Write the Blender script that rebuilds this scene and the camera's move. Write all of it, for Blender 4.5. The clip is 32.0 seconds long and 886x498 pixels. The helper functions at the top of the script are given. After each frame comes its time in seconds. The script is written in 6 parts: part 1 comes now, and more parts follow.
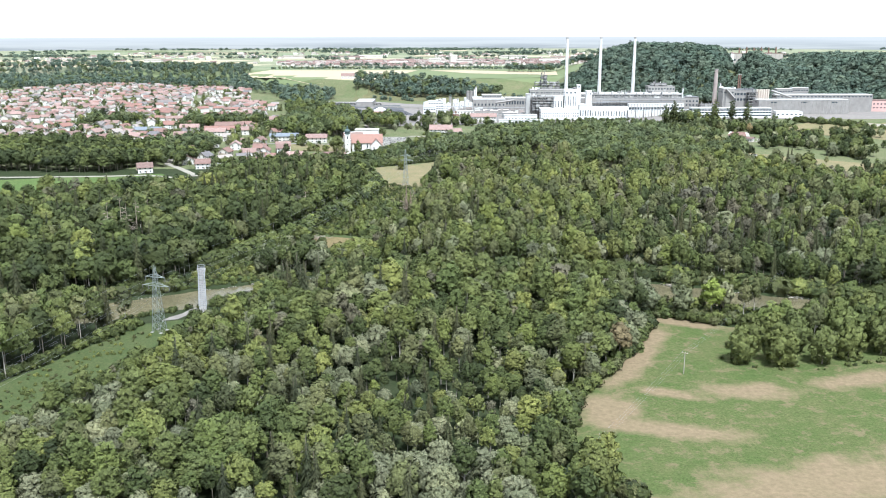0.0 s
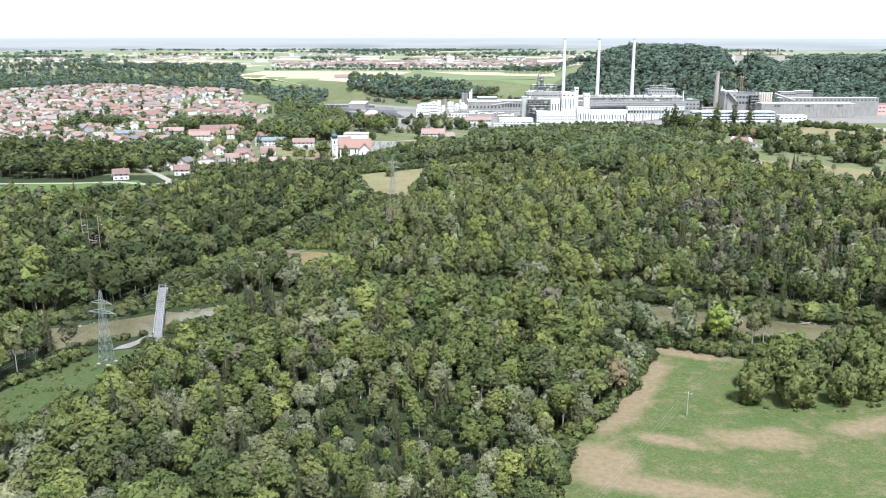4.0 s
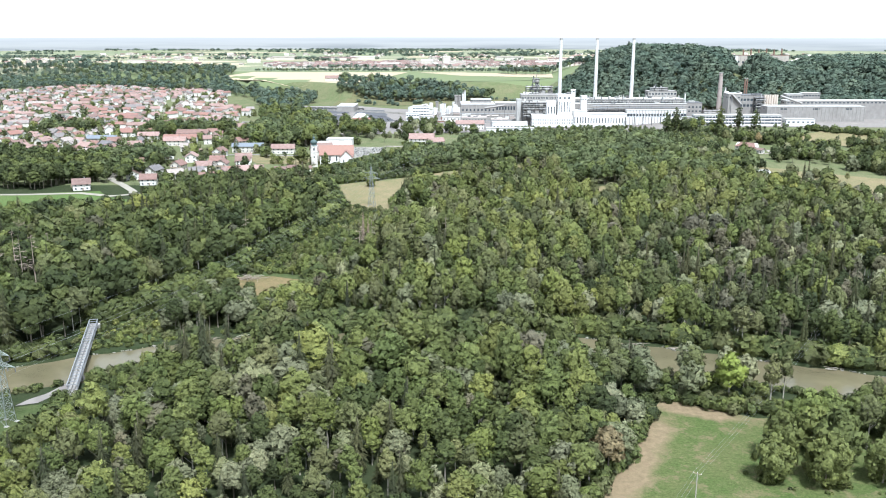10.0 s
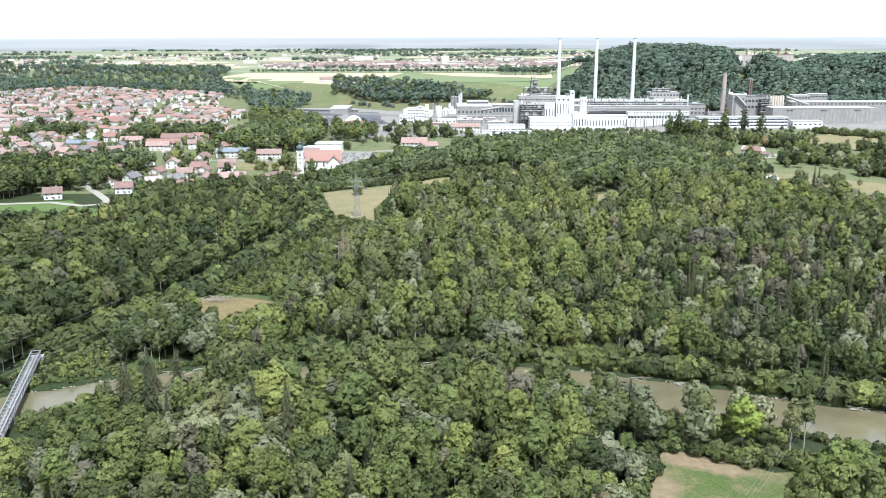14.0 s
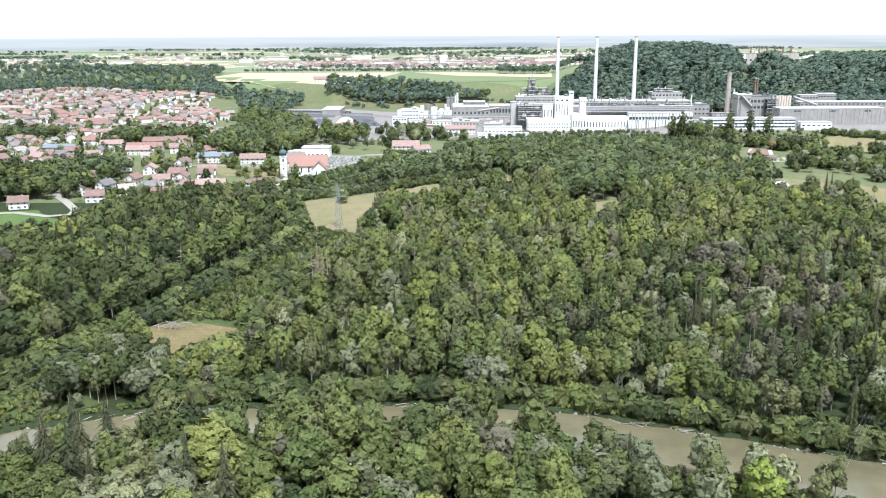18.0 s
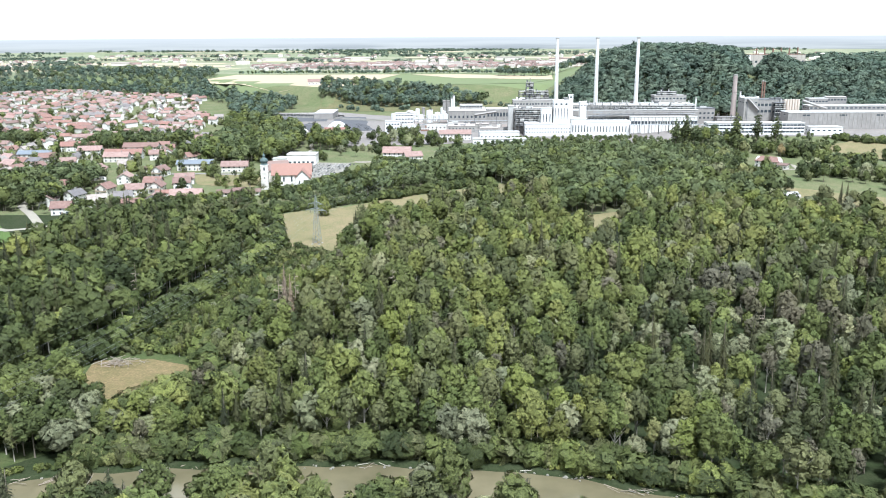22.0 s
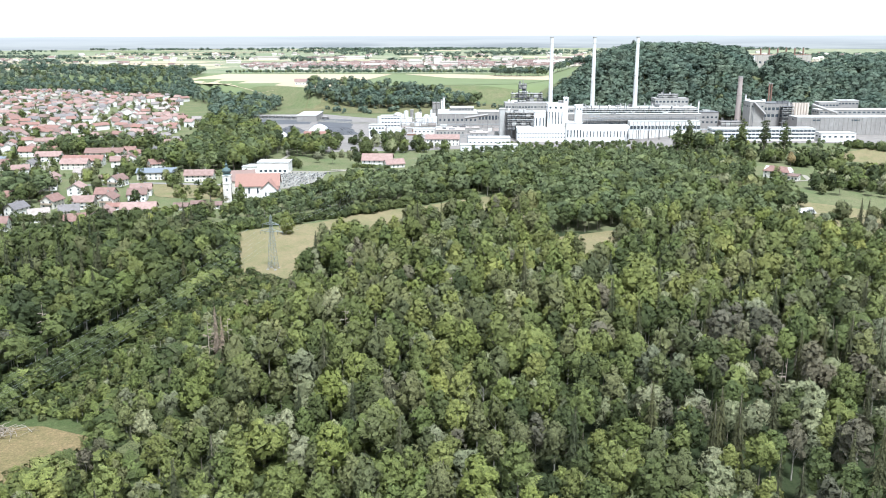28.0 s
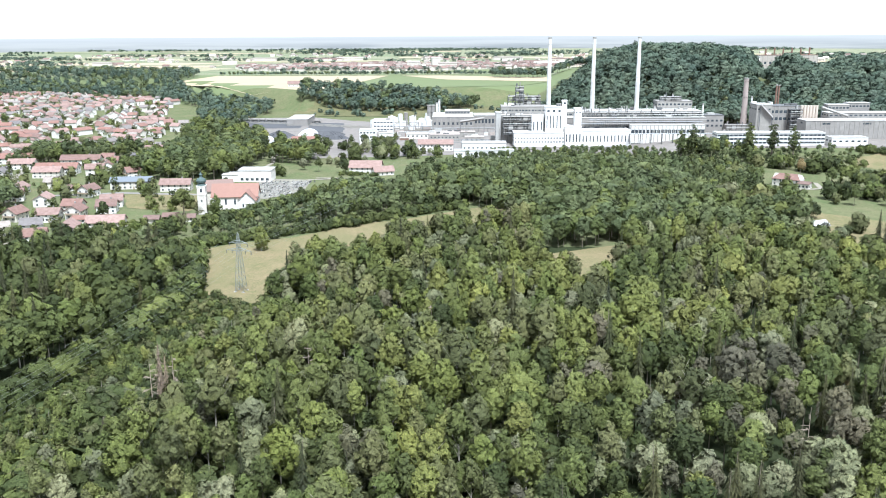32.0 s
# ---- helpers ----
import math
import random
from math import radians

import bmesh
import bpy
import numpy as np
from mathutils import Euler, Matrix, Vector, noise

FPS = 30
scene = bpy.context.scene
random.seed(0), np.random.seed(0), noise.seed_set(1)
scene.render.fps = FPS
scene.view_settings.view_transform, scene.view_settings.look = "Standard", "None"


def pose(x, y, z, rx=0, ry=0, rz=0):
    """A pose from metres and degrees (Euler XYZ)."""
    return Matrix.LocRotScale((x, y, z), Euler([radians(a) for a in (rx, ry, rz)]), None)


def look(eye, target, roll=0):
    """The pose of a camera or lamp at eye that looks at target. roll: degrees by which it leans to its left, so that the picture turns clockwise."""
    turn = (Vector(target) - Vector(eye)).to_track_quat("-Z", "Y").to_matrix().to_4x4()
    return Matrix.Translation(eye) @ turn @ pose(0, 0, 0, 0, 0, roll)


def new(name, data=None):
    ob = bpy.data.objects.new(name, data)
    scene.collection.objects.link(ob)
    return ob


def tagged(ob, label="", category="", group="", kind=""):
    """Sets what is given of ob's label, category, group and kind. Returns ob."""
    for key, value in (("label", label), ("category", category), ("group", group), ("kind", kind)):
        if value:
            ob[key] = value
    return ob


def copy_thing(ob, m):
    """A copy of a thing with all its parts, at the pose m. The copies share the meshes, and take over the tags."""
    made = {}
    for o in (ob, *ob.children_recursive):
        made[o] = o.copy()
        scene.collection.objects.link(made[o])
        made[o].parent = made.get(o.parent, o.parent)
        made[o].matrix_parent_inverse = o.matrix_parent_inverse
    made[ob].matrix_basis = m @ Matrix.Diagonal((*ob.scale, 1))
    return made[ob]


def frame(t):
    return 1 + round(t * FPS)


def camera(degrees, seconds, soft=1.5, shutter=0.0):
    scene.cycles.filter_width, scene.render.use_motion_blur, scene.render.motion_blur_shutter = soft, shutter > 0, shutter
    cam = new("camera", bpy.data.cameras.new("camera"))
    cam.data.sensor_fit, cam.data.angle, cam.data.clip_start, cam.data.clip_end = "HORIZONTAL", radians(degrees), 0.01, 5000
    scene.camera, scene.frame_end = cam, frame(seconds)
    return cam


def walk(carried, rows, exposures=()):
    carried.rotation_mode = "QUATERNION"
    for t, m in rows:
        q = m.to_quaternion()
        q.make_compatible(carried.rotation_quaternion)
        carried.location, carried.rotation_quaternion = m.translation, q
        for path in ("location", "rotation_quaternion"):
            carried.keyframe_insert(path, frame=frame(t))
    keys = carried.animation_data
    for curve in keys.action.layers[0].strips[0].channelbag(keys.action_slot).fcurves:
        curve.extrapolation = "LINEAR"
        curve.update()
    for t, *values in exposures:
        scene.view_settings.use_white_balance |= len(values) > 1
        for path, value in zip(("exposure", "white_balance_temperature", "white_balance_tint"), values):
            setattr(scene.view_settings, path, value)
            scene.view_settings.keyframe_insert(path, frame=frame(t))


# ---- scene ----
# The camera flies straight ahead at about 9.5 m/s, 120 m above the flood plain.
def drone(x, y, z, down, turn, lean):
    way = Vector((math.sin(radians(turn)) * math.cos(radians(down)), math.cos(radians(turn)) * math.cos(radians(down)), -math.sin(radians(down))))
    return look((x, y, z), Vector((x, y, z)) + way, lean)


cam = camera(55.06, 32.0, soft=1.0)
walk(cam, [
    (0, drone(0.00, 0.00, 120.00, 14.33, 0.00, -0.08)),
    (3, drone(6.12, 25.89, 119.91, 14.28, 0.03, -0.01)),
    (6, drone(12.22, 51.70, 119.82, 14.29, 0.06, 0.10)),
    (9, drone(18.33, 77.52, 119.73, 14.30, 0.03, 0.06)),
    (12, drone(24.45, 103.43, 119.63, 14.28, 0.01, -0.06)),
    (15, drone(30.84, 130.47, 119.54, 14.32, -0.15, -0.15)),
    (18, drone(37.63, 159.18, 119.44, 14.39, -0.25, -0.27)),
    (21, drone(44.68, 189.00, 119.33, 14.33, -0.44, -0.32)),
    (24, drone(51.73, 218.82, 119.23, 14.31, -0.41, -0.26)),
    (27, drone(58.64, 248.04, 119.12, 14.38, -0.40, -0.14)),
    (30, drone(65.42, 276.72, 119.02, 14.43, -0.53, -0.17)),
    (32, drone(69.85, 295.47, 118.96, 14.37, -0.62, -0.27)),
], exposures=((0, 1.12, 5500, 6), (32, 1.12, 5500, 6)))

# ---- rest ----
# ---- world, sun ----
world = bpy.data.worlds.new("overcast_sky")
scene.world = world
world.use_nodes = True
wn, wl = world.node_tree.nodes, world.node_tree.links
sky = wn.new("ShaderNodeTexSky")
sky.sky_type, sky.sun_disc = "NISHITA", False
sky.sun_elevation, sky.sun_rotation = radians(62), radians(200)
sky.air_density, sky.dust_density, sky.ozone_density = 1.0, 4.0, 1.0
cloud = wn.new("ShaderNodeMix")
cloud.data_type = "RGBA"
cloud.inputs["Factor"].default_value = 0.8
cloud.inputs["B"].default_value = (9.0, 9.1, 9.3, 1)
wl.new(sky.outputs["Color"], cloud.inputs["A"])
wl.new(cloud.outputs["Result"], wn["Background"].inputs["Color"])
wn["Background"].inputs["Strength"].default_value = 0.08

sun = new("sun", bpy.data.lights.new("sun", "SUN"))
sun.data.energy, sun.data.angle, sun.data.color = 4.3, radians(10), (1.0, 0.96, 0.9)
sun.matrix_world = look((0, 0, 400), Vector((0, 0, 400)) + Vector((-0.16, 0.44, -0.88)))

# ---- materials ----
def material(name, rough=0.9, metal=0.0):
    m = bpy.data.materials.new(name)
    m.use_nodes = True
    b = m.node_tree.nodes["Principled BSDF"]
    b.inputs["Roughness"].default_value, b.inputs["Metallic"].default_value = rough, metal
    b.inputs["Specular IOR Level"].default_value = 0.25
    return m, m.node_tree.nodes, m.node_tree.links, b


def position(n, l, scale):
    geo, mp = n.new("ShaderNodeNewGeometry"), n.new("ShaderNodeVectorMath")
    mp.operation, mp.inputs[3].default_value = "SCALE", scale
    l.new(geo.outputs["Position"], mp.inputs[0])
    return mp.outputs[0]


def noisy(n, l, scale, detail=3.0, rough=0.6):
    t = n.new("ShaderNodeTexNoise")
    t.inputs["Scale"].default_value, t.inputs["Detail"].default_value, t.inputs["Roughness"].default_value = 1.0, detail, rough
    l.new(position(n, l, scale), t.inputs["Vector"])
    return t.outputs["Fac"]


def ramp(n, l, fac, stops):
    r = n.new("ShaderNodeValToRGB")
    while len(r.color_ramp.elements) < len(stops):
        r.color_ramp.elements.new(0.5)
    for e, (at, c) in zip(r.color_ramp.elements, stops):
        e.position, e.color = at, (*c, 1)
    l.new(fac, r.inputs["Fac"])
    return r.outputs["Color"]


def mixed(n, l, fac, a, b, blend="MIX"):
    x = n.new("ShaderNodeMix")
    x.data_type, x.blend_type = "RGBA", blend
    for socket, v in (("Factor", fac), ("A", a), ("B", b)):
        if isinstance(v, (int, float)):
            x.inputs[socket].default_value = v
        elif isinstance(v, tuple):
            x.inputs[socket].default_value = (*v, 1)
        else:
            l.new(v, x.inputs[socket])
    return x.outputs["Result"]


def times(c, k):
    return tuple(v * k for v in c)


def plain(name, c, rough=0.85, metal=0.0, small=0.6, large=0.03, spread=0.25, bump=0.0, dirt=None):
    """A surface with grain at two sizes and, if wanted, stains of another colour."""
    m, n, l, b = material(name, rough, metal)
    col = ramp(n, l, noisy(n, l, small), [(0.3, times(c, 1 - spread)), (0.7, times(c, 1 + spread * 0.6))])
    col = mixed(n, l, noisy(n, l, large, 4), col, dirt or times(c, 0.75))
    if dirt is None:
        col = mixed(n, l, 0.5, col, c)
    l.new(col, b.inputs["Base Color"])
    if bump:
        bp = n.new("ShaderNodeBump")
        bp.inputs["Strength"].default_value, bp.inputs["Distance"].default_value = bump, 0.1
        l.new(noisy(n, l, small * 4), bp.inputs["Height"])
        l.new(bp.outputs["Normal"], b.inputs["Normal"])
    return m


def varied(name, c, other, rough=0.85):
    """Paint or tiles that differ from one house to the next and carry weathering."""
    m, n, l, b = material(name, rough)
    info, own = n.new("ShaderNodeObjectInfo"), n.new("ShaderNodeAttribute")
    own.attribute_name = "house_tone"
    both, frac = n.new("ShaderNodeMath"), n.new("ShaderNodeMath")
    both.operation, frac.operation = "ADD", "FRACT"
    l.new(own.outputs["Fac"], both.inputs[0])
    l.new(info.outputs["Random"], both.inputs[1])
    l.new(both.outputs[0], frac.inputs[0])
    col = mixed(n, l, frac.outputs[0], c, other)
    stain = ramp(n, l, noisy(n, l, 0.5, 4), [(0.35, (0.72, 0.7, 0.68)), (0.65, (1, 1, 1))])
    l.new(mixed(n, l, 1.0, col, stain, "MULTIPLY"), b.inputs["Base Color"])
    return m


def leaves(name, a, c, through_light=0.1, spread=1.0):
    """Foliage: colour drifts from tree to tree and from clump to clump, with gaps between the leaves."""
    m, n, l, b = material(name, 0.75)
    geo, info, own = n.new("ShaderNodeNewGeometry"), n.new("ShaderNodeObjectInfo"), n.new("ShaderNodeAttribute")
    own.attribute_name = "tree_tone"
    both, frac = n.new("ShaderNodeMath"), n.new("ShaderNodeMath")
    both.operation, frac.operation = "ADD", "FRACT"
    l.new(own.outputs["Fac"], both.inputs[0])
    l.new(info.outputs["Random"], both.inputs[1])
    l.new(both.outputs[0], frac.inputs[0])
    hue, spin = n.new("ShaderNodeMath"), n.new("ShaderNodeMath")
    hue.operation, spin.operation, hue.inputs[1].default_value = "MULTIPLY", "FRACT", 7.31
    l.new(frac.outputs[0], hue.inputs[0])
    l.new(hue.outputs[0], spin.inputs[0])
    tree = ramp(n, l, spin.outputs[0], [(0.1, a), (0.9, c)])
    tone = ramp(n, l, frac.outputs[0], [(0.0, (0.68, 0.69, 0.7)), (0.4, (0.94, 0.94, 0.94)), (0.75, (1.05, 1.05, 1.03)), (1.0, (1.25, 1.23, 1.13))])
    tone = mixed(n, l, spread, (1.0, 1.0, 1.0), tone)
    clump = ramp(n, l, geo.outputs["Random Per Island"], [(0.0, (0.78, 0.79, 0.79)), (1.0, (1.22, 1.21, 1.2))])
    broad = ramp(n, l, noisy(n, l, 0.021, 2.0), [(0.35, (0.88, 0.91, 0.93)), (0.65, (1.1, 1.08, 1.02))])
    col = mixed(n, l, 1.0, mixed(n, l, 1.0, tree, mixed(n, l, 1.0, clump, tone, "MULTIPLY"), "MULTIPLY"), broad, "MULTIPLY")
    grain = noisy(n, l, 2.6, 3.0, 0.7)
    col = mixed(n, l, 1.0, col, ramp(n, l, grain, [(0.35, (0.56, 0.58, 0.56)), (0.65, (1.44, 1.42, 1.4))]), "MULTIPLY")
    l.new(col, b.inputs["Base Color"])
    tr, add = n.new("ShaderNodeBsdfTranslucent"), n.new("ShaderNodeMixShader")
    l.new(col, tr.inputs["Color"])
    add.inputs["Fac"].default_value = through_light
    l.new(b.outputs["BSDF"], add.inputs[1])
    l.new(tr.outputs["BSDF"], add.inputs[2])
    gap, hole, air = n.new("ShaderNodeMath"), n.new("ShaderNodeMixShader"), n.new("ShaderNodeBsdfTransparent")
    gap.operation, gap.inputs[1].default_value = "GREATER_THAN", 0.535
    l.new(noisy(n, l, 2.8, 2.0, 0.75), gap.inputs[0])
    l.new(gap.outputs[0], hole.inputs["Fac"])
    l.new(add.outputs["Shader"], hole.inputs[1])
    l.new(air.outputs["BSDF"], hole.inputs[2])
    l.new(hole.outputs["Shader"], n["Material Output"].inputs["Surface"])
    return m


LEAF = {
    "dark": leaves("leaf_dark_green", (0.038, 0.049, 0.015), (0.064, 0.075, 0.023)),
    "mid": leaves("leaf_green", (0.073, 0.090, 0.026), (0.107, 0.119, 0.036)),
    "olive": leaves("leaf_olive", (0.080, 0.087, 0.034), (0.111, 0.112, 0.047)),
    "silver": leaves("leaf_silver", (0.123, 0.129, 0.069), (0.162, 0.162, 0.096)),
    "fresh": leaves("leaf_fresh", (0.098, 0.113, 0.029), (0.136, 0.142, 0.041)),
    "lime": leaves("leaf_lime", (0.12, 0.15, 0.03), (0.155, 0.175, 0.042)),
    "spruce": leaves("needle_green", (0.035, 0.040, 0.016), (0.055, 0.054, 0.022), 0.08),
    "brown": leaves("leaf_brown", (0.080, 0.076, 0.046), (0.109, 0.096, 0.064)),
    "yellow": leaves("leaf_yellow", (0.19, 0.145, 0.072), (0.25, 0.19, 0.1)),
    "rust": leaves("withered_needle", (0.15, 0.118, 0.092), (0.19, 0.142, 0.108)),
    "belt": leaves("leaf_grey_green", (0.074, 0.092, 0.04), (0.108, 0.124, 0.055), 0.12, 0.8),
    # distant foliage: haze is put into the colour, paler, bluer and more even
    "far": leaves("leaf_far_hazed", (0.07, 0.098, 0.072), (0.098, 0.122, 0.088), 0.16, 0.45),
}
bark = plain("bark", (0.2, 0.17, 0.13), 0.95, small=3)
pale_bark = plain("pale_bark", (0.33, 0.3, 0.25), 0.95, small=3)
dead_wood = plain("dead_wood", (0.29, 0.235, 0.19), 0.95, small=3)

m_white = varied("white_render", (0.78, 0.76, 0.72), (0.6, 0.56, 0.49))
m_red = varied("red_tiles", (0.235, 0.13, 0.106), (0.165, 0.115, 0.1))
m_salmon = varied("light_red_tiles", (0.29, 0.2, 0.175), (0.22, 0.15, 0.13))
m_greyroof = varied("grey_tiles", (0.14, 0.13, 0.13), (0.3, 0.26, 0.23))
m_blueroof = plain("blue_grey_roofing", (0.15, 0.165, 0.185), 0.7, small=0.5)
m_pale = plain("pale_concrete", (0.56, 0.55, 0.53), 0.9, small=0.3, large=0.05, spread=0.12, dirt=(0.44, 0.43, 0.41))
m_concrete = plain("concrete", (0.328, 0.312, 0.289), 0.9, small=0.3, large=0.05, dirt=(0.234, 0.218, 0.195))
m_panel = plain("grey_cladding", (0.3, 0.288, 0.27), 0.7, small=0.2, large=0.04, dirt=(0.2, 0.18, 0.165))
m_dark = plain("dark_steel", (0.12, 0.12, 0.12), 0.7, small=0.5)
m_light = plain("light_roofing", (0.446, 0.439, 0.418), 0.8, small=0.2, large=0.05, dirt=(0.324, 0.310, 0.288))
m_bright = plain("white_paint", (0.64, 0.63, 0.61), 0.7, small=0.3, large=0.05, spread=0.08, dirt=(0.571, 0.554, 0.529))
m_rust = plain("rusty_steel", (0.2, 0.12, 0.09), 0.9, small=0.4)
m_lattice = plain("weathered_zinc", (0.23, 0.25, 0.23), 0.6, 0.3, small=1.0)
m_steel = plain("galvanised_steel", (0.27, 0.275, 0.28), 0.55, 0.3, small=1.0)
m_glass, gn, gl, gb = material("window_glass", 0.08)
gb.inputs["Base Color"].default_value = (0.05, 0.06, 0.07, 1)
gb.inputs["Specular IOR Level"].default_value = 0.6
m_wood = plain("weathered_wood", (0.3, 0.24, 0.18), 0.9, small=2)
m_copper = plain("green_copper", (0.075, 0.105, 0.1), 0.6, small=1)
m_asphalt = plain("asphalt", (0.150, 0.143, 0.135), 0.9, small=0.3, large=0.03, dirt=(0.225, 0.210, 0.188))
m_yard = plain("gravel_yard", (0.21, 0.185, 0.165), 0.95, small=0.15, large=0.02, spread=0.35, dirt=(0.14, 0.128, 0.118))
m_gravel = plain("pale_gravel", (0.25, 0.225, 0.185), 0.95, small=0.5, large=0.06, dirt=(0.22, 0.2, 0.16))
m_wheat = plain("ripe_wheat", (0.351, 0.286, 0.187), 0.95, small=0.02, large=0.006, spread=0.1, dirt=(0.304, 0.246, 0.164))
m_stubble = plain("pale_stubble", (0.281, 0.247, 0.163), 0.95, small=0.03, large=0.006, spread=0.12, dirt=(0.236, 0.225, 0.135))
m_crop = plain("green_crop", (0.102, 0.132, 0.053), 0.95, small=0.03, large=0.006, spread=0.12, dirt=(0.13, 0.142, 0.07))
m_coal = plain("coal_heap", (0.08, 0.08, 0.085), 0.95, small=0.2)
m_stone = plain("bank_stone", (0.2, 0.185, 0.155), 0.95, small=1)


def grass(name, green, dry, scale, lo, hi, fine=0.5):
    m, n, l, b = material(name, 0.95)
    b.inputs["Specular IOR Level"].default_value = 0.05
    t = ramp(n, l, noisy(n, l, scale, 5, 0.55), [(lo, green), (hi, dry)])
    t = mixed(n, l, 0.55, t, ramp(n, l, noisy(n, l, fine, 5, 0.7), [(0.35, times(green, 0.75)), (0.7, dry)]))
    t = mixed(n, l, 0.4, t, ramp(n, l, noisy(n, l, scale * 3.1, 3), [(0.3, times(green, 1.1)), (0.75, dry)]))
    t = mixed(n, l, 1.0, t, ramp(n, l, noisy(n, l, 1.3, 6, 0.75), [(0.35, (0.7, 0.72, 0.7)), (0.65, (1.3, 1.28, 1.25))]), "MULTIPLY")
    l.new(t, b.inputs["Base Color"])
    bp = n.new("ShaderNodeBump")
    bp.inputs["Strength"].default_value, bp.inputs["Distance"].default_value = 0.5, 0.3
    l.new(noisy(n, l, 1.7), bp.inputs["Height"])
    l.new(bp.outputs["Normal"], b.inputs["Normal"])
    return m


m_floor = grass("forest_floor", (0.02, 0.03, 0.012), (0.042, 0.046, 0.025), 0.05, 0.4, 0.7)
m_meadow = grass("mown_meadow", (0.048, 0.076, 0.021), (0.104, 0.1, 0.046), 0.03, 0.4, 0.75, 0.4)


def bleach(m, blobs, dry):
    """Bleached patches: ovals (x, y, long, short, turn) with ragged rims."""
    n, l = m.node_tree.nodes, m.node_tree.links
    b = n["Principled BSDF"]
    green = b.inputs["Base Color"].links[0].from_socket
    geo, most = n.new("ShaderNodeNewGeometry"), None
    for x, y, a, c, turn in blobs:
        mp = n.new("ShaderNodeMapping")
        mp.vector_type = "TEXTURE"
        mp.inputs["Location"].default_value, mp.inputs["Rotation"].default_value, mp.inputs["Scale"].default_value = (x, y, 0), (0, 0, radians(turn)), (a, c, 1000)
        l.new(geo.outputs["Position"], mp.inputs["Vector"])
        d = n.new("ShaderNodeVectorMath")
        d.operation = "LENGTH"
        l.new(mp.outputs["Vector"], d.inputs[0])
        if most is None:
            most = d.outputs["Value"]
        else:
            k = n.new("ShaderNodeMath")
            k.operation = "MINIMUM"
            l.new(most, k.inputs[0])
            l.new(d.outputs["Value"], k.inputs[1])
            most = k.outputs[0]
    rag = n.new("ShaderNodeMath")
    rag.operation, rag.inputs[1].default_value = "MULTIPLY_ADD", 2.2
    l.new(noisy(n, l, 0.075, 7, 0.68), rag.inputs[0])
    l.new(most, rag.inputs[2])
    soft = n.new("ShaderNodeMapRange")
    soft.inputs["From Min"].default_value, soft.inputs["From Max"].default_value = 1.7, 2.35
    soft.inputs["To Min"].default_value, soft.inputs["To Max"].default_value = 0.8, 0.0
    l.new(rag.outputs[0], soft.inputs["Value"])
    fleck = ramp(n, l, noisy(n, l, 0.16, 8, 0.72), [(0.52, (0, 0, 0)), (0.64, (0.55, 0.55, 0.55))])
    green = mixed(n, l, fleck, green, times(dry, 0.9))
    tan = ramp(n, l, noisy(n, l, 0.5, 4), [(0.3, times(dry, 0.8)), (0.7, times(dry, 1.15))])
    l.new(mixed(n, l, soft.outputs["Result"], green, tan), b.inputs["Base Color"])


bleach(m_meadow, [(54, 257, 13, 10, 60), (68, 243, 27, 6, -12), (74, 304, 36, 6.5, 62), (108, 210, 48, 13, 14), (150, 222, 40, 14, 14), (76, 270, 10, 4, -20), (105, 271, 17, 7, 0), (150, 282, 28, 6, 18), (103, 342, 20, 5, -25)], (0.185, 0.135, 0.087))
m_dry = grass("dry_meadow", (0.112, 0.116, 0.054), (0.215, 0.165, 0.102), 0.03, 0.36, 0.62, 0.4)
m_heath = grass("trodden_earth", (0.085, 0.085, 0.035), (0.185, 0.132, 0.075), 0.07, 0.3, 0.55, 0.5)
m_lawn = grass("village_lawn", (0.074, 0.1, 0.042), (0.15, 0.135, 0.08), 0.03, 0.4, 0.65, 0.3)
m_bank = grass("rough_slope", (0.078, 0.09, 0.042), (0.15, 0.128, 0.072), 0.03, 0.35, 0.65, 0.12)
m_plain = grass("plain_farmland", (0.11, 0.145, 0.08), (0.25, 0.23, 0.165), 0.004, 0.42, 0.58, 0.012)
m_pasture = grass("pasture", (0.062, 0.098, 0.03), (0.1, 0.122, 0.046), 0.02, 0.4, 0.7, 0.2)
m_rough = grass("rough_grass", (0.04, 0.06, 0.021), (0.078, 0.084, 0.038), 0.08, 0.35, 0.65, 0.6)

# ---- mesh helpers ----
def soup(name, quads, mats, index=None, parent=None, normals=None, tone=None, tone_name="tree_tone"):
    """One mesh out of an array of quads (n, 4, 3); index: a material slot, normals: a direction, tone: a number for each."""
    quads = np.asarray(quads, dtype=np.float32)
    k = len(quads)
    me = bpy.data.meshes.new(name)
    me.vertices.add(k * 4)
    me.vertices.foreach_set("co", quads.reshape(-1))
    me.loops.add(k * 4)
    me.loops.foreach_set("vertex_index", np.arange(k * 4, dtype=np.int32))
    me.polygons.add(k)
    me.polygons.foreach_set("loop_start", np.arange(0, k * 4, 4, dtype=np.int32))
    for m in mats:
        me.materials.append(m)
    if index is not None:
        me.polygons.foreach_set("material_index", np.asarray(index, dtype=np.int32))
    me.update(calc_edges=True)
    if normals is not None:
        at = me.attributes.new("custom_normal", "FLOAT_VECTOR", "POINT")
        at.data.foreach_set("vector", np.repeat(np.asarray(normals, dtype=np.float32), 4, axis=0).reshape(-1))
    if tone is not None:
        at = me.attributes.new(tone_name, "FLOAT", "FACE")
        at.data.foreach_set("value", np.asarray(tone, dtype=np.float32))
    if parent is False:
        return me
    ob = new(name, me)
    if parent is not None:
        ob.parent = parent
    return ob


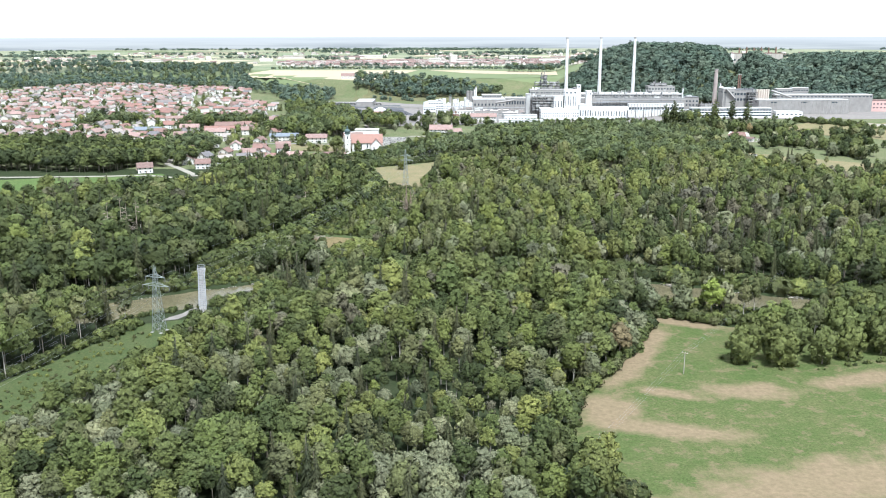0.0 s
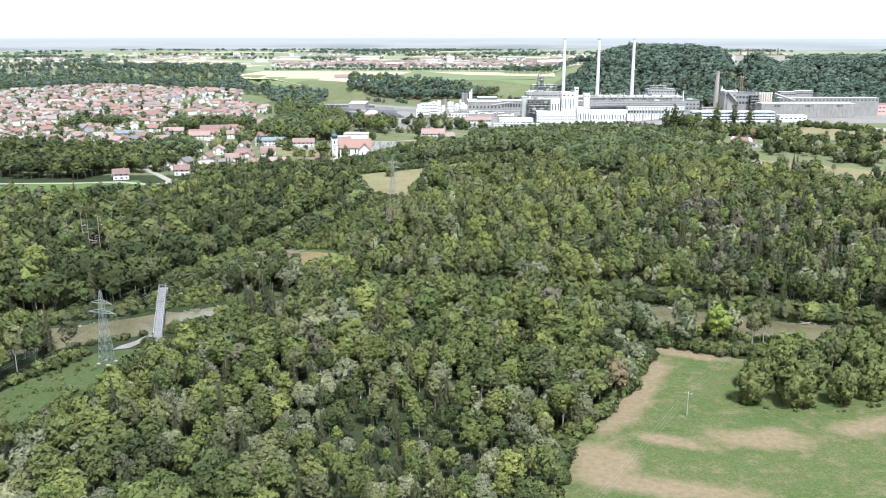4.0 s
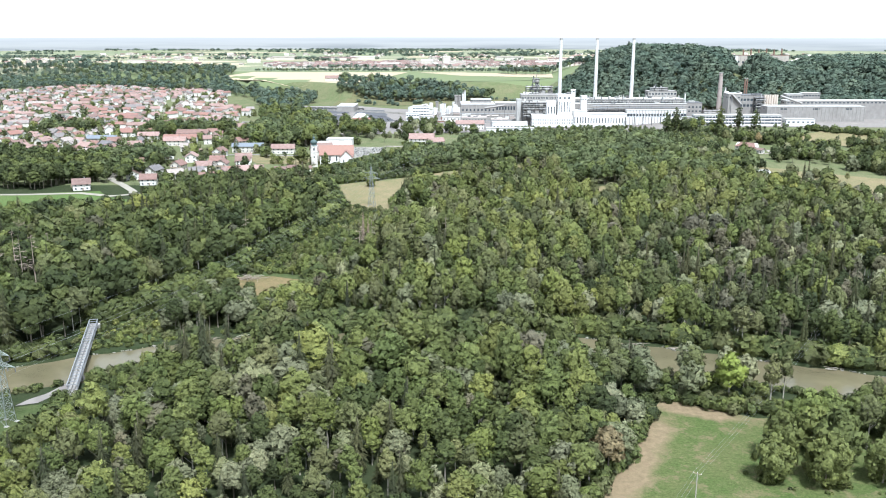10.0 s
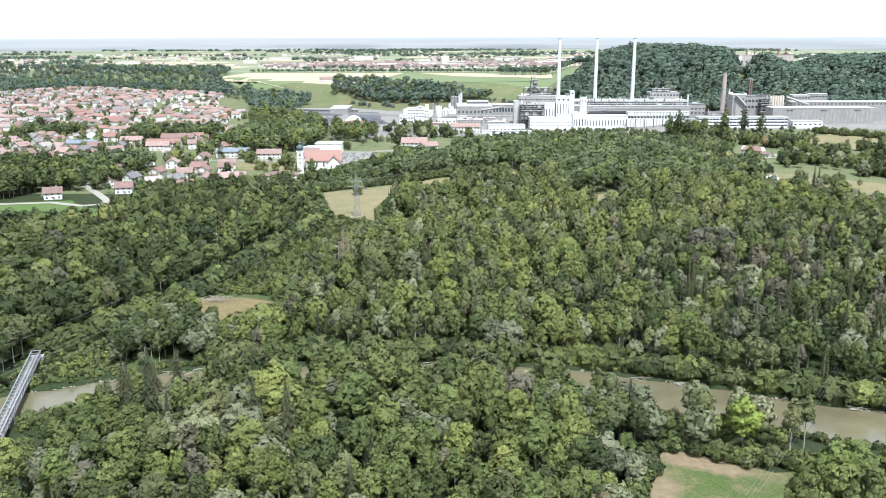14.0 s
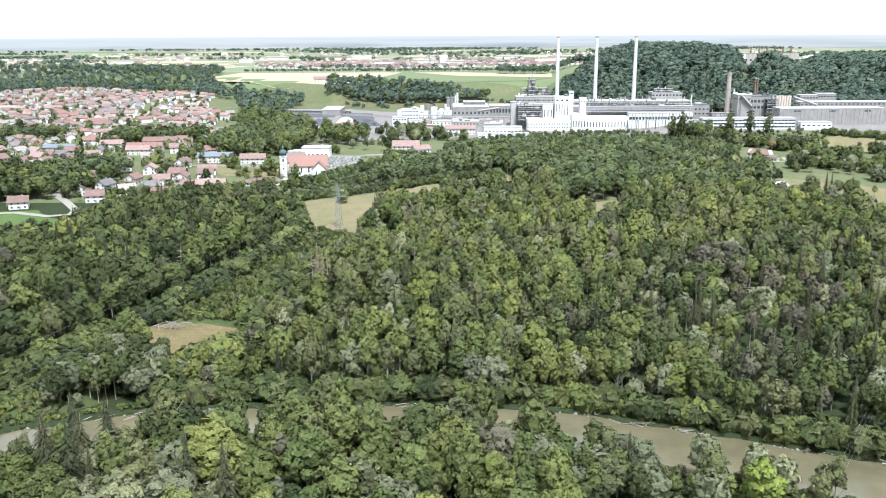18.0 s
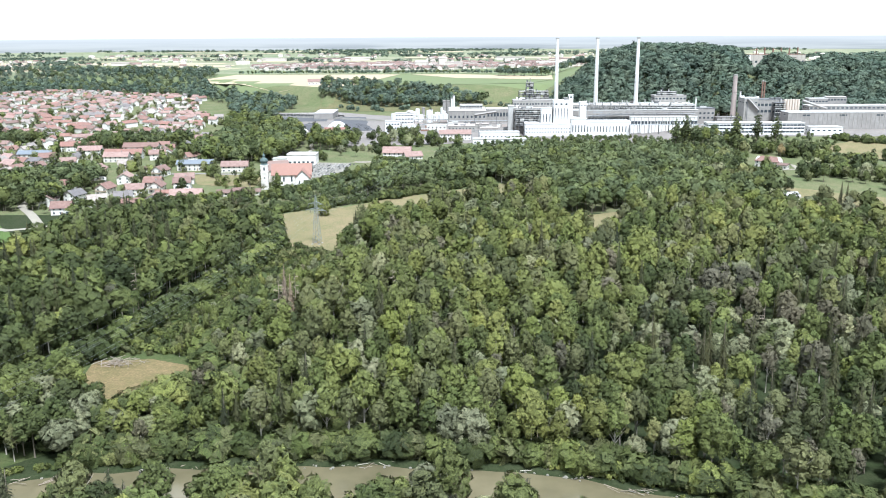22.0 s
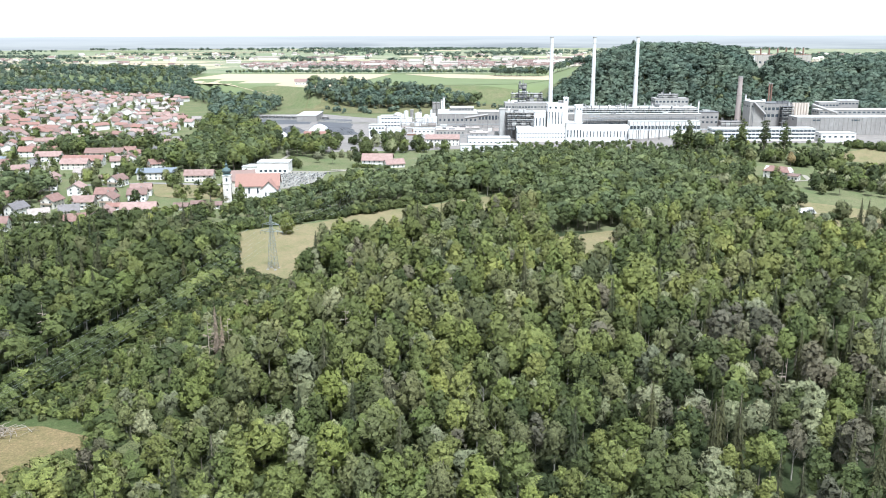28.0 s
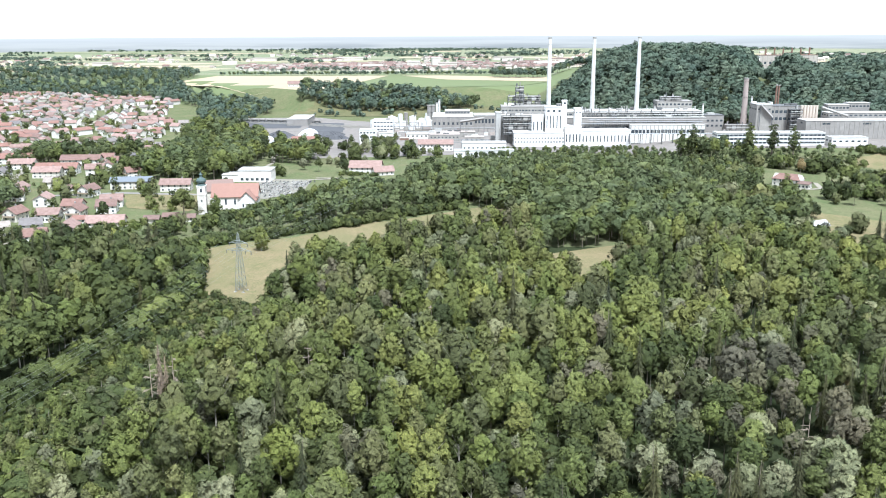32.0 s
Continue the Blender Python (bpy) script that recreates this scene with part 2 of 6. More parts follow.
def part(name, bm, mat, parent=None, label=""):
    me = bpy.data.meshes.new(name)
    bm.to_mesh(me)
    bm.free()
    me.materials.append(mat)
    ob = new(name, me)
    if parent is not None:
        ob.parent = parent
    return tagged(ob, label)


def inside(poly, x, y):
    px, py = np.array([p[0] for p in poly], float), np.array([p[1] for p in poly], float)
    x, y = np.asarray(x, float), np.asarray(y, float)
    hit = np.zeros(x.shape, bool)
    j = len(px) - 1
    for i in range(len(px)):
        if py[i] != py[j]:
            c = ((py[i] > y) != (py[j] > y)) & (x < (px[j] - px[i]) * (y - py[i]) / (py[j] - py[i]) + px[i])
            hit ^= c
        j = i
    return hit


def step(a, b, v):
    u = np.clip((np.asarray(v, float) - a) / (b - a), 0, 1)
    return u * u * (3 - 2 * u)


# ---- the land ----
BANK_X = [-600, -300, -200, -149, -130, -112, -90, -63, -25, 27, 52, 73, 90, 101, 121, 138, 163, 220, 300, 600]
BANK_Y = [250, 320, 352, 376, 386, 396, 404, 415, 419, 420, 418, 415, 410, 403, 398, 390, 380, 360, 335, 250]


def far_bank(x):
    fine = sum(np.interp(np.asarray(x, float) + d, BANK_X, BANK_Y) for d in (-9, -4, 0, 4, 9)) / 5
    return fine + 0.7 * np.sin(np.asarray(x, float) * 0.31) + 0.5 * np.sin(np.asarray(x, float) * 0.83)


RIVER_W = 30.0


def land(x, y):
    """Height of the ground."""
    x, y = np.asarray(x, float), np.asarray(y, float)
    z = 4.0 * step(790, 880, y) 
    z = z + 8.0 * step(270, 320, x) * step(1040, 1085, y + np.maximum(0, x - 440) * 0.35) * (y < 1400)
    edge = np.interp(x, [-900, -420, -330, -150, 0, 160, 300], [2150, 1830, 1700, 1560, 1600, 1660, 1700])
    z = z + 26.0 * step(0, 75, y - edge)
    ridge = step(150, 330, x) * step(1290, 1490, y) * (1 - 0.35 * step(1640, 1850, y)) * (1 - step(1960, 2400, y))
    dip = 1 - 0.4 * np.exp(-(((x - 503 - (y - 1500) * 0.36) / 19.0) ** 2)) - 0.2 * np.exp(-(((x - 590 - (y - 1500) * 0.36) / 24.0) ** 2))
    hill = 81.0 * ridge * dip * (0.95 + 0.05 * np.sin(x * 0.018 + 1.0)) * (1 - 0.22 * step(520, 570, x))
    z = np.maximum(z, hill)
    d = y - far_bank(x)
    bed = step(1.0, -2.5, d) * step(-RIVER_W - 3, -RIVER_W + 4, d)
    return z - 2.6 * bed


def ground_sheet():
    xs = np.unique(np.concatenate([np.arange(-300, 301, 6), np.arange(-700, 701, 20), np.arange(-1600, 1601, 60), np.arange(-4000, 4001, 250)]))
    ys = np.unique(np.concatenate([np.arange(-400, 340, 30), np.arange(340, 440, 12), np.arange(361, 377, 1.6), np.arange(394, 404, 0.9), np.arange(440, 1800, 12), np.arange(1800, 2700, 50), np.arange(2700, 4951, 250)]))
    X, Y = np.meshgrid(xs, ys)
    w = 1 - step(60, 200, np.abs(Y - 385))
    Y = Y + (far_bank(X) - 400) * w
    Z = land(X, Y)
    P = np.stack([X, Y, Z], -1)
    me = bpy.data.meshes.new("ground")
    ny, nx = X.shape
    i = np.arange(ny * nx).reshape(ny, nx)
    F = np.stack([i[:-1, :-1], i[:-1, 1:], i[1:, 1:], i[1:, :-1]], -1).reshape(-1, 4)
    me.from_pydata(P.reshape(-1, 3).tolist(), [], F.tolist())
    for m in (m_floor, m_lawn, m_crop, m_plain):
        me.materials.append(m)
    cx, cy = P[:-1, :-1, 0].reshape(-1), P[:-1, :-1, 1].reshape(-1)
    kind = np.where(cy > 2130, 3, np.where(cy > 1700, 2, np.where((cy > 760), 1, 0)))
    me.polygons.foreach_set("material_index", kind.astype(np.int32))
    me.polygons.foreach_set("use_smooth", np.ones(len(F), bool))
    return tagged(new("ground", me), "green flood plain and farmland reaching the horizon", "ground", kind="structure")


def refine(poly, step_m):
    out = []
    for (ax, ay), (bx, by) in zip(poly, poly[1:] + poly[:1]):
        k = max(1, int(math.hypot(bx - ax, by - ay) / step_m))
        out += [(ax + (bx - ax) * i / k, ay + (by - ay) * i / k) for i in range(k)]
    return out


def patch(name, poly, mat, lift=0.12, label="", category="ground", wobble=0.0, cell=0):
    """A sheet of ground draped over the land."""
    rng = random.Random(name + str(poly[0]))
    pts = refine(poly, 12 if wobble else 60)
    pts = [(x + rng.uniform(-wobble, wobble), y + rng.uniform(-wobble, wobble)) for x, y in pts]
    bm = bmesh.new()
    f = bm.faces.new([bm.verts.new((x, y, 0)) for x, y in pts])
    if cell:
        lo, hi = [min(p[i] for p in pts) for i in (0, 1)], [max(p[i] for p in pts) for i in (0, 1)]
        for axis in (0, 1):
            v = lo[axis] + cell
            while v < hi[axis]:
                co = (v, 0, 0) if axis == 0 else (0, v, 0)
                no = (1, 0, 0) if axis == 0 else (0, 1, 0)
                bmesh.ops.bisect_plane(bm, geom=bm.verts[:] + bm.edges[:] + bm.faces[:], plane_co=co, plane_no=no)
                v += cell
    for v in bm.verts:
        v.co.z = float(land(v.co.x, v.co.y)) + lift
    bmesh.ops.triangulate(bm, faces=[f for f in bm.faces if len(f.verts) > 4])
    bmesh.ops.recalc_face_normals(bm, faces=bm.faces)
    if sum(f.normal.z for f in bm.faces) < 0:
        bmesh.ops.reverse_faces(bm, faces=bm.faces)
    return tagged(part(name, bm, mat), label, category, kind="structure")


def strip(name, pts, width, mat, lift=0.2, label="", category="road", kind="structure"):
    """A road or track along points."""
    P = [Vector((x, y)) for x, y in pts]
    fine = []
    for a, b in zip(P, P[1:]):
        k = max(1, int((b - a).length / 8))
        fine += [a.lerp(b, i / k) for i in range(k)]
    fine.append(P[-1])
    bm = bmesh.new()
    rows = []
    for i, p in enumerate(fine):
        d = (fine[min(i + 1, len(fine) - 1)] - fine[max(i - 1, 0)]).normalized()
        s = Vector((-d.y, d.x)) * width / 2
        rows.append([bm.verts.new((q.x, q.y, float(land(q.x, q.y)) + lift)) for q in (p + s, p - s)])
    for a, b in zip(rows, rows[1:]):
        bm.faces.new((a[0], a[1], b[1], b[0]))
    return tagged(part(name, bm, mat), label, category, kind=kind)


ground_sheet()

# far hills, a glowing backdrop along the horizon, haze painted in as paling upwards
m_hills = bpy.data.materials.new("hazy_hills")
m_hills.use_nodes = True
hn, hl = m_hills.node_tree.nodes, m_hills.node_tree.links
hn.remove(hn["Principled BSDF"])
em, sep, hg = hn.new("ShaderNodeEmission"), hn.new("ShaderNodeSeparateXYZ"), hn.new("ShaderNodeNewGeometry")
hl.new(hg.outputs["Position"], sep.inputs[0])
hm = hn.new("ShaderNodeMapping")
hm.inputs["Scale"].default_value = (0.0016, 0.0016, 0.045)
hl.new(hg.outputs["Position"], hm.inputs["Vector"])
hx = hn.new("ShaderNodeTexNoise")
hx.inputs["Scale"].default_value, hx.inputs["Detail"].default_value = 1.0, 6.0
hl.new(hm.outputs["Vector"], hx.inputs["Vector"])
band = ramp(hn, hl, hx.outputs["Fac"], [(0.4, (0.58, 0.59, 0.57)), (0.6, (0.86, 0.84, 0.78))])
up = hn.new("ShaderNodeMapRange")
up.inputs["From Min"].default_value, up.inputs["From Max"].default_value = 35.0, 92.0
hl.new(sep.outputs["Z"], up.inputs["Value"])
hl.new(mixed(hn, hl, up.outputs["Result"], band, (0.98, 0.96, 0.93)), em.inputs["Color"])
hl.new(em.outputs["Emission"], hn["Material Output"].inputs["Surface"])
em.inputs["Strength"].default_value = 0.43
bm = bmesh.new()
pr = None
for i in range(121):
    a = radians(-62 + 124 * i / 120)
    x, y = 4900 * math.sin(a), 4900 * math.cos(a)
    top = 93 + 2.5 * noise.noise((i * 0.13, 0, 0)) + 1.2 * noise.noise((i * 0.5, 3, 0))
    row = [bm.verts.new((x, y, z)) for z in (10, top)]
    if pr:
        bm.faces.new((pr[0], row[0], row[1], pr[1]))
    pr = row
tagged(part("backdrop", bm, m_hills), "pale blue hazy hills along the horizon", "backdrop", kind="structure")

# water of the river, a sheet between the banks
m_water, n_, l_, b_ = material("river_water", 0.18)
b_.inputs["Specular IOR Level"].default_value = 0.5
l_.new(ramp(n_, l_, noisy(n_, l_, 0.05, 4), [(0.35, (0.09, 0.079, 0.045)), (0.7, (0.14, 0.12, 0.072))]), b_.inputs["Base Color"])
bw = n_.new("ShaderNodeBump")
bw.inputs["Strength"].default_value, bw.inputs["Distance"].default_value = 0.25, 0.15
l_.new(noisy(n_, l_, 0.9, 4), bw.inputs["Height"])
l_.new(bw.outputs["Normal"], b_.inputs["Normal"])
wx = np.arange(-600, 601, 5.0)
bm = bmesh.new()
rows = [[bm.verts.new((x, float(far_bank(x)) + d, -1.0)) for d in (-RIVER_W - 4, 2.0)] for x in wx]
for a, b in zip(rows, rows[1:]):
    bm.faces.new((a[0], b[0], b[1], a[1]))
tagged(part("water", bm, m_water), "murky olive-brown river water, slowly flowing", "river", kind="structure")

# ---- meadows, fields, roads ----
MEADOW = [(93, 352), (120, 338), (150, 338), (200, 318), (260, 298), (330, 270), (330, 100), (70, 100), (55, 203), (45, 216), (38, 228), (42, 251), (47, 266), (61, 288), (75, 310)]
patch("meadow", MEADOW, m_meadow, 0.1, "mown green meadow with bleached tan patches", "meadow", 2.0)
CLEARING = [(-86, 497), (-66, 499), (-45, 490), (-35, 476), (-44, 464), (-56, 457), (-72, 466), (-84, 481)]
patch("clearing", CLEARING, m_heath, 0.1, "dry tan clearing in the wood", "clearing", 1.0)
MEADOW_N = [(-75, 757), (-55, 774), (-24, 789), (6, 819), (41, 832), (81, 856), (112, 865), (116, 800), (80, 768), (57, 758), (39, 736), (24, 704), (-4, 685), (-5, 650), (-24, 648), (-44, 672), (-65, 715)]
patch("hay_meadow", MEADOW_N, m_dry, 0.1, "dry straw-coloured hay meadow curving along the wood", "meadow", 1.5, 15)
SMALL = [(113, 690), (127, 664), (148, 682), (159, 706), (174, 770), (150, 761), (122, 748)]
patch("forest_meadow", SMALL, m_dry, 0.1, "small yellowish meadow among trees", "meadow", 1.5)
GREENFIELD = [(-520, 684), (-367, 706), (-247, 738), (-226, 712), (-190, 690), (-182, 645), (-206, 615), (-262, 565), (-290, 545), (-420, 505), (-520, 490)]
patch("green_field", GREENFIELD, m_pasture, 0.1, "bright green field beside a lane", "field", 1.0)
patch("corridor_grass", [(-128, 400), (-92, 408), (-70, 428), (-53, 455), (-36, 474), (-45, 500), (-45, 530), (-36, 560), (-24, 600), (-12, 606), (-5, 652), (-24, 652), (-44, 674), (-58, 668), (-68, 620), (-81, 570), (-94, 520), (-108, 475), (-126, 440)], m_rough, 0.05, "rough green grass of the power-line corridor", "grass", 1.5)
CORRIDOR = [(-128, 341), (-143, 308), (-156, 278), (-190, 200), (-160, 190), (-131, 228), (-130, 247), (-120, 278), (-107, 311), (-104, 350)]
patch("grass_corridor", CORRIDOR, m_rough, 0.1, "rough green grass under the power line", "grass", 1.5)
FARM_MEADOW = [(-40, 985), (-18, 955), (28, 912), (56, 960), (58, 1020), (48, 1060), (-10, 1050)]
patch("slope_grass", [(-160, 1490), (150, 1490), (150, 1640), (60, 1660), (-160, 1650)], m_bank, 0.4, "rough brownish slope below the plateau", "slope", 1.5, 25)
patch("farm_meadow", FARM_MEADOW, m_lawn, 0.15, "green pasture round a farmhouse", "meadow", 1.5)
RIGHT_MEADOW = [(268, 800), (300, 850), (330, 830), (420, 780), (420, 680), (310, 690), (285, 720)]
patch("garden_meadow", RIGHT_MEADOW, m_dry, 0.15, "dry meadow with sheds beside a road", "meadow", 1.5)
SLOPE_R = [(430, 1062), (470, 1064), (600, 1020), (800, 950), (800, 900), (490, 930), (440, 980), (420, 1040)]
patch("slope_meadow", SLOPE_R, m_dry, 0.15, "dry grassy embankment below the works", "meadow", 1.5, 40)
patch("works_yard", [(-60, 1085), (60, 1105), (130, 1130), (330, 1090), (560, 1085), (760, 1020), (760, 1288), (140, 1330), (-60, 1430), (-120, 1480), (-225, 1470), (-170, 1250)], m_yard, 0.15, "grey-brown gravelled yard of the industrial works", "yard", 0.0, 40)
patch("coal_yard", [(-190, 1338), (-116, 1345), (-122, 1450), (-205, 1440)], m_coal, 0.32, "dark grey coal yard beside the railway", "yard", 2.0, 30)
patch("coal_yard", [(-104, 1292), (-56, 1296), (-70, 1400), (-112, 1404)], m_coal, 0.32, "dark grey coal yard beside the works", "yard", 2.0, 30)
for poly, m, lab in (
    ([(-440, 1905), (-330, 1765), (-250, 1680), (-150, 1650), (-118, 1720), (-60, 2090), (-420, 2105)], m_wheat, "ripe wheat field, pale orange"),
    ([(-116, 1720), (-30, 1690), (190, 1745), (245, 1850), (60, 1930), (-40, 2090), (-58, 2090)], m_crop, "green crop field"),
    ([(60, 1934), (246, 1856), (260, 1990), (60, 2085), (-36, 2090)], m_wheat, "ripe wheat field strip"),
    ([(-1300, 2350), (-800, 2330), (-700, 2520), (-1300, 2600)], m_wheat, "ripe wheat field"),
    ([(-800, 2330), (-520, 2330), (-480, 2500), (-690, 2520)], m_stubble, "pale stubble field"),
    ([(-1500, 2620), (-900, 2560), (-860, 2660), (-1500, 2700)], m_crop, "green crop field"),
    ([(-860, 2560), (-560, 2540), (-560, 2680), (-850, 2680)], m_wheat, "ripe wheat field"),
    ([(-1700, 2760), (-700, 2720), (-600, 2880), (-1700, 2960)], m_wheat, "ripe wheat field"),
    ([(-560, 2900), (0, 2860), (0, 2990), (-600, 3010)], m_stubble, "pale stubble field"),
    ([(60, 2230), (420, 2190), (420, 2330), (80, 2370)], m_crop, "green crop field"),
    ([(430, 2200), (640, 2180), (700, 2420), (430, 2420)], m_wheat, "ripe wheat field strip"),
    ([(300, 2750), (900, 2700), (1000, 2900), (300, 2950)], m_stubble, "pale stubble field"),
    ([(-1500, 3150), (-500, 3080), (-400, 3250), (-1500, 3330)], m_stubble, "pale stubble field"),
    ([(900, 2650), (1700, 2600), (1700, 2800), (900, 2880)], m_wheat, "ripe wheat field"),
    ([(100, 3200), (1200, 3150), (1200, 3350), (100, 3380)], m_wheat, "ripe wheat field"),
):
    patch("field", poly, m, 0.5, lab, "field", 0.0, 70 if poly[0][1] < 2000 else 0)
rng = np.random.default_rng(21)
for k in range(46):
    y = 2450 + 2150 * rng.uniform() ** 0.8
    x = rng.uniform(-0.58, 0.58) * y
    a, b, t = rng.uniform(60, 240), rng.uniform(25, 75), rng.uniform(-12, 12)
    patch("field", [(x - a, y - b), (x + a + t, y - b + t), (x + a, y + b), (x - a - t, y + b - t)], (m_wheat, m_stubble, m_crop, m_wheat)[k % 4], 0.62 + 0.012 * k, ("ripe wheat field", "pale stubble field", "green crop field", "ripe wheat field")[k % 4] + " far out on the plateau", "field")
strip("lane", [(-420, 715), (-295, 722), (-257, 728), (-230, 716), (-217, 722), (-219, 735), (-239, 766), (-258, 792), (-268, 840), (-286, 973), (-330, 1120), (-372, 1290), (-420, 1500)], 6, m_gravel, 0.3, "pale lane into the village")
strip("lane", [(-217, 722), (-197, 736), (-190, 770), (-180, 800)], 5, m_gravel, 0.3, "pale lane among houses")
strip("road", [(345, 640), (300, 672), (282, 698), (266, 730), (240, 742), (222, 752), (200, 790)], 6, m_asphalt, 0.3, "grey road through trees")
strip("lane", [(-40, 976), (-15, 975), (-70, 960), (-95, 1010), (-92, 1060), (-100, 1100), (-85, 1150)], 3.5, m_gravel, 0.3, "pale gravel lane")

# ---- trees ----
def ball(c, r, cuts=2):
    """A lump of quads, the dense inside of a crown."""
    out = []
    g = np.linspace(-1, 1, cuts + 1)
    for ax in range(3):
        for side in (-1, 1):
            for i in range(cuts):
                for j in range(cuts):
                    q = []
                    for a, b in ((i, j), (i + 1, j), (i + 1, j + 1), (i, j + 1)):
                        p = np.zeros(3)
                        p[ax], p[(ax + 1) % 3], p[(ax + 2) % 3] = side, g[a], g[b]
                        q.append(p / np.linalg.norm(p))
                    out.append(q if side > 0 else q[::-1])
    return np.array(out) * np.asarray(r) + np.asarray(c)


def tube(a, b, ra, rb, sides=5):
    a, b = np.asarray(a, float), np.asarray(b, float)
    d = (b - a) / np.linalg.norm(b - a)
    u = np.cross(d, (0.3, 0.9, 0.1) if abs(d[2]) > 0.5 else (0, 0, 1))
    u /= np.linalg.norm(u)
    v = np.cross(d, u)
    t = [2 * math.pi * i / sides for i in range(sides + 1)]
    ring = lambda p, r: [p + r * (math.cos(x) * u + math.sin(x) * v) for x in t]
    A, B = ring(a, ra), ring(b, rb)
    return np.array([[A[i], A[i + 1], B[i + 1], B[i]] for i in range(sides)])


FORM = {  # radius, centre, half height, share of leaves, top narrowing: for a tree 1 m tall
    "round": (0.21, 0.62, 0.33, 1.0, 0.3), "slim": (0.15, 0.66, 0.31, 0.85, 0.4), "willow": (0.28, 0.56, 0.38, 1.05, 0.2),
    "dome": (0.36, 0.47, 0.46, 1.5, 0.12), "column": (0.105, 0.5, 0.49, 1.1, 0.35), "shrub": (0.43, 0.42, 0.45, 0.55, 0.15),
}
FINE = ([0.05, 0.11, 0.15, 0.19, 0.25, 0.4, 0.52, 0.69, 0.8], [14, 34, 46, 66, 120, 200, 260, 350, 560])


def unit(v):
    return v / np.maximum(1e-6, np.linalg.norm(v, axis=-1, keepdims=True))


def face_normals(q):
    n = np.cross(q[:, 2] - q[:, 0], q[:, 3] - q[:, 1])
    return unit(n)


def turned(q, n):
    """Wind each quad so that its front agrees with its direction."""
    back = (face_normals(q) * n).sum(1) < 0
    q[back] = q[back][:, ::-1]
    return q, n


def tufts(c, r, towards, outward, m, rng):
    """Loose sprays of leaves over the outer side of a lobe."""
    k = (np.arange(m) + rng.uniform(0.2, 0.8)) / m
    cz, az = 1 - 1.25 * k, 2.39996 * np.arange(m) + rng.uniform(0, 6.28)
    sz = np.sqrt(np.maximum(0, 1 - cz * cz))
    a = unit(np.cross(towards, (0.31, 0.77, 0.2)))
    b = np.cross(towards, a)
    d = unit(cz[:, None] * towards + sz[:, None] * (np.cos(az)[:, None] * a + np.sin(az)[:, None] * b) + rng.normal(0, 0.16, (m, 3)))
    p = c + d * r * rng.uniform(0.72, 1.12, (m, 1)) * np.array([1, 1, 1.12])
    g = unit(d + rng.normal(0, 0.38, (m, 3)))
    u = unit(np.cross(g, rng.normal(0, 1, (m, 3))))
    v = np.cross(g, u)
    s = r * 1.65 / math.sqrt(m) * rng.uniform(0.75, 1.3, (m, 1, 1))
    cor = np.array([(-1, -1), (1, -1), (1, 1), (-1, 1)])[None] + rng.normal(0, 0.24, (m, 4, 2))
    q = p[:, None] + s * (cor[..., :1] * u[:, None] + cor[..., 1:] * v[:, None] * 0.85)
    n = unit(0.6 * d + 0.4 * outward + np.array([0, 0, 0.22]) + rng.normal(0, 0.2, (m, 3)))
    return turned(q, n)


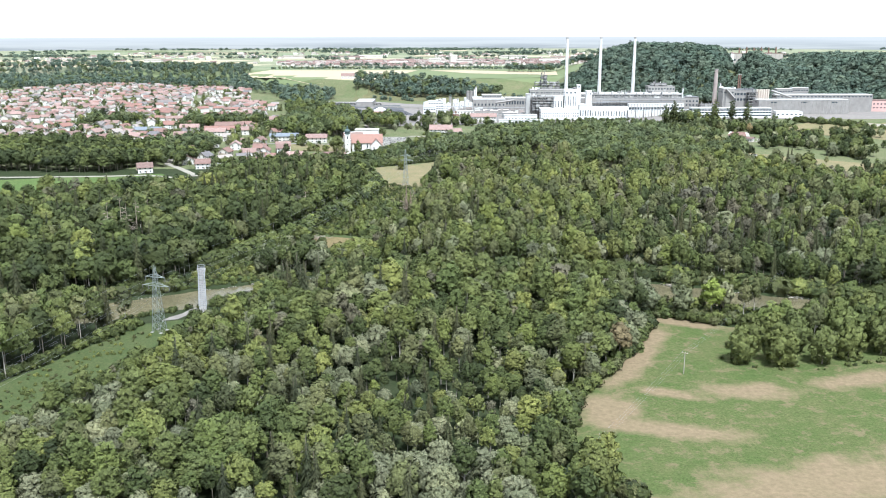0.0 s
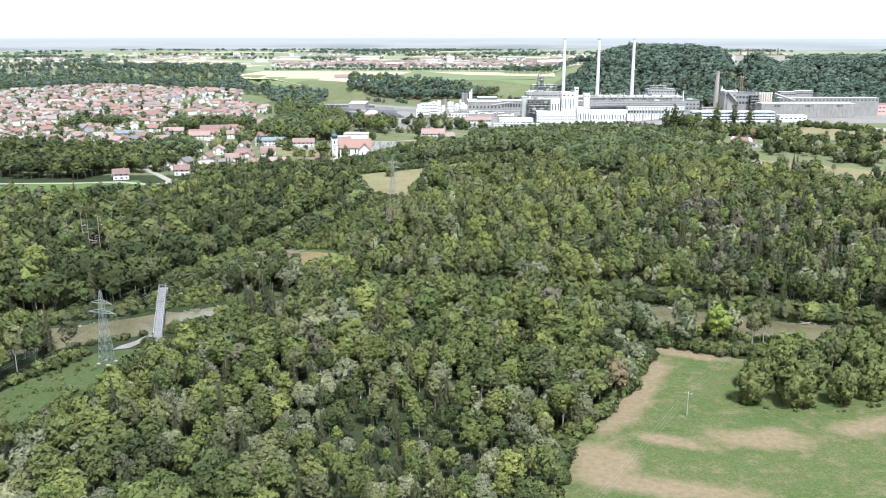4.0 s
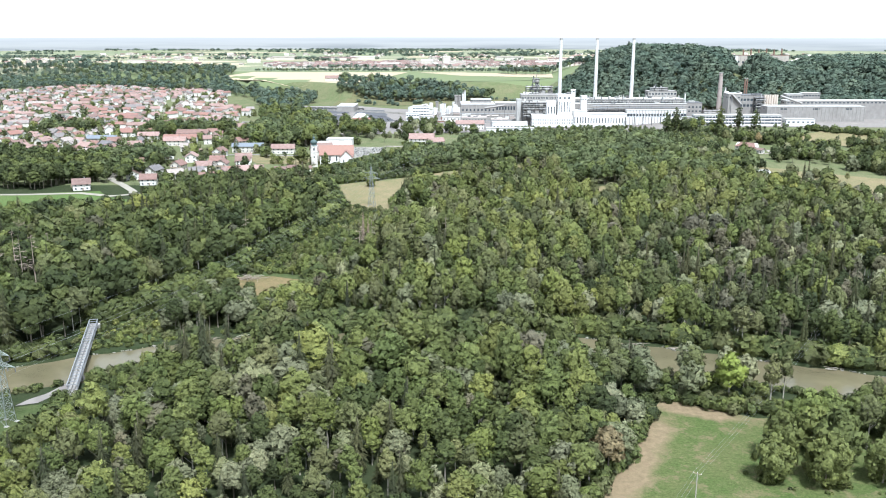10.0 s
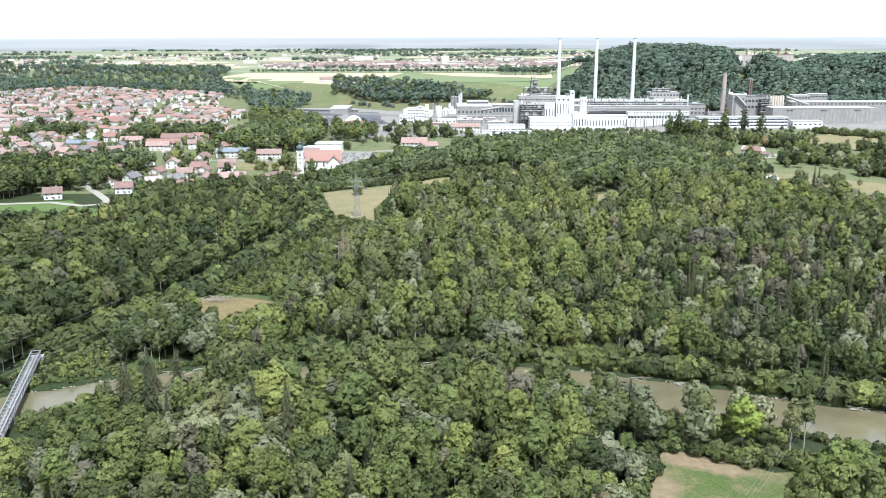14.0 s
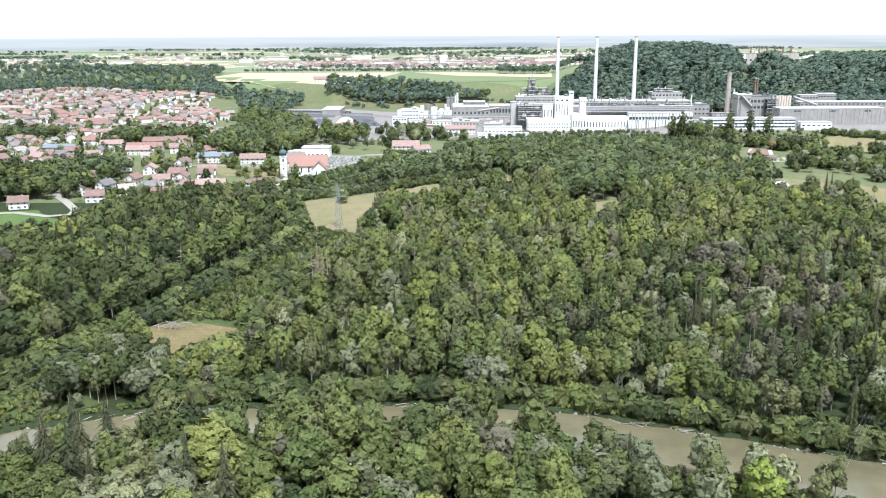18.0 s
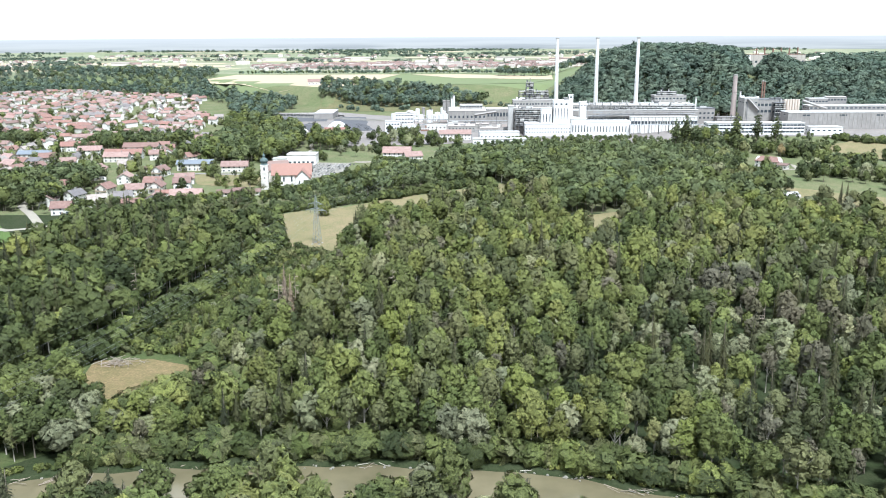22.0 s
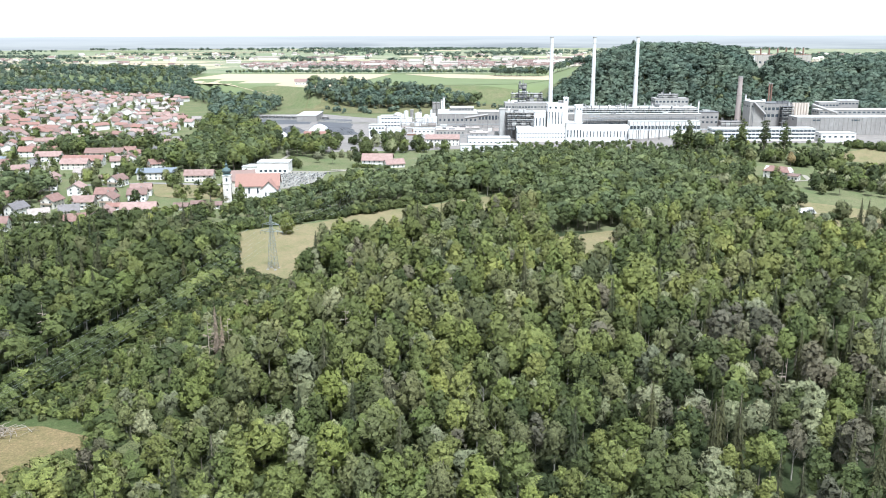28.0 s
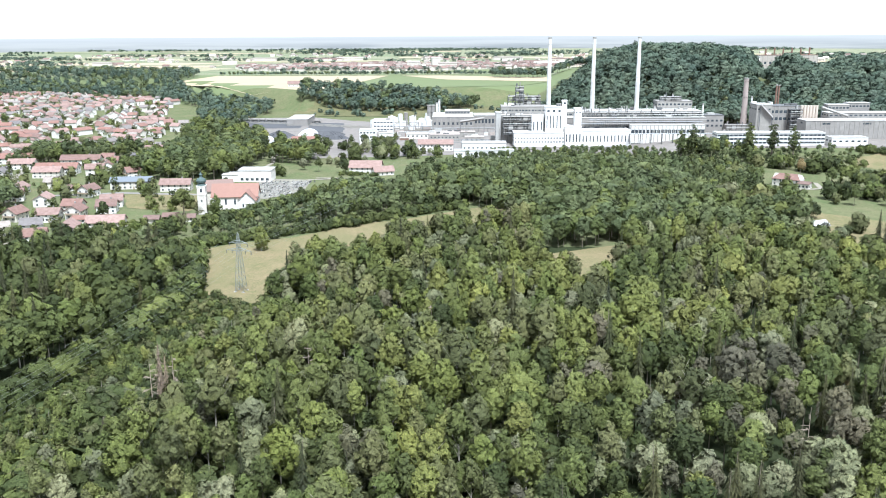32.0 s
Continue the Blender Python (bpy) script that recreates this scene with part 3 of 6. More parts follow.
def crown(kind, height, detail, seed, thin=1.0):
    """Quads of a crown and their directions: sprays of leaves on lobes all over an egg-shaped form."""
    rng = np.random.default_rng(seed)
    if kind == "spruce":
        out = [tube((0, 0, height * 0.08), (0, 0, height * 0.97), height * 0.075, 0.05, 6)]
        tiers, petals = (16, 12) if detail > 0.6 else (12, 9) if detail > 0.35 else (6, 5)
        for k in range(tiers):
            u = k / (tiers - 1)
            z, r = height * (0.14 + 0.83 * u), height * 0.155 * (1 - u) ** 0.8 + 0.25
            for j in range(petals):
                a = 6.283 * (j + rng.uniform(0, 0.7)) / petals
                d, e = np.array([math.cos(a), math.sin(a), 0]), np.array([-math.sin(a), math.cos(a), 0])
                rr, w = r * rng.uniform(0.6, 1.2), r * 3.4 / petals * rng.uniform(0.7, 1.2)
                up = np.array([0, 0, 1.0])
                p = np.array([0, 0, z + rng.uniform(-0.5, 0.5)])
                out.append(np.array([[p + up * r * 0.35, p + d * rr * 0.6 + e * w * 0.55 - up * r * 0.05, p + d * rr - up * r * rng.uniform(0.3, 0.6), p + d * rr * 0.6 - e * w * 0.55 - up * r * 0.05]]))
        q = np.concatenate(out)
        m = q.mean(1)
        return turned(q, unit(unit(m * np.array([1, 1, 0])) * 0.8 + np.array([0, 0, 0.55]) + rng.normal(0, 0.15, m.shape)))
    R, zc, hz, share, narrow = FORM[kind]
    R, hz = R * rng.uniform(0.86, 1.16), hz * rng.uniform(0.9, 1.06)
    total = float(np.interp(detail, *FINE)) * share * thin
    n = int(np.clip(total / (11 if detail > 0.3 else 7), 3, 56))
    m = max(3, int(total / n))
    half = np.array([R, R, hz])
    heart = ball(np.array([0, 0, zc]) * height, half * (0.3 if thin < 0.6 else 0.6 if detail > 0.2 else 0.5) * height, 2 if detail > 0.2 else 1)
    out, way = [heart], [unit(heart.mean(1) - np.array([0, 0, zc * height]))]
    k = np.arange(n) + 0.5
    cosz = 1 - (1.9 if kind in ("dome", "shrub", "column") else 1.66) * k / n
    az = 2.39996 * k + rng.uniform(0, 6.28) + rng.normal(0, 0.3, n)
    for i in range(n):
        c = float(np.clip(cosz[i] + rng.normal(0, 0.1), -0.92, 1))
        sn = math.sqrt(1 - c * c)
        d = np.array([sn * math.cos(az[i]), sn * math.sin(az[i]), c])
        grow = rng.uniform(0.6, 1.0)
        p = np.array([0, 0, zc]) + d * half * grow * (1 - narrow * max(0, c)) * np.array([1, 1, 1 / (1 - narrow * max(0, c))])
        r = R * (3.0 / n) ** 0.5 * rng.uniform(0.75, 1.4)
        q, w = tufts(p * height, r * height, unit(d * 0.9 + np.array([0, 0, 0.4])), d, m, rng)
        out.append(q)
        way.append(w)
    return np.concatenate(out), np.concatenate(way)


def stem(kind, height, seed):
    rng = np.random.default_rng(seed + 77)
    r = height * 0.011 + 0.05
    top = height * (0.95 if kind in ("spruce", "column") else 0.75)
    lean = rng.normal(0, 0.012, 2) * height
    k1 = (lean[0] * 0.4, lean[1] * 0.4, top * 0.45)
    Q = [tube((0, 0, -0.3), k1, r * 1.15, r * 0.75, 6), tube(k1, (lean[0], lean[1], top), r * 0.75, r * 0.15, 5)]
    if kind != "spruce":
        for i in range(6):
            a, h = rng.uniform(0, 6.28), rng.uniform(0.28, 0.6)
            p = np.array([lean[0] * h, lean[1] * h, height * h])
            Q.append(tube(p, p + np.array([math.cos(a), math.sin(a), 1.4]) * height * rng.uniform(0.1, 0.2), r * 0.45, r * 0.1, 4))
    return np.concatenate(Q)


SPECIES = {  # shape, leaf, nominal height, bark, name, label, group
    "ash": ("slim", "mid", 20, pale_bark, "alder_tree", "tall slim green alder with pale trunk in the riverside wood", "alders"),
    "oak": ("round", "mid", 18.5, bark, "ash_tree", "round-crowned green ash tree in the riverside wood", "ash trees"),
    "maple": ("round", "dark", 18.5, bark, "maple_tree", "dark green broad-leaved tree with dense crown", "maples"),
    "olive": ("slim", "olive", 19, pale_bark, "elm_tree", "olive-green slender tree with thin crown", "elms"),
    "poplar": ("round", "fresh", 19, pale_bark, "poplar_tree", "fresh yellow-green poplar with airy crown", "poplars"),
    "willow": ("willow", "silver", 14, bark, "willow_tree", "silvery grey-green willow with rounded crown", "willows"),
    "spruce": ("spruce", "spruce", 22, bark, "spruce_tree", "dark conical spruce in the riverside wood", "spruces"),
    "dull": ("slim", "brown", 18, pale_bark, "sick_tree", "brownish thinning tree with sparse leaves", "thinning trees"),
    "dome": ("dome", "mid", 15, bark, "field_maple", "large domed green tree at the meadow's edge", "domed trees"),
    "column": ("column", "dark", 30, bark, "lombardy_poplar", "dark columnar poplar in front of the works", "columnar poplars"),
    "shrub": ("shrub", "mid", 4.5, bark, "shrub", "low green shrub on the bank", "shrubs"),
    "lime": ("round", "lime", 17, pale_bark, "lime_tree", "bright lime-green tree between meadow and river", ""),
    "yellow": ("round", "yellow", 15, bark, "chestnut_tree", "tan-leaved withering chestnut tree", ""),
}
VARIANTS = 4
_made = {}


THIN = {"dull": 0.4, "olive": 0.75, "willow": 1.1}


def template(sp, v, detail):
    """Quads of a crown, their directions, and quads of a trunk. detail 1: near, 0.5: middle, 0.2: far."""
    key = (sp, v, detail)
    if key not in _made:
        shape, leaf, h = SPECIES[sp][:3]
        q = crown(shape, h, detail, hash_of(sp) + v, THIN.get(sp, 1.0))
        t = stem(shape, h, hash_of(sp) + v)
        if detail <= 0.7:
            r = h * 0.011 + 0.05
            t = tube((0, 0, -0.3), (0, 0, h * 0.6), r, r * 0.5, 3)
            if detail > 0.4 and shape in ("slim", "willow"):
                g = np.random.default_rng(hash_of(sp) + v)
                for i in range(7 if sp == "dull" else 3):
                    a, b = g.uniform(0, 6.28), g.uniform(0.4, 0.62)
                    p = np.array([0, 0, h * b])
                    t = np.concatenate([t, tube(p, p + np.array([math.cos(a) * 0.55, math.sin(a) * 0.55, 1]) * h * g.uniform(0.22, 0.36), r * 0.45, r * 0.12, 3)])
        _made[key] = (*q, t)
    return _made[key]


def hash_of(text):
    return sum(ord(c) * (i + 3) for i, c in enumerate(text))


LEAF_ORDER = list(LEAF)
STUFF_MATS = [LEAF[k] for k in LEAF_ORDER] + [bark, pale_bark]


class Wood:
    """Collects trees of a wood into one mesh."""

    def __init__(self):
        self.q, self.n, self.i, self.t = [], [], [], []

    def add(self, sp, v, detail, x, y, z, s, wide, turn, leaf=None):
        q, w, t = template(sp, v, detail)
        c, n = math.cos(turn), math.sin(turn)
        spin = np.array([[c, -n, 0], [n, c, 0], [0, 0, 1.0]])
        M = spin * np.array([s * wide, s * wide, s])[:, None]
        o = np.array([x, y, z])
        stem_q = t @ M.T + o
        self.q += [(q @ M.T + o).astype(np.float32), stem_q.astype(np.float32)]
        self.n += [(w @ spin.T).astype(np.float32), face_normals(stem_q).astype(np.float32)]
        slot = LEAF_ORDER.index(leaf or SPECIES[sp][1])
        self.i += [np.full(len(q), slot), np.full(len(t), len(LEAF_ORDER) + (SPECIES[sp][3] is pale_bark))]
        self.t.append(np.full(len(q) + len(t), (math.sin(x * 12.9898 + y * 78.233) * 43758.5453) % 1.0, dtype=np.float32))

    def close(self, name, label, category="wood"):
        if self.q:
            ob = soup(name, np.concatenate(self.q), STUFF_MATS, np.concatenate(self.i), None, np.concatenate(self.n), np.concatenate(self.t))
            return tagged(ob, label, category, kind="stuff")


_roots = {}
_count = {}


def tree_thing(sp, v, x, y, z, s, wide, turn, leaf=None):
    """A tree of its own: trunk and crown."""
    key = (sp, v, leaf)
    m = Matrix.Translation((x, y, z)) @ Matrix.Rotation(turn, 4, "Z")
    if key not in _roots:
        shape, lf, h, bk, name, label, group = SPECIES[sp]
        q, w, t = template(sp, v, 0.8)
        _roots[key] = (soup(name, t, [bk], parent=False), soup("crown", q, [LEAF[leaf or lf]], parent=False, normals=w))
    t_me, c_me = _roots[key]
    name, label, group = SPECIES[sp][4:]
    root = tagged(new(name, t_me), label, "shrub" if sp == "shrub" else "tree", group)
    root.matrix_basis = m @ Matrix.Diagonal((s * wide, s * wide, s, 1))
    new("crown", c_me).parent = root
    _count[sp] = _count.get(sp, 0) + 1
    return root


def scatter(poly, gap, seed, keep=None):
    """Points in a polygon on a jittered grid."""
    rng = np.random.default_rng(seed)
    px, py = [p[0] for p in poly], [p[1] for p in poly]
    xs, ys = np.arange(min(px), max(px), gap), np.arange(min(py), max(py), gap * 0.87)
    X, Y = np.meshgrid(xs, ys)
    X = X + (np.arange(len(ys)) % 2)[:, None] * gap / 2 + rng.uniform(-0.36, 0.36, X.shape) * gap
    Y = Y + rng.uniform(-0.36, 0.36, X.shape) * gap
    X, Y = X.ravel(), Y.ravel()
    ok = inside(poly, X, Y)
    for p in keep or ():
        ok &= ~inside(p, X, Y)
    return X[ok], Y[ok], rng


def plant(poly, gap, seed, mix, tall=(0.8, 1.15), detail=0.5, wood=None, things=False, keep=None, group_noise=0.02, wide=(0.85, 1.15), low=None, leaf=None, lean=None):
    """Fill a polygon with trees. mix: species and weights. Species gather in loose groups."""
    X, Y, rng = scatter(poly, gap, seed, keep)
    names = [m[0] for m in mix]
    base = np.array([m[1] for m in mix], float)
    for x, y in zip(X, Y):
        w = base.copy()
        for i, nm in enumerate(names):
            w[i] *= math.exp(2.6 * noise.noise((x * group_noise + i * 7.3, y * group_noise - i * 3.1, hash_of(nm) * 0.01)))
        if lean is not None:
            w *= [lean(x, y).get(nm, 1.0) for nm in names]
        sp = names[rng.choice(len(names), p=w / w.sum())]
        s = rng.uniform(*tall) * (1 + 0.22 * noise.noise((x * 0.03, y * 0.03, 4.0)))
        if low is not None:
            s *= low(x, y)
        z = float(land(x, y))
        a = (sp, int(rng.integers(VARIANTS)))
        b = (x, y, z, s, rng.uniform(*wide), rng.uniform(0, 6.28))
        if things and _count.get(sp, 0) < 185:
            tree_thing(*a, *b)
        else:
            wood.add(*a, detail, *b, str(rng.choice(leaf)) if leaf else None)


RIVERSIDE = [("ash", 3), ("oak", 2), ("maple", 1.3), ("olive", 2), ("poplar", 1.6), ("willow", 1.6), ("spruce", 0.7), ("dull", 0.2)]
near_wood, north_wood, west_wood, belt_wood, hill_wood, far_wood = (Wood() for _ in range(6))


def young(x, y):
    """The middle of the southern wood is younger and lower."""
    if x < -74 and y > 318:
        return 0.55 if x < -84 else 0.75
    if y > 340 and -45 < x < 66:
        return 1.35
    if y < 340 and x < -60 and x < -113 + (y - 260) * 0.48:
        return 0.5
    return 1 - 0.42 * math.exp(-(((x + 10) / 45) ** 2 + ((y - 262) / 45) ** 2))


def edge_low(x, y):
    """Lower trees beside the power-line corridor."""
    d = x - float(np.interp(y, [428, 474, 500, 530, 560, 600, 640], [-70, -36, -45, -45, -36, -24, -8]))
    return 0.58 if y < 640 and d < 20 else 0.8 if y < 640 and d < 32 else 1.0


def sombre(x, y):
    """Dark and thinning trees gather towards the east of the wood."""
    k = float(step(105, 150, x) * (1 - step(540, 620, y)))
    return {"spruce": 1 + 4 * k, "dull": 1 + 7 * k, "maple": 1 + 3 * k, "poplar": 1 - 0.8 * k, "willow": 1 - 0.3 * k, "ash": 1 - 0.5 * k}


def bank_line(x0, x1, off, k=24):
    return [(float(x), float(far_bank(x)) + off) for x in np.linspace(x0, x1, k)]


SOUTH = bank_line(-100, 92, -RIVER_W - 5) + [(90, 350), (72, 310), (58, 288), (44, 268), (39, 251), (34, 228), (40, 216), (46, 203), (44, 186), (-150, 186), (-158, 190), (-129, 228), (-128, 247), (-118, 278), (-105, 311)]
plant(SOUTH, 6.5, 11, [("ash", 2.2), ("oak", 2.2), ("maple", 1.2), ("olive", 1.5), ("poplar", 1.5), ("willow", 4.6), ("spruce", 0.9), ("dull", 0.4)], (0.55, 1.0), 0.69, near_wood, True, low=young, wide=(1.0, 1.4))
for i, (x, y, sz) in enumerate(((-73, 371, 0.95), (-67, 377, 1.08), (-63, 371, 0.95), (-58, 378, 1.0), (-69, 364, 1.05), (-62, 362, 1.0), (-74, 360, 0.85), (-41, 376, 0.85), (-33, 378, 1.0), (-28, 374, 0.95))):
    tree_thing("spruce", i % 4, x, y, 0.0, sz, 1.55, i * 0.9)
SOUTH_W = [(-131, 345), (-146, 308), (-159, 278), (-193, 200), (-340, 200), (-340, 290)] + bank_line(-330, -140, -RIVER_W - 5, 12)
plant(SOUTH_W, 8.0, 12, [("spruce", 2), ("maple", 2), ("oak", 2), ("ash", 1), ("olive", 1)], (0.85, 1.15), 0.5, near_wood)
for i, (x, y, sz) in enumerate(((111, 297, 0.98), (125, 295.5, 1.05), (141, 296, 1.0), (153, 301, 0.92), (118, 309, 1.05), (134, 308, 1.1), (168, 306, 1.05))):
    tree_thing("dome", i % 4, x, y, 0.0, sz, 1.0, i * 1.3)
CLUMP = [(116, 317), (150, 312), (182, 308), (240, 312), (300, 300), (300, 312)] + bank_line(250, 165, -RIVER_W - 8, 8) + [(152, 336), (140, 326), (116, 322)]
plant(CLUMP, 10.0, 13, [("dome", 3), ("oak", 1), ("olive", 0.5)], (0.85, 1.1), 0.69, near_wood, True)
STRIP = bank_line(93, 140, -RIVER_W - 3, 8) + [(128, 341), (118, 338), (92, 353)]
plant(STRIP, 5.5, 14, [("shrub", 3), ("willow", 0.8), ("olive", 1.0)], (0.7, 1.0), 0.69, near_wood, True)
tree_thing("lime", 0, 115, 347, 0, 1.08, 1.35, 0.4)
tree_thing("yellow", 1, 66, 299, 0, 1.05, 1.25, 1.4)

EDGE_C = [(-70, 428), (-53, 455), (-36, 474), (-45, 500), (-45, 530), (-36, 560), (-24, 600), (-12, 606), (-8, 648), (-10, 696), (18, 724), (33, 756), (52, 778), (80, 784), (100, 800)]
NORTH = EDGE_C + [(112, 798), (120, 745), (114, 692), (127, 668), (147, 686), (158, 710), (174, 770), (222, 760), (262, 728), (278, 694), (330, 640), (330, 345)] + bank_line(300, -65, 6)
FRONT = bank_line(-88, 215, 5) + [(215, 456), (-48, 456), (-80, 456)]
plant(FRONT, 8.0, 22, RIVERSIDE, (0.66, 1.2), 0.69, north_wood, True, low=edge_low, lean=sombre, keep=[CLEARING, [(-92, 425), (-34, 425), (-34, 470), (-92, 470)]])
plant(NORTH, 8.5, 21, [("ash", 2.4), ("oak", 2.0), ("maple", 0.5), ("olive", 2.8), ("poplar", 2.8), ("willow", 2.4), ("spruce", 0.5), ("dull", 0.5)], (0.62, 1.22), 0.52, north_wood, True, low=edge_low, lean=sombre, keep=[[(-95, 300), (215, 300), (215, 459), (-95, 459)], [(215, 300), (335, 300), (335, 455), (215, 455)], CLEARING, [(-31, 526), (-16, 526), (-16, 553), (-31, 553)]])
plant([(215, 452), (330, 455), (330, 345), (215, 370)], 8.2, 23, RIVERSIDE, (0.8, 1.1), 0.5, north_wood)
# trees between the clearing and the river, and the low fringe beside the corridor
plant(bank_line(-96, -60, 8, 8) + [(-62, 448), (-72, 457), (-86, 468), (-97, 458)], 6.4, 24, [("oak", 2), ("willow", 1.2), ("ash", 1.2), ("maple", 0.8)], (0.7, 0.92), 0.69, north_wood, wide=(1.1, 1.4))
plant(bank_line(-59, -34, 8, 6) + [(-33, 452), (-46, 449), (-58, 445)], 6.2, 26, [("oak", 2), ("willow", 1.6), ("ash", 1.2), ("poplar", 0.8)], (0.5, 0.66), 0.69, north_wood, wide=(1.1, 1.4))
plant([(-60, 500), (-66, 532), (-54, 566), (-38, 604), (-22, 640), (-10, 640), (-24, 600), (-34, 560), (-42, 530), (-42, 500)], 5.6, 25, [("olive", 2), ("willow", 2), ("ash", 1.5), ("poplar", 1)], (0.3, 0.52), 0.52, north_wood)
WEST = bank_line(-420, -134, 7) + [(-122, 440), (-104, 475), (-88, 520), (-74, 570), (-62, 620), (-56, 665), (-66, 715), (-82, 748), (-118, 755), (-146, 748), (-172, 735), (-180, 700), (-180, 640), (-206, 632), (-262, 592), (-290, 575), (-420, 540)]
plant(WEST, 8.4, 31, [("maple", 4.6), ("oak", 2.0), ("ash", 0.3), ("spruce", 2.2), ("poplar", 0.4), ("olive", 0.5), ("dull", 0.2)], (0.68, 1.2), 0.4, west_wood, wide=(1.0, 1.35), keep=[[(-262, 592), (-520, 720), (-520, 560), (-300, 572)], [(-198, 466), (-172, 474), (-172, 498), (-198, 492)]])
BELT = [(-85, 815), (-75, 768), (-25, 800), (6, 830), (41, 842), (85, 866), (118, 800), (122, 750), (150, 764), (174, 772), (222, 762), (280, 790), (300, 840), (300, 925), (318, 985), (318, 1040), (440, 1045), (440, 1075), (300, 1082), (240, 1130), (130, 1120), (75, 1070), (60, 1010), (56, 955), (28, 906), (-15, 912), (-38, 878), (-60, 843)]


def belt_low(x, y):
    if x < -15:
        return 0.55
    if x > 245 and 830 < y < 1030:
        return 0.5
    if x > 300 and y > 1030:
        return 0.38
    return (0.85 if x < 45 else 1.0) * (1 - 0.55 * float(step(940, 1060, y)))


plant(BELT, 8.2, 41, [("maple", 3), ("oak", 2.4), ("ash", 0.8), ("poplar", 0.8), ("willow", 0.5)], (0.72, 1.05), 0.25, belt_wood, wide=(1.05, 1.35), low=belt_low, leaf=("belt", "belt", "belt", "dark", "mid"))
plant([(-235, 760), (-185, 770), (-120, 775), (-78, 785), (-85, 815), (-130, 803), (-185, 784), (-230, 780)], 8.5, 42, [("maple", 3), ("oak", 2)], (0.3, 0.6), 0.3, belt_wood, wide=(1.1, 1.4))
plant([(-470, 760), (-300, 740), (-262, 775), (-280, 850), (-400, 880), (-480, 880)], 8.5, 43, [("maple", 3), ("oak", 0.6)], (0.7, 1.05), 0.25, belt_wood, wide=(1.1, 1.4))
HILLW = [(150, 1290), (950, 1290), (950, 1590), (740, 1640), (740, 1850), (600, 1860), (560, 1780), (500, 1640), (330, 1620), (250, 1560), (170, 1430)]
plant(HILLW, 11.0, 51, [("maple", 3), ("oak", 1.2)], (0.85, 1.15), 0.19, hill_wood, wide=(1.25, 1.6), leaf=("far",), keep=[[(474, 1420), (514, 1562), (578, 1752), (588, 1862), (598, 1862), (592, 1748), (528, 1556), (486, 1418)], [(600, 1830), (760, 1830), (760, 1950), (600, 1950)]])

# far woods and tree rows
for i, (poly, gap, mix) in enumerate((
    ([(-1000, 1760), (-880, 1740), (-730, 1930), (-440, 1770), (-330, 1650), (-240, 1350), (-190, 1380), (-200, 1620), (-330, 1720), (-420, 1860), (-470, 2150), (-900, 2250), (-1250, 2250)], 16, [("maple", 2), ("oak", 1)]),
    ([(-170, 1600), (-20, 1555), (90, 1600), (110, 1640), (60, 1660), (-60, 1650), (-160, 1650)], 10, [("maple", 3), ("oak", 1)]),
    ([(-245, 1340), (-170, 1000), (-110, 960), (-100, 1040), (-110, 1130), (-130, 1200), (-190, 1300)], 10, [("maple", 2), ("oak", 1), ("poplar", 1)]),
    ([(-95, 1055), (-55, 1040), (-50, 1075), (-70, 1110), (-100, 1130)], 9, [("maple", 2), ("oak", 1)]),
    ([(-420, 2112), (250, 2095), (255, 2115), (-420, 2132)], 9, [("maple", 2), ("oak", 1)]),
    ([(150, 1990), (430, 1960), (430, 2010), (150, 2030)], 12, [("maple", 1)]),
    ([(280, 1060), (330, 1040), (345, 1062), (290, 1085)], 9, [("maple", 1)]),
)):
    near = i in (2, 3, 6)
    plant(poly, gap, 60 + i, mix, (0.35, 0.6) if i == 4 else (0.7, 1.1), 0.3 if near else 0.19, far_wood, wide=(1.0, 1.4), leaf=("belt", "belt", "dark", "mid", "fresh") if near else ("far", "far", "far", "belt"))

# ---- buildings ----
def box(bm, x0, y0, z0, x1, y1, z1):
    m = Matrix.Translation(((x0 + x1) / 2, (y0 + y1) / 2, (z0 + z1) / 2)) @ Matrix.Diagonal((x1 - x0, y1 - y0, z1 - z0, 1))
    bmesh.ops.create_cube(bm, size=1, matrix=m)


def boxes(*b):
    bm = bmesh.new()
    for v in b:
        box(bm, *v)
    return bm


def rod(bm, a, b, r, r2=None, seg=8):
    a, b = Vector(a), Vector(b)
    q = (b - a).to_track_quat("Z", "Y").to_matrix().to_4x4()
    bmesh.ops.create_cone(bm, cap_ends=True, segments=seg, radius1=r, radius2=r if r2 is None else r2, depth=(b - a).length, matrix=Matrix.Translation((a + b) / 2) @ q)
    return bm


def gable_wall(w, l, h, rise):
    """Walls of a house with its ridge along x."""
    bm = bmesh.new()
    v = [bm.verts.new(p) for p in ((-l / 2, -w / 2, -1.5), (l / 2, -w / 2, -1.5), (l / 2, w / 2, -1.5), (-l / 2, w / 2, -1.5), (-l / 2, -w / 2, h), (l / 2, -w / 2, h), (l / 2, w / 2, h), (-l / 2, w / 2, h), (-l / 2, 0, h + rise), (l / 2, 0, h + rise))]
    for f in ((0, 1, 5, 4), (2, 3, 7, 6), (1, 2, 6, 9, 5), (3, 0, 4, 8, 7), (4, 5, 9, 8), (6, 7, 8, 9), (3, 2, 1, 0)):
        bm.faces.new([v[i] for i in f])
    return bm


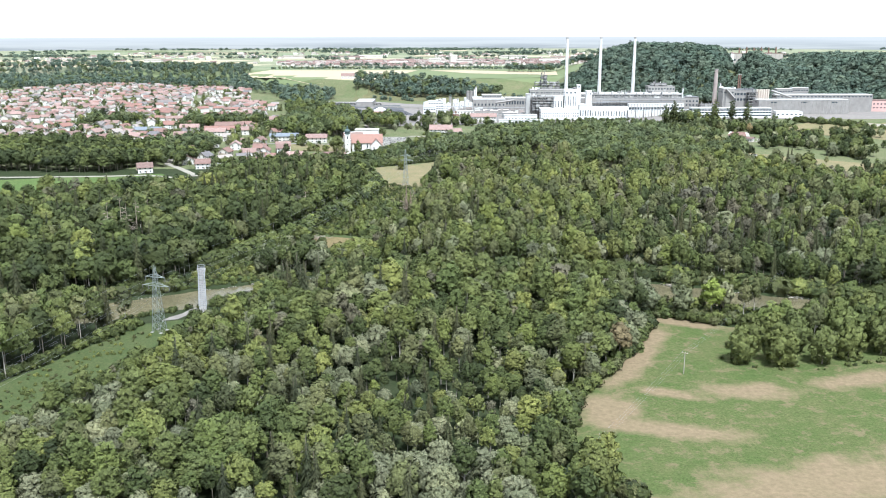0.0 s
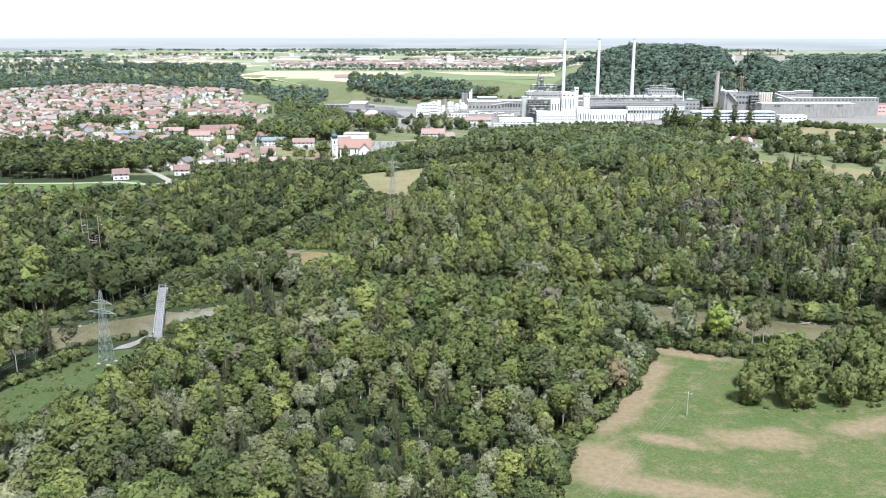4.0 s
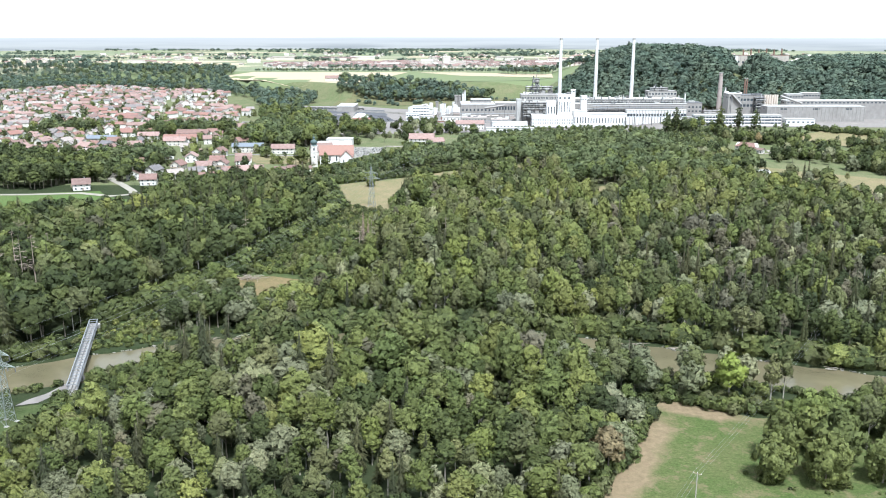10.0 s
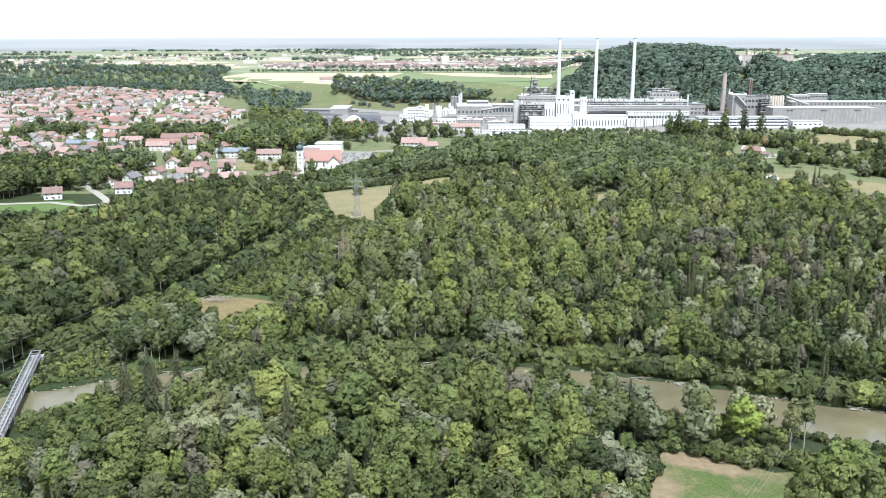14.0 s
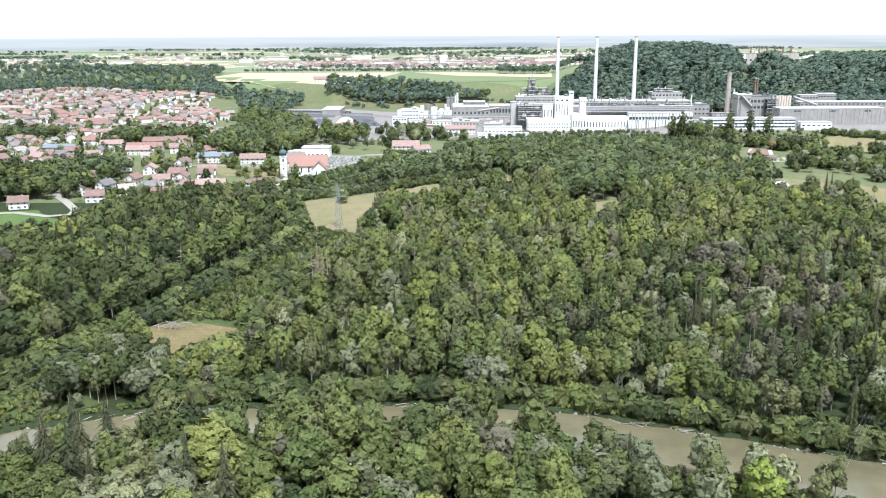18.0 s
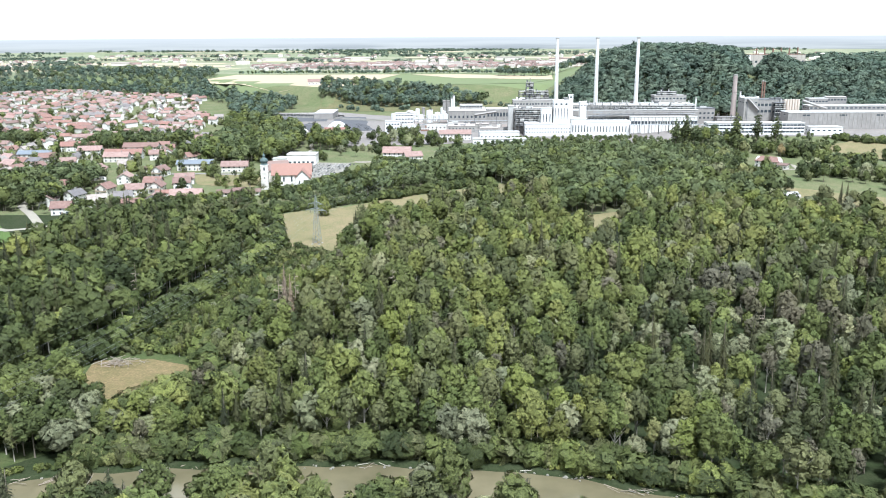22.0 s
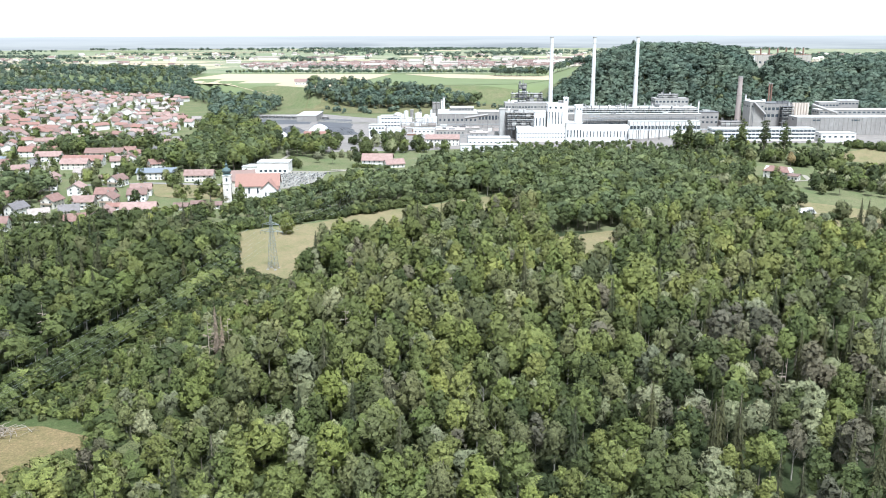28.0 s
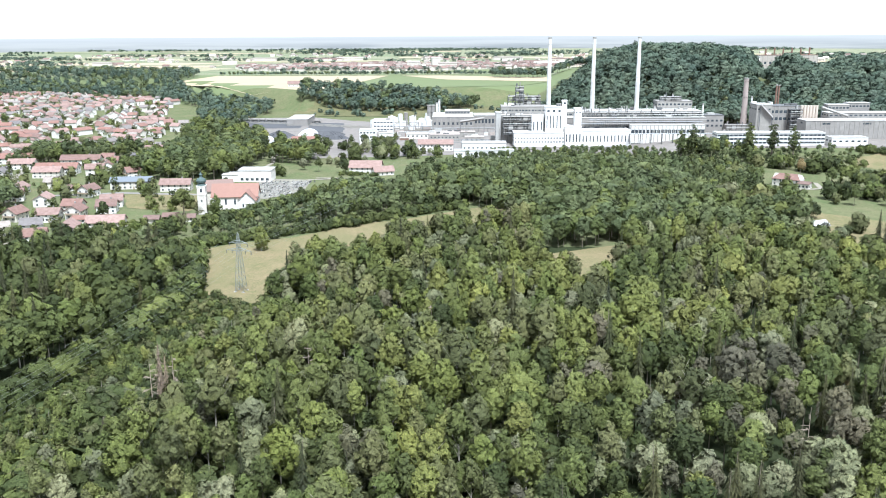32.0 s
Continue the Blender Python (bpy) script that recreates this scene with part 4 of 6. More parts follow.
def gable_roof(w, l, h, rise, over=0.8, thick=0.3):
    bm = bmesh.new()
    k = rise / (w / 2)
    x, y, ze = l / 2 + over, w / 2 + over, h - over * k
    prof = [(-y, ze), (0, h + rise), (y, ze), (y, ze + thick), (0, h + rise + thick * 1.15), (-y, ze + thick)]
    A, B = [bm.verts.new((-x, p, z + 0.02)) for p, z in prof], [bm.verts.new((x, p, z + 0.02)) for p, z in prof]
    for i in range(6):
        j = (i + 1) % 6
        bm.faces.new((A[i], A[j], B[j], B[i]))
    for R in (A, B):
        bm.faces.new((R[0], R[1], R[4], R[5]))
        bm.faces.new((R[1], R[2], R[3], R[4]))
    bmesh.ops.recalc_face_normals(bm, faces=bm.faces)
    return bm


_mesh = {}


def shared(key, make, mat):
    """One mesh for all alike parts."""
    if key not in _mesh:
        me = bpy.data.meshes.new(key[0])
        bm = make()
        bm.to_mesh(me)
        bm.free()
        me.materials.append(mat)
        _mesh[key] = me
    return _mesh[key]


def child(name, me, parent, at=(0, 0, 0), turn=0.0, label=""):
    ob = new(name, me)
    ob.parent = parent
    ob.matrix_basis = Matrix.Translation(at) @ Matrix.Rotation(turn, 4, "Z")
    return tagged(ob, label)


def pane(w, h):
    return shared(("window", w, h), lambda: boxes((-w / 2, -0.06, -h / 2, w / 2, 0.02, h / 2)), m_glass)


def house_template(w, l, h, rise, wall, roof, windows=2, name="house", label="", group="village houses", chimney=True, balcony=False):
    """A house at the origin, its ridge along x; windows: columns of them on each long side."""
    root = tagged(new(name), label, "house", group)
    child("wall", shared(("wall", w, l, h, rise, wall.name), lambda: gable_wall(w, l, h, rise), wall), root)
    child("roof", shared(("roof", w, l, h, rise, roof.name), lambda: gable_roof(w, l, h, rise), roof), root)
    if chimney:
        child("chimney", shared(("chimney", rise, w, h), lambda: boxes((-0.4, -0.4, 0, 0.4, 0.4, 2.0), (-0.5, -0.5, 1.8, 0.5, 0.5, 2.0)), m_concrete), root, (l * 0.2, w * 0.1, h + rise - 0.9))
    floors = [1.5, 4.2] if h > 4.5 else [1.5]
    for z in floors:
        for i in range(windows):
            x = -l / 2 + l * (i + 0.5) / windows
            child("window", pane(1.3, 1.3), root, (x, -w / 2, z))
        for s in (-1, 1):
            for y in ((-w / 4, w / 4) if windows > 2 else (0,)):
                child("window", pane(1.2, 1.3), root, (s * l / 2, y, z), s * math.pi / 2)
    if windows > 2:
        child("door", shared(("door",), lambda: boxes((-0.5, -0.08, 0, 0.5, 0.02, 2.05)), m_wood), root, (l * 0.08, -w / 2, 0.05))
    if balcony:
        child("balcony", shared(("balcony", w), lambda: boxes((-1.5, -w * 0.42, 0, 0, w * 0.42, 0.18), (-1.5, -w * 0.42, 0.18, -1.4, w * 0.42, 1.1), (-1.5, -w * 0.42, 0.18, 0, -w * 0.42 + 0.1, 1.1), (-1.5, w * 0.42 - 0.1, 0.18, 0, w * 0.42, 1.1)), m_wood), root, (-l / 2, 0, 2.8), 0, "brown wooden balcony")
    return root


def park(ob):
    """Take the pattern out of the scene once its copies stand."""
    for o in (*ob.children_recursive, ob):
        bpy.data.objects.remove(o)


H_KINDS = {
    "red": house_template(10, 12.5, 5.2, 3.4, m_white, m_red, 3, label="white rendered house with a red tiled roof", balcony=True),
    "salmon": house_template(10.5, 14, 5.0, 3.2, m_white, m_salmon, 3, label="white rendered house with a light red roof"),
    "long": house_template(11, 22, 5.4, 3.4, m_white, m_salmon, 5, label="long white house with a light red roof"),
    "grey": house_template(10, 12, 5.0, 3.2, m_white, m_greyroof, 3, label="white rendered house with a grey-brown roof"),
    "greylong": house_template(11.5, 30, 6.0, 2.6, m_white, m_blueroof, 7, label="long white apartment block with a blue-grey roof"),
    "low": house_template(7, 9, 2.6, 1.6, m_white, m_red, 2, "shed", "low white outbuilding with a red roof", "sheds", False),
    "red2": house_template(10, 12.5, 5.6, 3.2, m_white, m_red, 2, label="white house with a red tiled roof"),
    "salmon2": house_template(10.5, 13.5, 5.6, 3.0, m_white, m_salmon, 2, label="white house with a light red tiled roof"),
    "grey2": house_template(10, 12, 5.6, 3.0, m_white, m_greyroof, 2, label="white house with a grey-brown tiled roof"),
    "row": house_template(11, 34, 5.6, 3.6, m_white, m_red, 6, label="long terraced house with a red tiled roof"),
}


def put(kind, x, y, turn, z=None, s=1.0):
    ob = copy_thing(H_KINDS[kind], Matrix.Translation((x, y, float(land(x, y)) if z is None else z)) @ Matrix.Rotation(radians(turn), 4, "Z"))
    ob.scale = (s, s, s)
    return ob


NEAR_HOUSES = [("red", -213, 832, 80), ("salmon", -190, 830, 5), ("red", -176, 838, 92), ("red", -183, 851, 0), ("red", -194, 902, 75), ("salmon", -163, 866, 15), ("red", -160, 850, 10), ("long", -145, 810, 8), ("greylong", -174, 934, 6), ("long", -137, 924, 4), ("grey", -205, 795, 30), ("grey", -190, 806, 20), ("long", -262, 985, 3), ("row", -262, 1003, 3), ("row", -262, 1003 + 48, 3), ("red", -192, 985, 40), ("grey", -228, 812, 70), ("low", -122, 826, 4), ("low", -112, 832, 8), ("low", -168, 826, 5), ("low", -100, 829, 10), ("long", -305, 1030, 5), ("grey", -300, 985, 85), ("greylong", -345, 1000, 4), ("row", -330, 1062, 6), ("red", -192, 1066, 60), ("low", -186, 1040, 10), ("red", -240, 885, 20), ("salmon", -250, 912, 95), ("grey", -236, 938, 10), ("salmon", -212, 870, 100), ("grey", -262, 870, 15), ("red", -282, 905, 80), ("low", -215, 925, 20), ("red", -263, 745, 20), ("low", -200, 1130, 30), ("red", -246, 842, 15), ("salmon", -240, 797, 100), ("red", -218, 768, 10), ("red", -174, 777, 20), ("salmon", -165, 800, 95)]
for k, x, y, a in NEAR_HOUSES:
    put(k, x, y, a)
VILLAGE = [(-470, 900), (-400, 900), (-300, 880), (-290, 940), (-215, 1010), (-200, 1130), (-255, 1200), (-245, 1330), (-330, 1480), (-400, 1760), (-600, 1950), (-800, 1920), (-860, 1700), (-700, 1300), (-560, 1000)]
GREEN = [[(-330, 1040), (-230, 1080), (-235, 1130), (-330, 1120)], [(-470, 1090), (-400, 1075), (-390, 1130), (-460, 1140)], [(-310, 760), (-235, 780), (-225, 880), (-290, 880)], [(-215, 1000), (-150, 960), (-110, 1000), (-130, 1120), (-200, 1130)]]
X, Y, rng = scatter(VILLAGE, 22.5, 5, GREEN[:2])
lane_x = np.interp(Y, [840, 973, 1120, 1290, 1500], [-268, -286, -330, -372, -420])
far_q, far_i, far_t = [], [], []
FAR_MATS = [m_white, m_red, m_salmon, m_greyroof]
placed = 0


def plain_house(q, i, x, y, z, w, l, h, rise, turn, roof):
    """Walls, thick roof and gables of a distant house."""
    c, s = math.cos(turn), math.sin(turn)
    P = lambda a, b, e: (x + c * a - s * b, y + s * a + c * b, z + e)
    a, b = l / 2, w / 2
    W = [(P(-a, -b, -1), P(a, -b, -1), P(a, -b, h), P(-a, -b, h)), (P(a, b, -1), P(-a, b, -1), P(-a, b, h), P(a, b, h))]
    W += [(P(e * a, -b, -1), P(e * a, b, -1), P(e * a, b, h), P(e * a, -b, h)) for e in (1, -1)]
    W += [(P(e * a, -b, h), P(e * a, b, h), P(e * a, 0, h + rise), P(e * a, 0, h + rise)) for e in (1, -1)]
    o = 0.7
    k = o * rise / b
    R = []
    for e in (1, -1):
        R.append((P(-a - o, e * (b + o), h - k + 0.25), P(a + o, e * (b + o), h - k + 0.25), P(a + o, 0, h + rise + 0.25), P(-a - o, 0, h + rise + 0.25)))
        R.append((P(-a - o, e * (b + o), h - k), P(a + o, e * (b + o), h - k), P(a + o, e * (b + o), h - k + 0.25), P(-a - o, e * (b + o), h - k + 0.25)))
    q += W + R
    i += [0] * len(W) + [roof] * len(R)


ROOF_WORDS = {1: "a red", 2: "a light red", 3: "a grey-brown"}


def small_house(x, y, s, long, turn, roof):
    """A village house far off: walls, roof, chimney."""
    m = Matrix.Translation((x, y, float(land(x, y)))) @ Matrix.Rotation(radians(turn), 4, "Z") @ Matrix.Scale(s, 4)
    w, l = 8.8, 11.5 * long
    root = new("house", shared(("wall", "small", long), lambda: gable_wall(w, l, 6.2, 2.7), m_white))
    root.matrix_basis = m
    tagged(root, "white rendered village house with " + ROOF_WORDS[roof] + " tiled roof", "house", "village houses")
    child("roof", shared(("roof", "small", long, roof), lambda: gable_roof(w, l, 6.2, 2.7, 0.6), FAR_MATS[roof]), root)


for x, y, lx in zip(X, Y, lane_x):
    if abs(x - lx) < 9 or rng.uniform() < 0.24 or abs(math.sin(x * 0.021 + y * 0.006)) < 0.1 or any(math.hypot(x - h[1], y - h[2]) < 22 for h in NEAR_HOUSES):
        continue
    turn = (12 if noise.noise((x * 0.006, y * 0.006, 0)) > 0 else -25) + (90 if rng.uniform() < 0.45 else 0) + rng.uniform(-8, 8)
    kind = rng.choice(["red2", "salmon2", "grey2"], p=[0.45, 0.33, 0.22])
    if y < 1060:
        put(kind, x, y, turn, None, rng.uniform(0.85, 1.12))
    else:
        s, roof = rng.uniform(0.85, 1.15), {"red2": 1, "salmon2": 2, "grey2": 3}[kind]
        long = 1.9 if rng.uniform() < 0.12 else 1.0
        if placed < 120 and y < 1420:
            small_house(x, y, s, long, turn, roof)
            placed += 1
            continue
        before = len(far_q)
        plain_house(far_q, far_i, x, y, float(land(x, y)), 8.8 * s, 11.5 * s * long, 6.2 * s, 2.7 * s, radians(turn), roof)
        far_t += [rng.uniform()] * (len(far_q) - before)
tagged(soup("village_houses", np.array(far_q), FAR_MATS, far_i, tone=far_t, tone_name="house_tone"), "distant white village houses with red and grey roofs", "houses", kind="stuff")
for ob in H_KINDS.values():
    park(ob)

# far town on the plateau and single farms
far_q, far_i = [], []
rng = np.random.default_rng(8)
TOWN = [(-420, 2330), (-60, 2280), (160, 2380), (420, 2480), (520, 2700), (200, 2760), (-300, 2640), (-480, 2520)]
TX, TY, rng = scatter(TOWN, 16, 9)
for x, y in zip(TX, TY):
    if noise.noise((x * 0.008, y * 0.008, 3)) > -0.18:
        s = rng.uniform(0.75, 1.15)
        plain_house(far_q, far_i, x, y, float(land(x, y)), 11 * s, 14 * s, 5.5 * s, 3.5 * s, rng.uniform(0, 3.14), int(rng.choice([1, 1, 2, 3])))
for x, y, w, l, h in ((60, 2420, 20, 45, 14), (-20, 2380, 18, 30, 18), (30, 2480, 16, 20, 24), (-120, 2400, 22, 50, 9), (330, 2560, 40, 90, 9), (-330, 3010, 40, 120, 8), (-250, 3060, 40, 90, 8), (-520, 3050, 35, 80, 8), (420, 2900, 40, 120, 8), (250, 3050, 30, 90, 8), (-900, 2700, 14, 50, 7), (-860, 2710, 12, 30, 6), (-560, 2760, 12, 40, 6), (700, 2560, 30, 80, 8), (820, 2480, 25, 60, 8), (1000, 2700, 30, 90, 8)):
    plain_house(far_q, far_i, x, y, float(land(x, y)), w, l, h, 2.5, rng.uniform(-0.3, 0.3), int(rng.choice([0, 1, 3])))
for k in range(130):
    x, y = rng.uniform(-1400, 1500), rng.uniform(2500, 3700)
    for j in range(rng.integers(1, 5)):
        s = rng.uniform(0.5, 1.2)
        plain_house(far_q, far_i, x + rng.normal(0, 25), y + rng.normal(0, 20), float(land(x, y)), 11 * s, 16 * s, 5.5 * s, 3.5 * s, rng.uniform(0, 3), int(rng.choice([1, 2, 3, 0])))
tagged(soup("distant_town", np.array(far_q), FAR_MATS, far_i), "distant town of pale houses with red roofs on the plateau", "town", kind="stuff")


# ---- church, farm and single houses ----
def big_house(name, label, category, x, y, turn, w, l, h, rise, wall, roof, cols=4, rows=(1.7,), win=(1.2, 1.5), z=None, hip=0.0):
    root = tagged(new(name), label, category)
    root.matrix_basis = Matrix.Translation((x, y, float(land(x, y)) if z is None else z)) @ Matrix.Rotation(radians(turn), 4, "Z")
    part("wall", gable_wall(w, l, h, rise), wall, root)
    bm = gable_roof(w, l, h, rise)
    if hip:
        for v in bm.verts:
            if abs(v.co.y) < 0.01:
                v.co.x -= math.copysign(hip, v.co.x)
    part("roof", bm, roof, root)
    for zz in rows:
        for i in range(cols):
            for s, a in ((-1, 0.0), (1, math.pi)):
                child("window", pane(*win), root, (-l / 2 + l * (i + 0.5) / cols, s * w / 2, zz), a)
        for s in (-1, 1):
            for yy in (-w / 4, w / 4):
                child("window", pane(*win), root, (s * l / 2, yy, zz), s * math.pi / 2)
    return root


m_orange = plain("orange_red_tiles", (0.25, 0.145, 0.115), 0.85, small=0.6, spread=0.2)
church = big_house("church", "white village church with red roof and green onion dome", "church", -77, 864, 6, 15, 30, 8.5, 7.2, m_white, m_orange, 5, (4.8,), (1.2, 4.0))
TOWER_AT = (-19.5, -17.0, 0)
for nm, bmx, mt, px in (("side_wing", gable_wall(11, 13, 7, 5.6), m_white, pose(9, -9, 0, 0, 0, 88)), ("side_roof", gable_roof(11, 13, 7, 5.6), m_orange, pose(9, -9, 0, 0, 0, 88)), ("choir", gable_wall(14, 19, 10, 6), m_white, pose(-14, 15, 0, 0, 0, 14)), ("choir_roof", gable_roof(14, 19, 10, 6), plain("brown_tiles", (0.2, 0.14, 0.12), 0.9), pose(-14, 15, 0, 0, 0, 14))):
    part(nm, bmx, mt, church).matrix_basis = px
for xx in (-2.5, 2.5):
    child("window", pane(1.0, 2.4), church, (9 + xx, -15.5, 3.5))
tower = tagged(part("tower", boxes((-2.7, -2.7, -1, 2.7, 2.7, 18), (-2.95, -2.95, 12.2, 2.95, 2.95, 12.6), (-2.95, -2.95, 17.6, 2.95, 2.95, 18.1)), m_white, church), "white square church tower")
tower.location = TOWER_AT
bm = bmesh.new()
prof = [(3.1, 19.0), (2.6, 19.6), (2.3, 20.2), (3.0, 21.2), (3.15, 22.2), (2.6, 23.3), (1.3, 24.1), (0.9, 24.6), (0.95, 25.6), (1.2, 26.0), (0.5, 26.9), (0.12, 27.6), (0.08, 29.5)]
ringv = [[bm.verts.new((r * math.cos(a), r * math.sin(a), zz)) for a in [math.pi * 2 * i / 16 for i in range(16)]] for r, zz in prof]
for a, b in zip(ringv, ringv[1:]):
    for i in range(16):
        bm.faces.new((a[i], a[(i + 1) % 16], b[(i + 1) % 16], b[i]))
bm.faces.new(ringv[-1])
dome = part("onion_dome", bm, m_copper, church, "green copper onion dome with spire")
dome.location = (TOWER_AT[0], TOWER_AT[1], -1.0)
for a in range(4):
    for zz, wh in ((15.0, (1.2, 2.4)), (8.0, (0.8, 1.4))):
        o = child("window", pane(*wh), tower, (2.7 * math.sin(a * math.pi / 2), -2.7 * math.cos(a * math.pi / 2), zz), a * math.pi / 2)

big_house("farmhouse", "white farmhouse with a broad light red roof", "farmhouse", -2, 1003, -3, 15, 26, 5.6, 4.6, m_white, m_salmon, 6, (1.7, 4.3))
big_house("farm_wing", "low white farm wing with a light red roof", "farmhouse", 13, 993, 20, 10, 16, 3.6, 3.4, m_white, m_salmon, 4, (1.7,))
big_house("villa", "pink-white villa with a red hipped roof beside a drive", "house", 326, 938, -38, 12, 20, 5.5, 3.2, m_white, m_red, 5, (1.6, 4.2), hip=4.0)
big_house("villa_wing", "flat white porch wing of a villa", "house", 334, 926, -38, 8, 8, 3.6, 1.2, m_white, m_red, 3, (1.6,))
big_house("white_house", "small white house with pale roof among trees", "house", 291, 800, 20, 8, 11, 4.6, 2.2, m_white, m_light, 3, (1.6,))
big_house("forest_house", "dark red-roofed white house half hidden in trees", "house", 203, 700, 65, 8, 11, 6.5, 4.0, m_white, m_rust, 2, (1.6, 4.2))
big_house("blue_shed", "small shed with a blue roof", "shed", 283, 745, 10, 5, 8, 2.6, 0.8, m_wood, plain("blue_sheet", (0.1, 0.25, 0.4), 0.6), 2, (1.5,))
big_house("garden_shed", "small weathered shed with pale roof", "shed", 303, 755, -20, 5, 7, 2.4, 0.8, m_wood, m_light, 2, (1.4,))
big_house("garden_shed", "small brown shed with a rust-red roof", "shed", 309, 742, -30, 5, 6, 2.4, 0.8, m_wood, m_rust, 2, (1.4,))
big_house("plateau_farm", "white farm with a long red roof on the plateau", "farmhouse", -183, 1742, 8, 14, 42, 5.5, 4.2, m_white, m_salmon, 7, (2.0,), (1.5, 1.6))
big_house("plateau_barn", "brown-roofed barn beside the plateau farm", "barn", -152, 1738, -40, 12, 22, 4.5, 4, m_white, m_red, 4, (2.0,))
big_house("station_house", "white house with a wide red roof", "house", -83, 1170, 4, 13, 22, 6.5, 4.2, m_white, m_red, 6, (1.8, 4.6))
big_house("inn", "brown timbered house with a light red roof among trees", "house", -192, 1180, 8, 14, 34, 5, 4, m_wood, m_salmon, 6, (2.0,))
hall_w = tagged(new("parish_hall"), "flat-roofed white parish hall", "hall")
hall_w.location = (-86, 968, float(land(-86, 968)))
part("wall", boxes((-13, -9, -1, 13, 9, 9), (-26, -8, -1, -13, 6, 5.5)), m_white, hall_w)
part("roof", boxes((-13.4, -9.4, 9, 13.4, 9.4, 9.4), (-26.4, -8.4, 5.5, -13, 6.4, 5.9)), m_light, hall_w, "pale flat roof")
for i in range(6):
    child("window", pane(2.2, 2.0), hall_w, (-10 + i * 4, -9, 2.2))

# graveyard
rng = np.random.default_rng(3)
bm = bmesh.new()
for i in range(22):
    for j in range(13):
        x, y = -82 + j * 3.4 + rng.uniform(-0.4, 0.4) + i * 0.3, 898 + i * 2.9 + rng.uniform(-0.3, 0.3)
        if x > -44 + (y - 930) * 0.2 or rng.uniform() < 0.12:
            continue
        z, h, w = float(land(x, y)) + 0.2, rng.uniform(0.8, 1.5), rng.uniform(0.5, 0.9)
        box(bm, x - w / 2, y - 0.12, z - 0.3, x + w / 2, y + 0.12, z + h)
        box(bm, x - 0.55, y - 2.0, z - 0.3, x + 0.55, y - 0.14, z + 0.25)
gm, gn2, gl2, gb2 = material("gravestone", 0.6)
gg = gn2.new("ShaderNodeNewGeometry")
gl2.new(ramp(gn2, gl2, gg.outputs["Random Per Island"], [(0.2, (0.07, 0.07, 0.07)), (0.55, (0.2, 0.19, 0.18)), (0.9, (0.34, 0.33, 0.31))]), gb2.inputs["Base Color"])
tagged(part("gravestones", bm, gm), "rows of grey, black and white gravestones", "graveyard", kind="stuff")
patch("graveyard", [(-86, 893), (-64, 888), (-40, 897), (-42, 968), (-72, 972), (-86, 950)], m_stone, 0.2, "pale gravel graveyard", "graveyard", 0.0, 20)
patch("churchyard_lawn", [(-170, 905), (-120, 912), (-100, 880), (-105, 850), (-150, 860)], m_dry, 0.2, "dry lawn beside the church", "lawn", 1.0, 20)
strip("village_road", [(-230, 900), (-175, 912), (-120, 905), (-98, 905), (-86, 890)], 6, m_asphalt, 0.32, "grey village road")
strip("drive", [(310, 925), (322, 915), (345, 922), (350, 945), (335, 955)], 4, m_gravel, 0.35, "pale gravel drive")
strip("embankment_road", [(440, 1085), (520, 1040), (620, 1000), (800, 960)], 9, m_gravel, 0.4, "pale road along the embankment")
strip("garden_path", [(250, 800), (275, 812), (300, 812), (360, 800)], 3, m_gravel, 0.35, "pale path")


# ---- the works ----
def hall(name, label, x0, x1, y0, depth, z1, wall=m_panel, roof=m_light, bands=(), z0=None, bays=0, units=0, category="factory hall", seed=1, para=0.5):
    """A block of the works: walls, roof slab, glazing on its south and west sides, pilasters, roof units."""
    xm, ym = (x0 + x1) / 2, y0 + depth / 2
    base = float(land(xm, ym)) if z0 is None else z0
    root = tagged(new(name), label, category)
    root.location = (xm, ym, base)
    w, d, h = (x1 - x0) / 2, depth / 2, z1 - base
    part("wall", boxes((-w, -d, -2, w, d, h)), wall, root)
    part("roof", boxes((-w - 0.3, -d - 0.3, h, w + 0.3, d + 0.3, h + para)), roof, root)
    for at, hh, n, share in bands:
        pw = 2 * w / n
        for i in range(n):
            child("window", pane(round(pw * share, 2), hh), root, (-w + pw * (i + 0.5), -d, at * h))
        m = max(1, int(n * d / w))
        pd = 2 * d / m
        for i in range(m):
            child("window", pane(round(pd * share, 2), hh), root, (-w, -d + pd * (i + 0.5), at * h), -math.pi / 2)
    for i in range(bays):
        x = -w + 2 * w * i / max(1, bays - 1)
        child("pilaster", shared(("pilaster", round(h, 1), wall.name), lambda: boxes((-0.35, -0.35, -2, 0.35, 0.1, h)), m_concrete), root, (x, -d, 0))
    rng = random.Random(seed + int(x0))
    for i in range(units):
        a, b, c = rng.uniform(1, 4), rng.uniform(1, 3), rng.uniform(0.8, 3.0)
        o = part("roof_unit", boxes((-a, -b, 0, a, b, c)), rng.choice([m_light, m_panel, m_dark, m_bright]), root)
        o.location = (rng.uniform(-w * 0.85, w * 0.85), rng.uniform(-d * 0.6, d * 0.6), h + para)
    return root


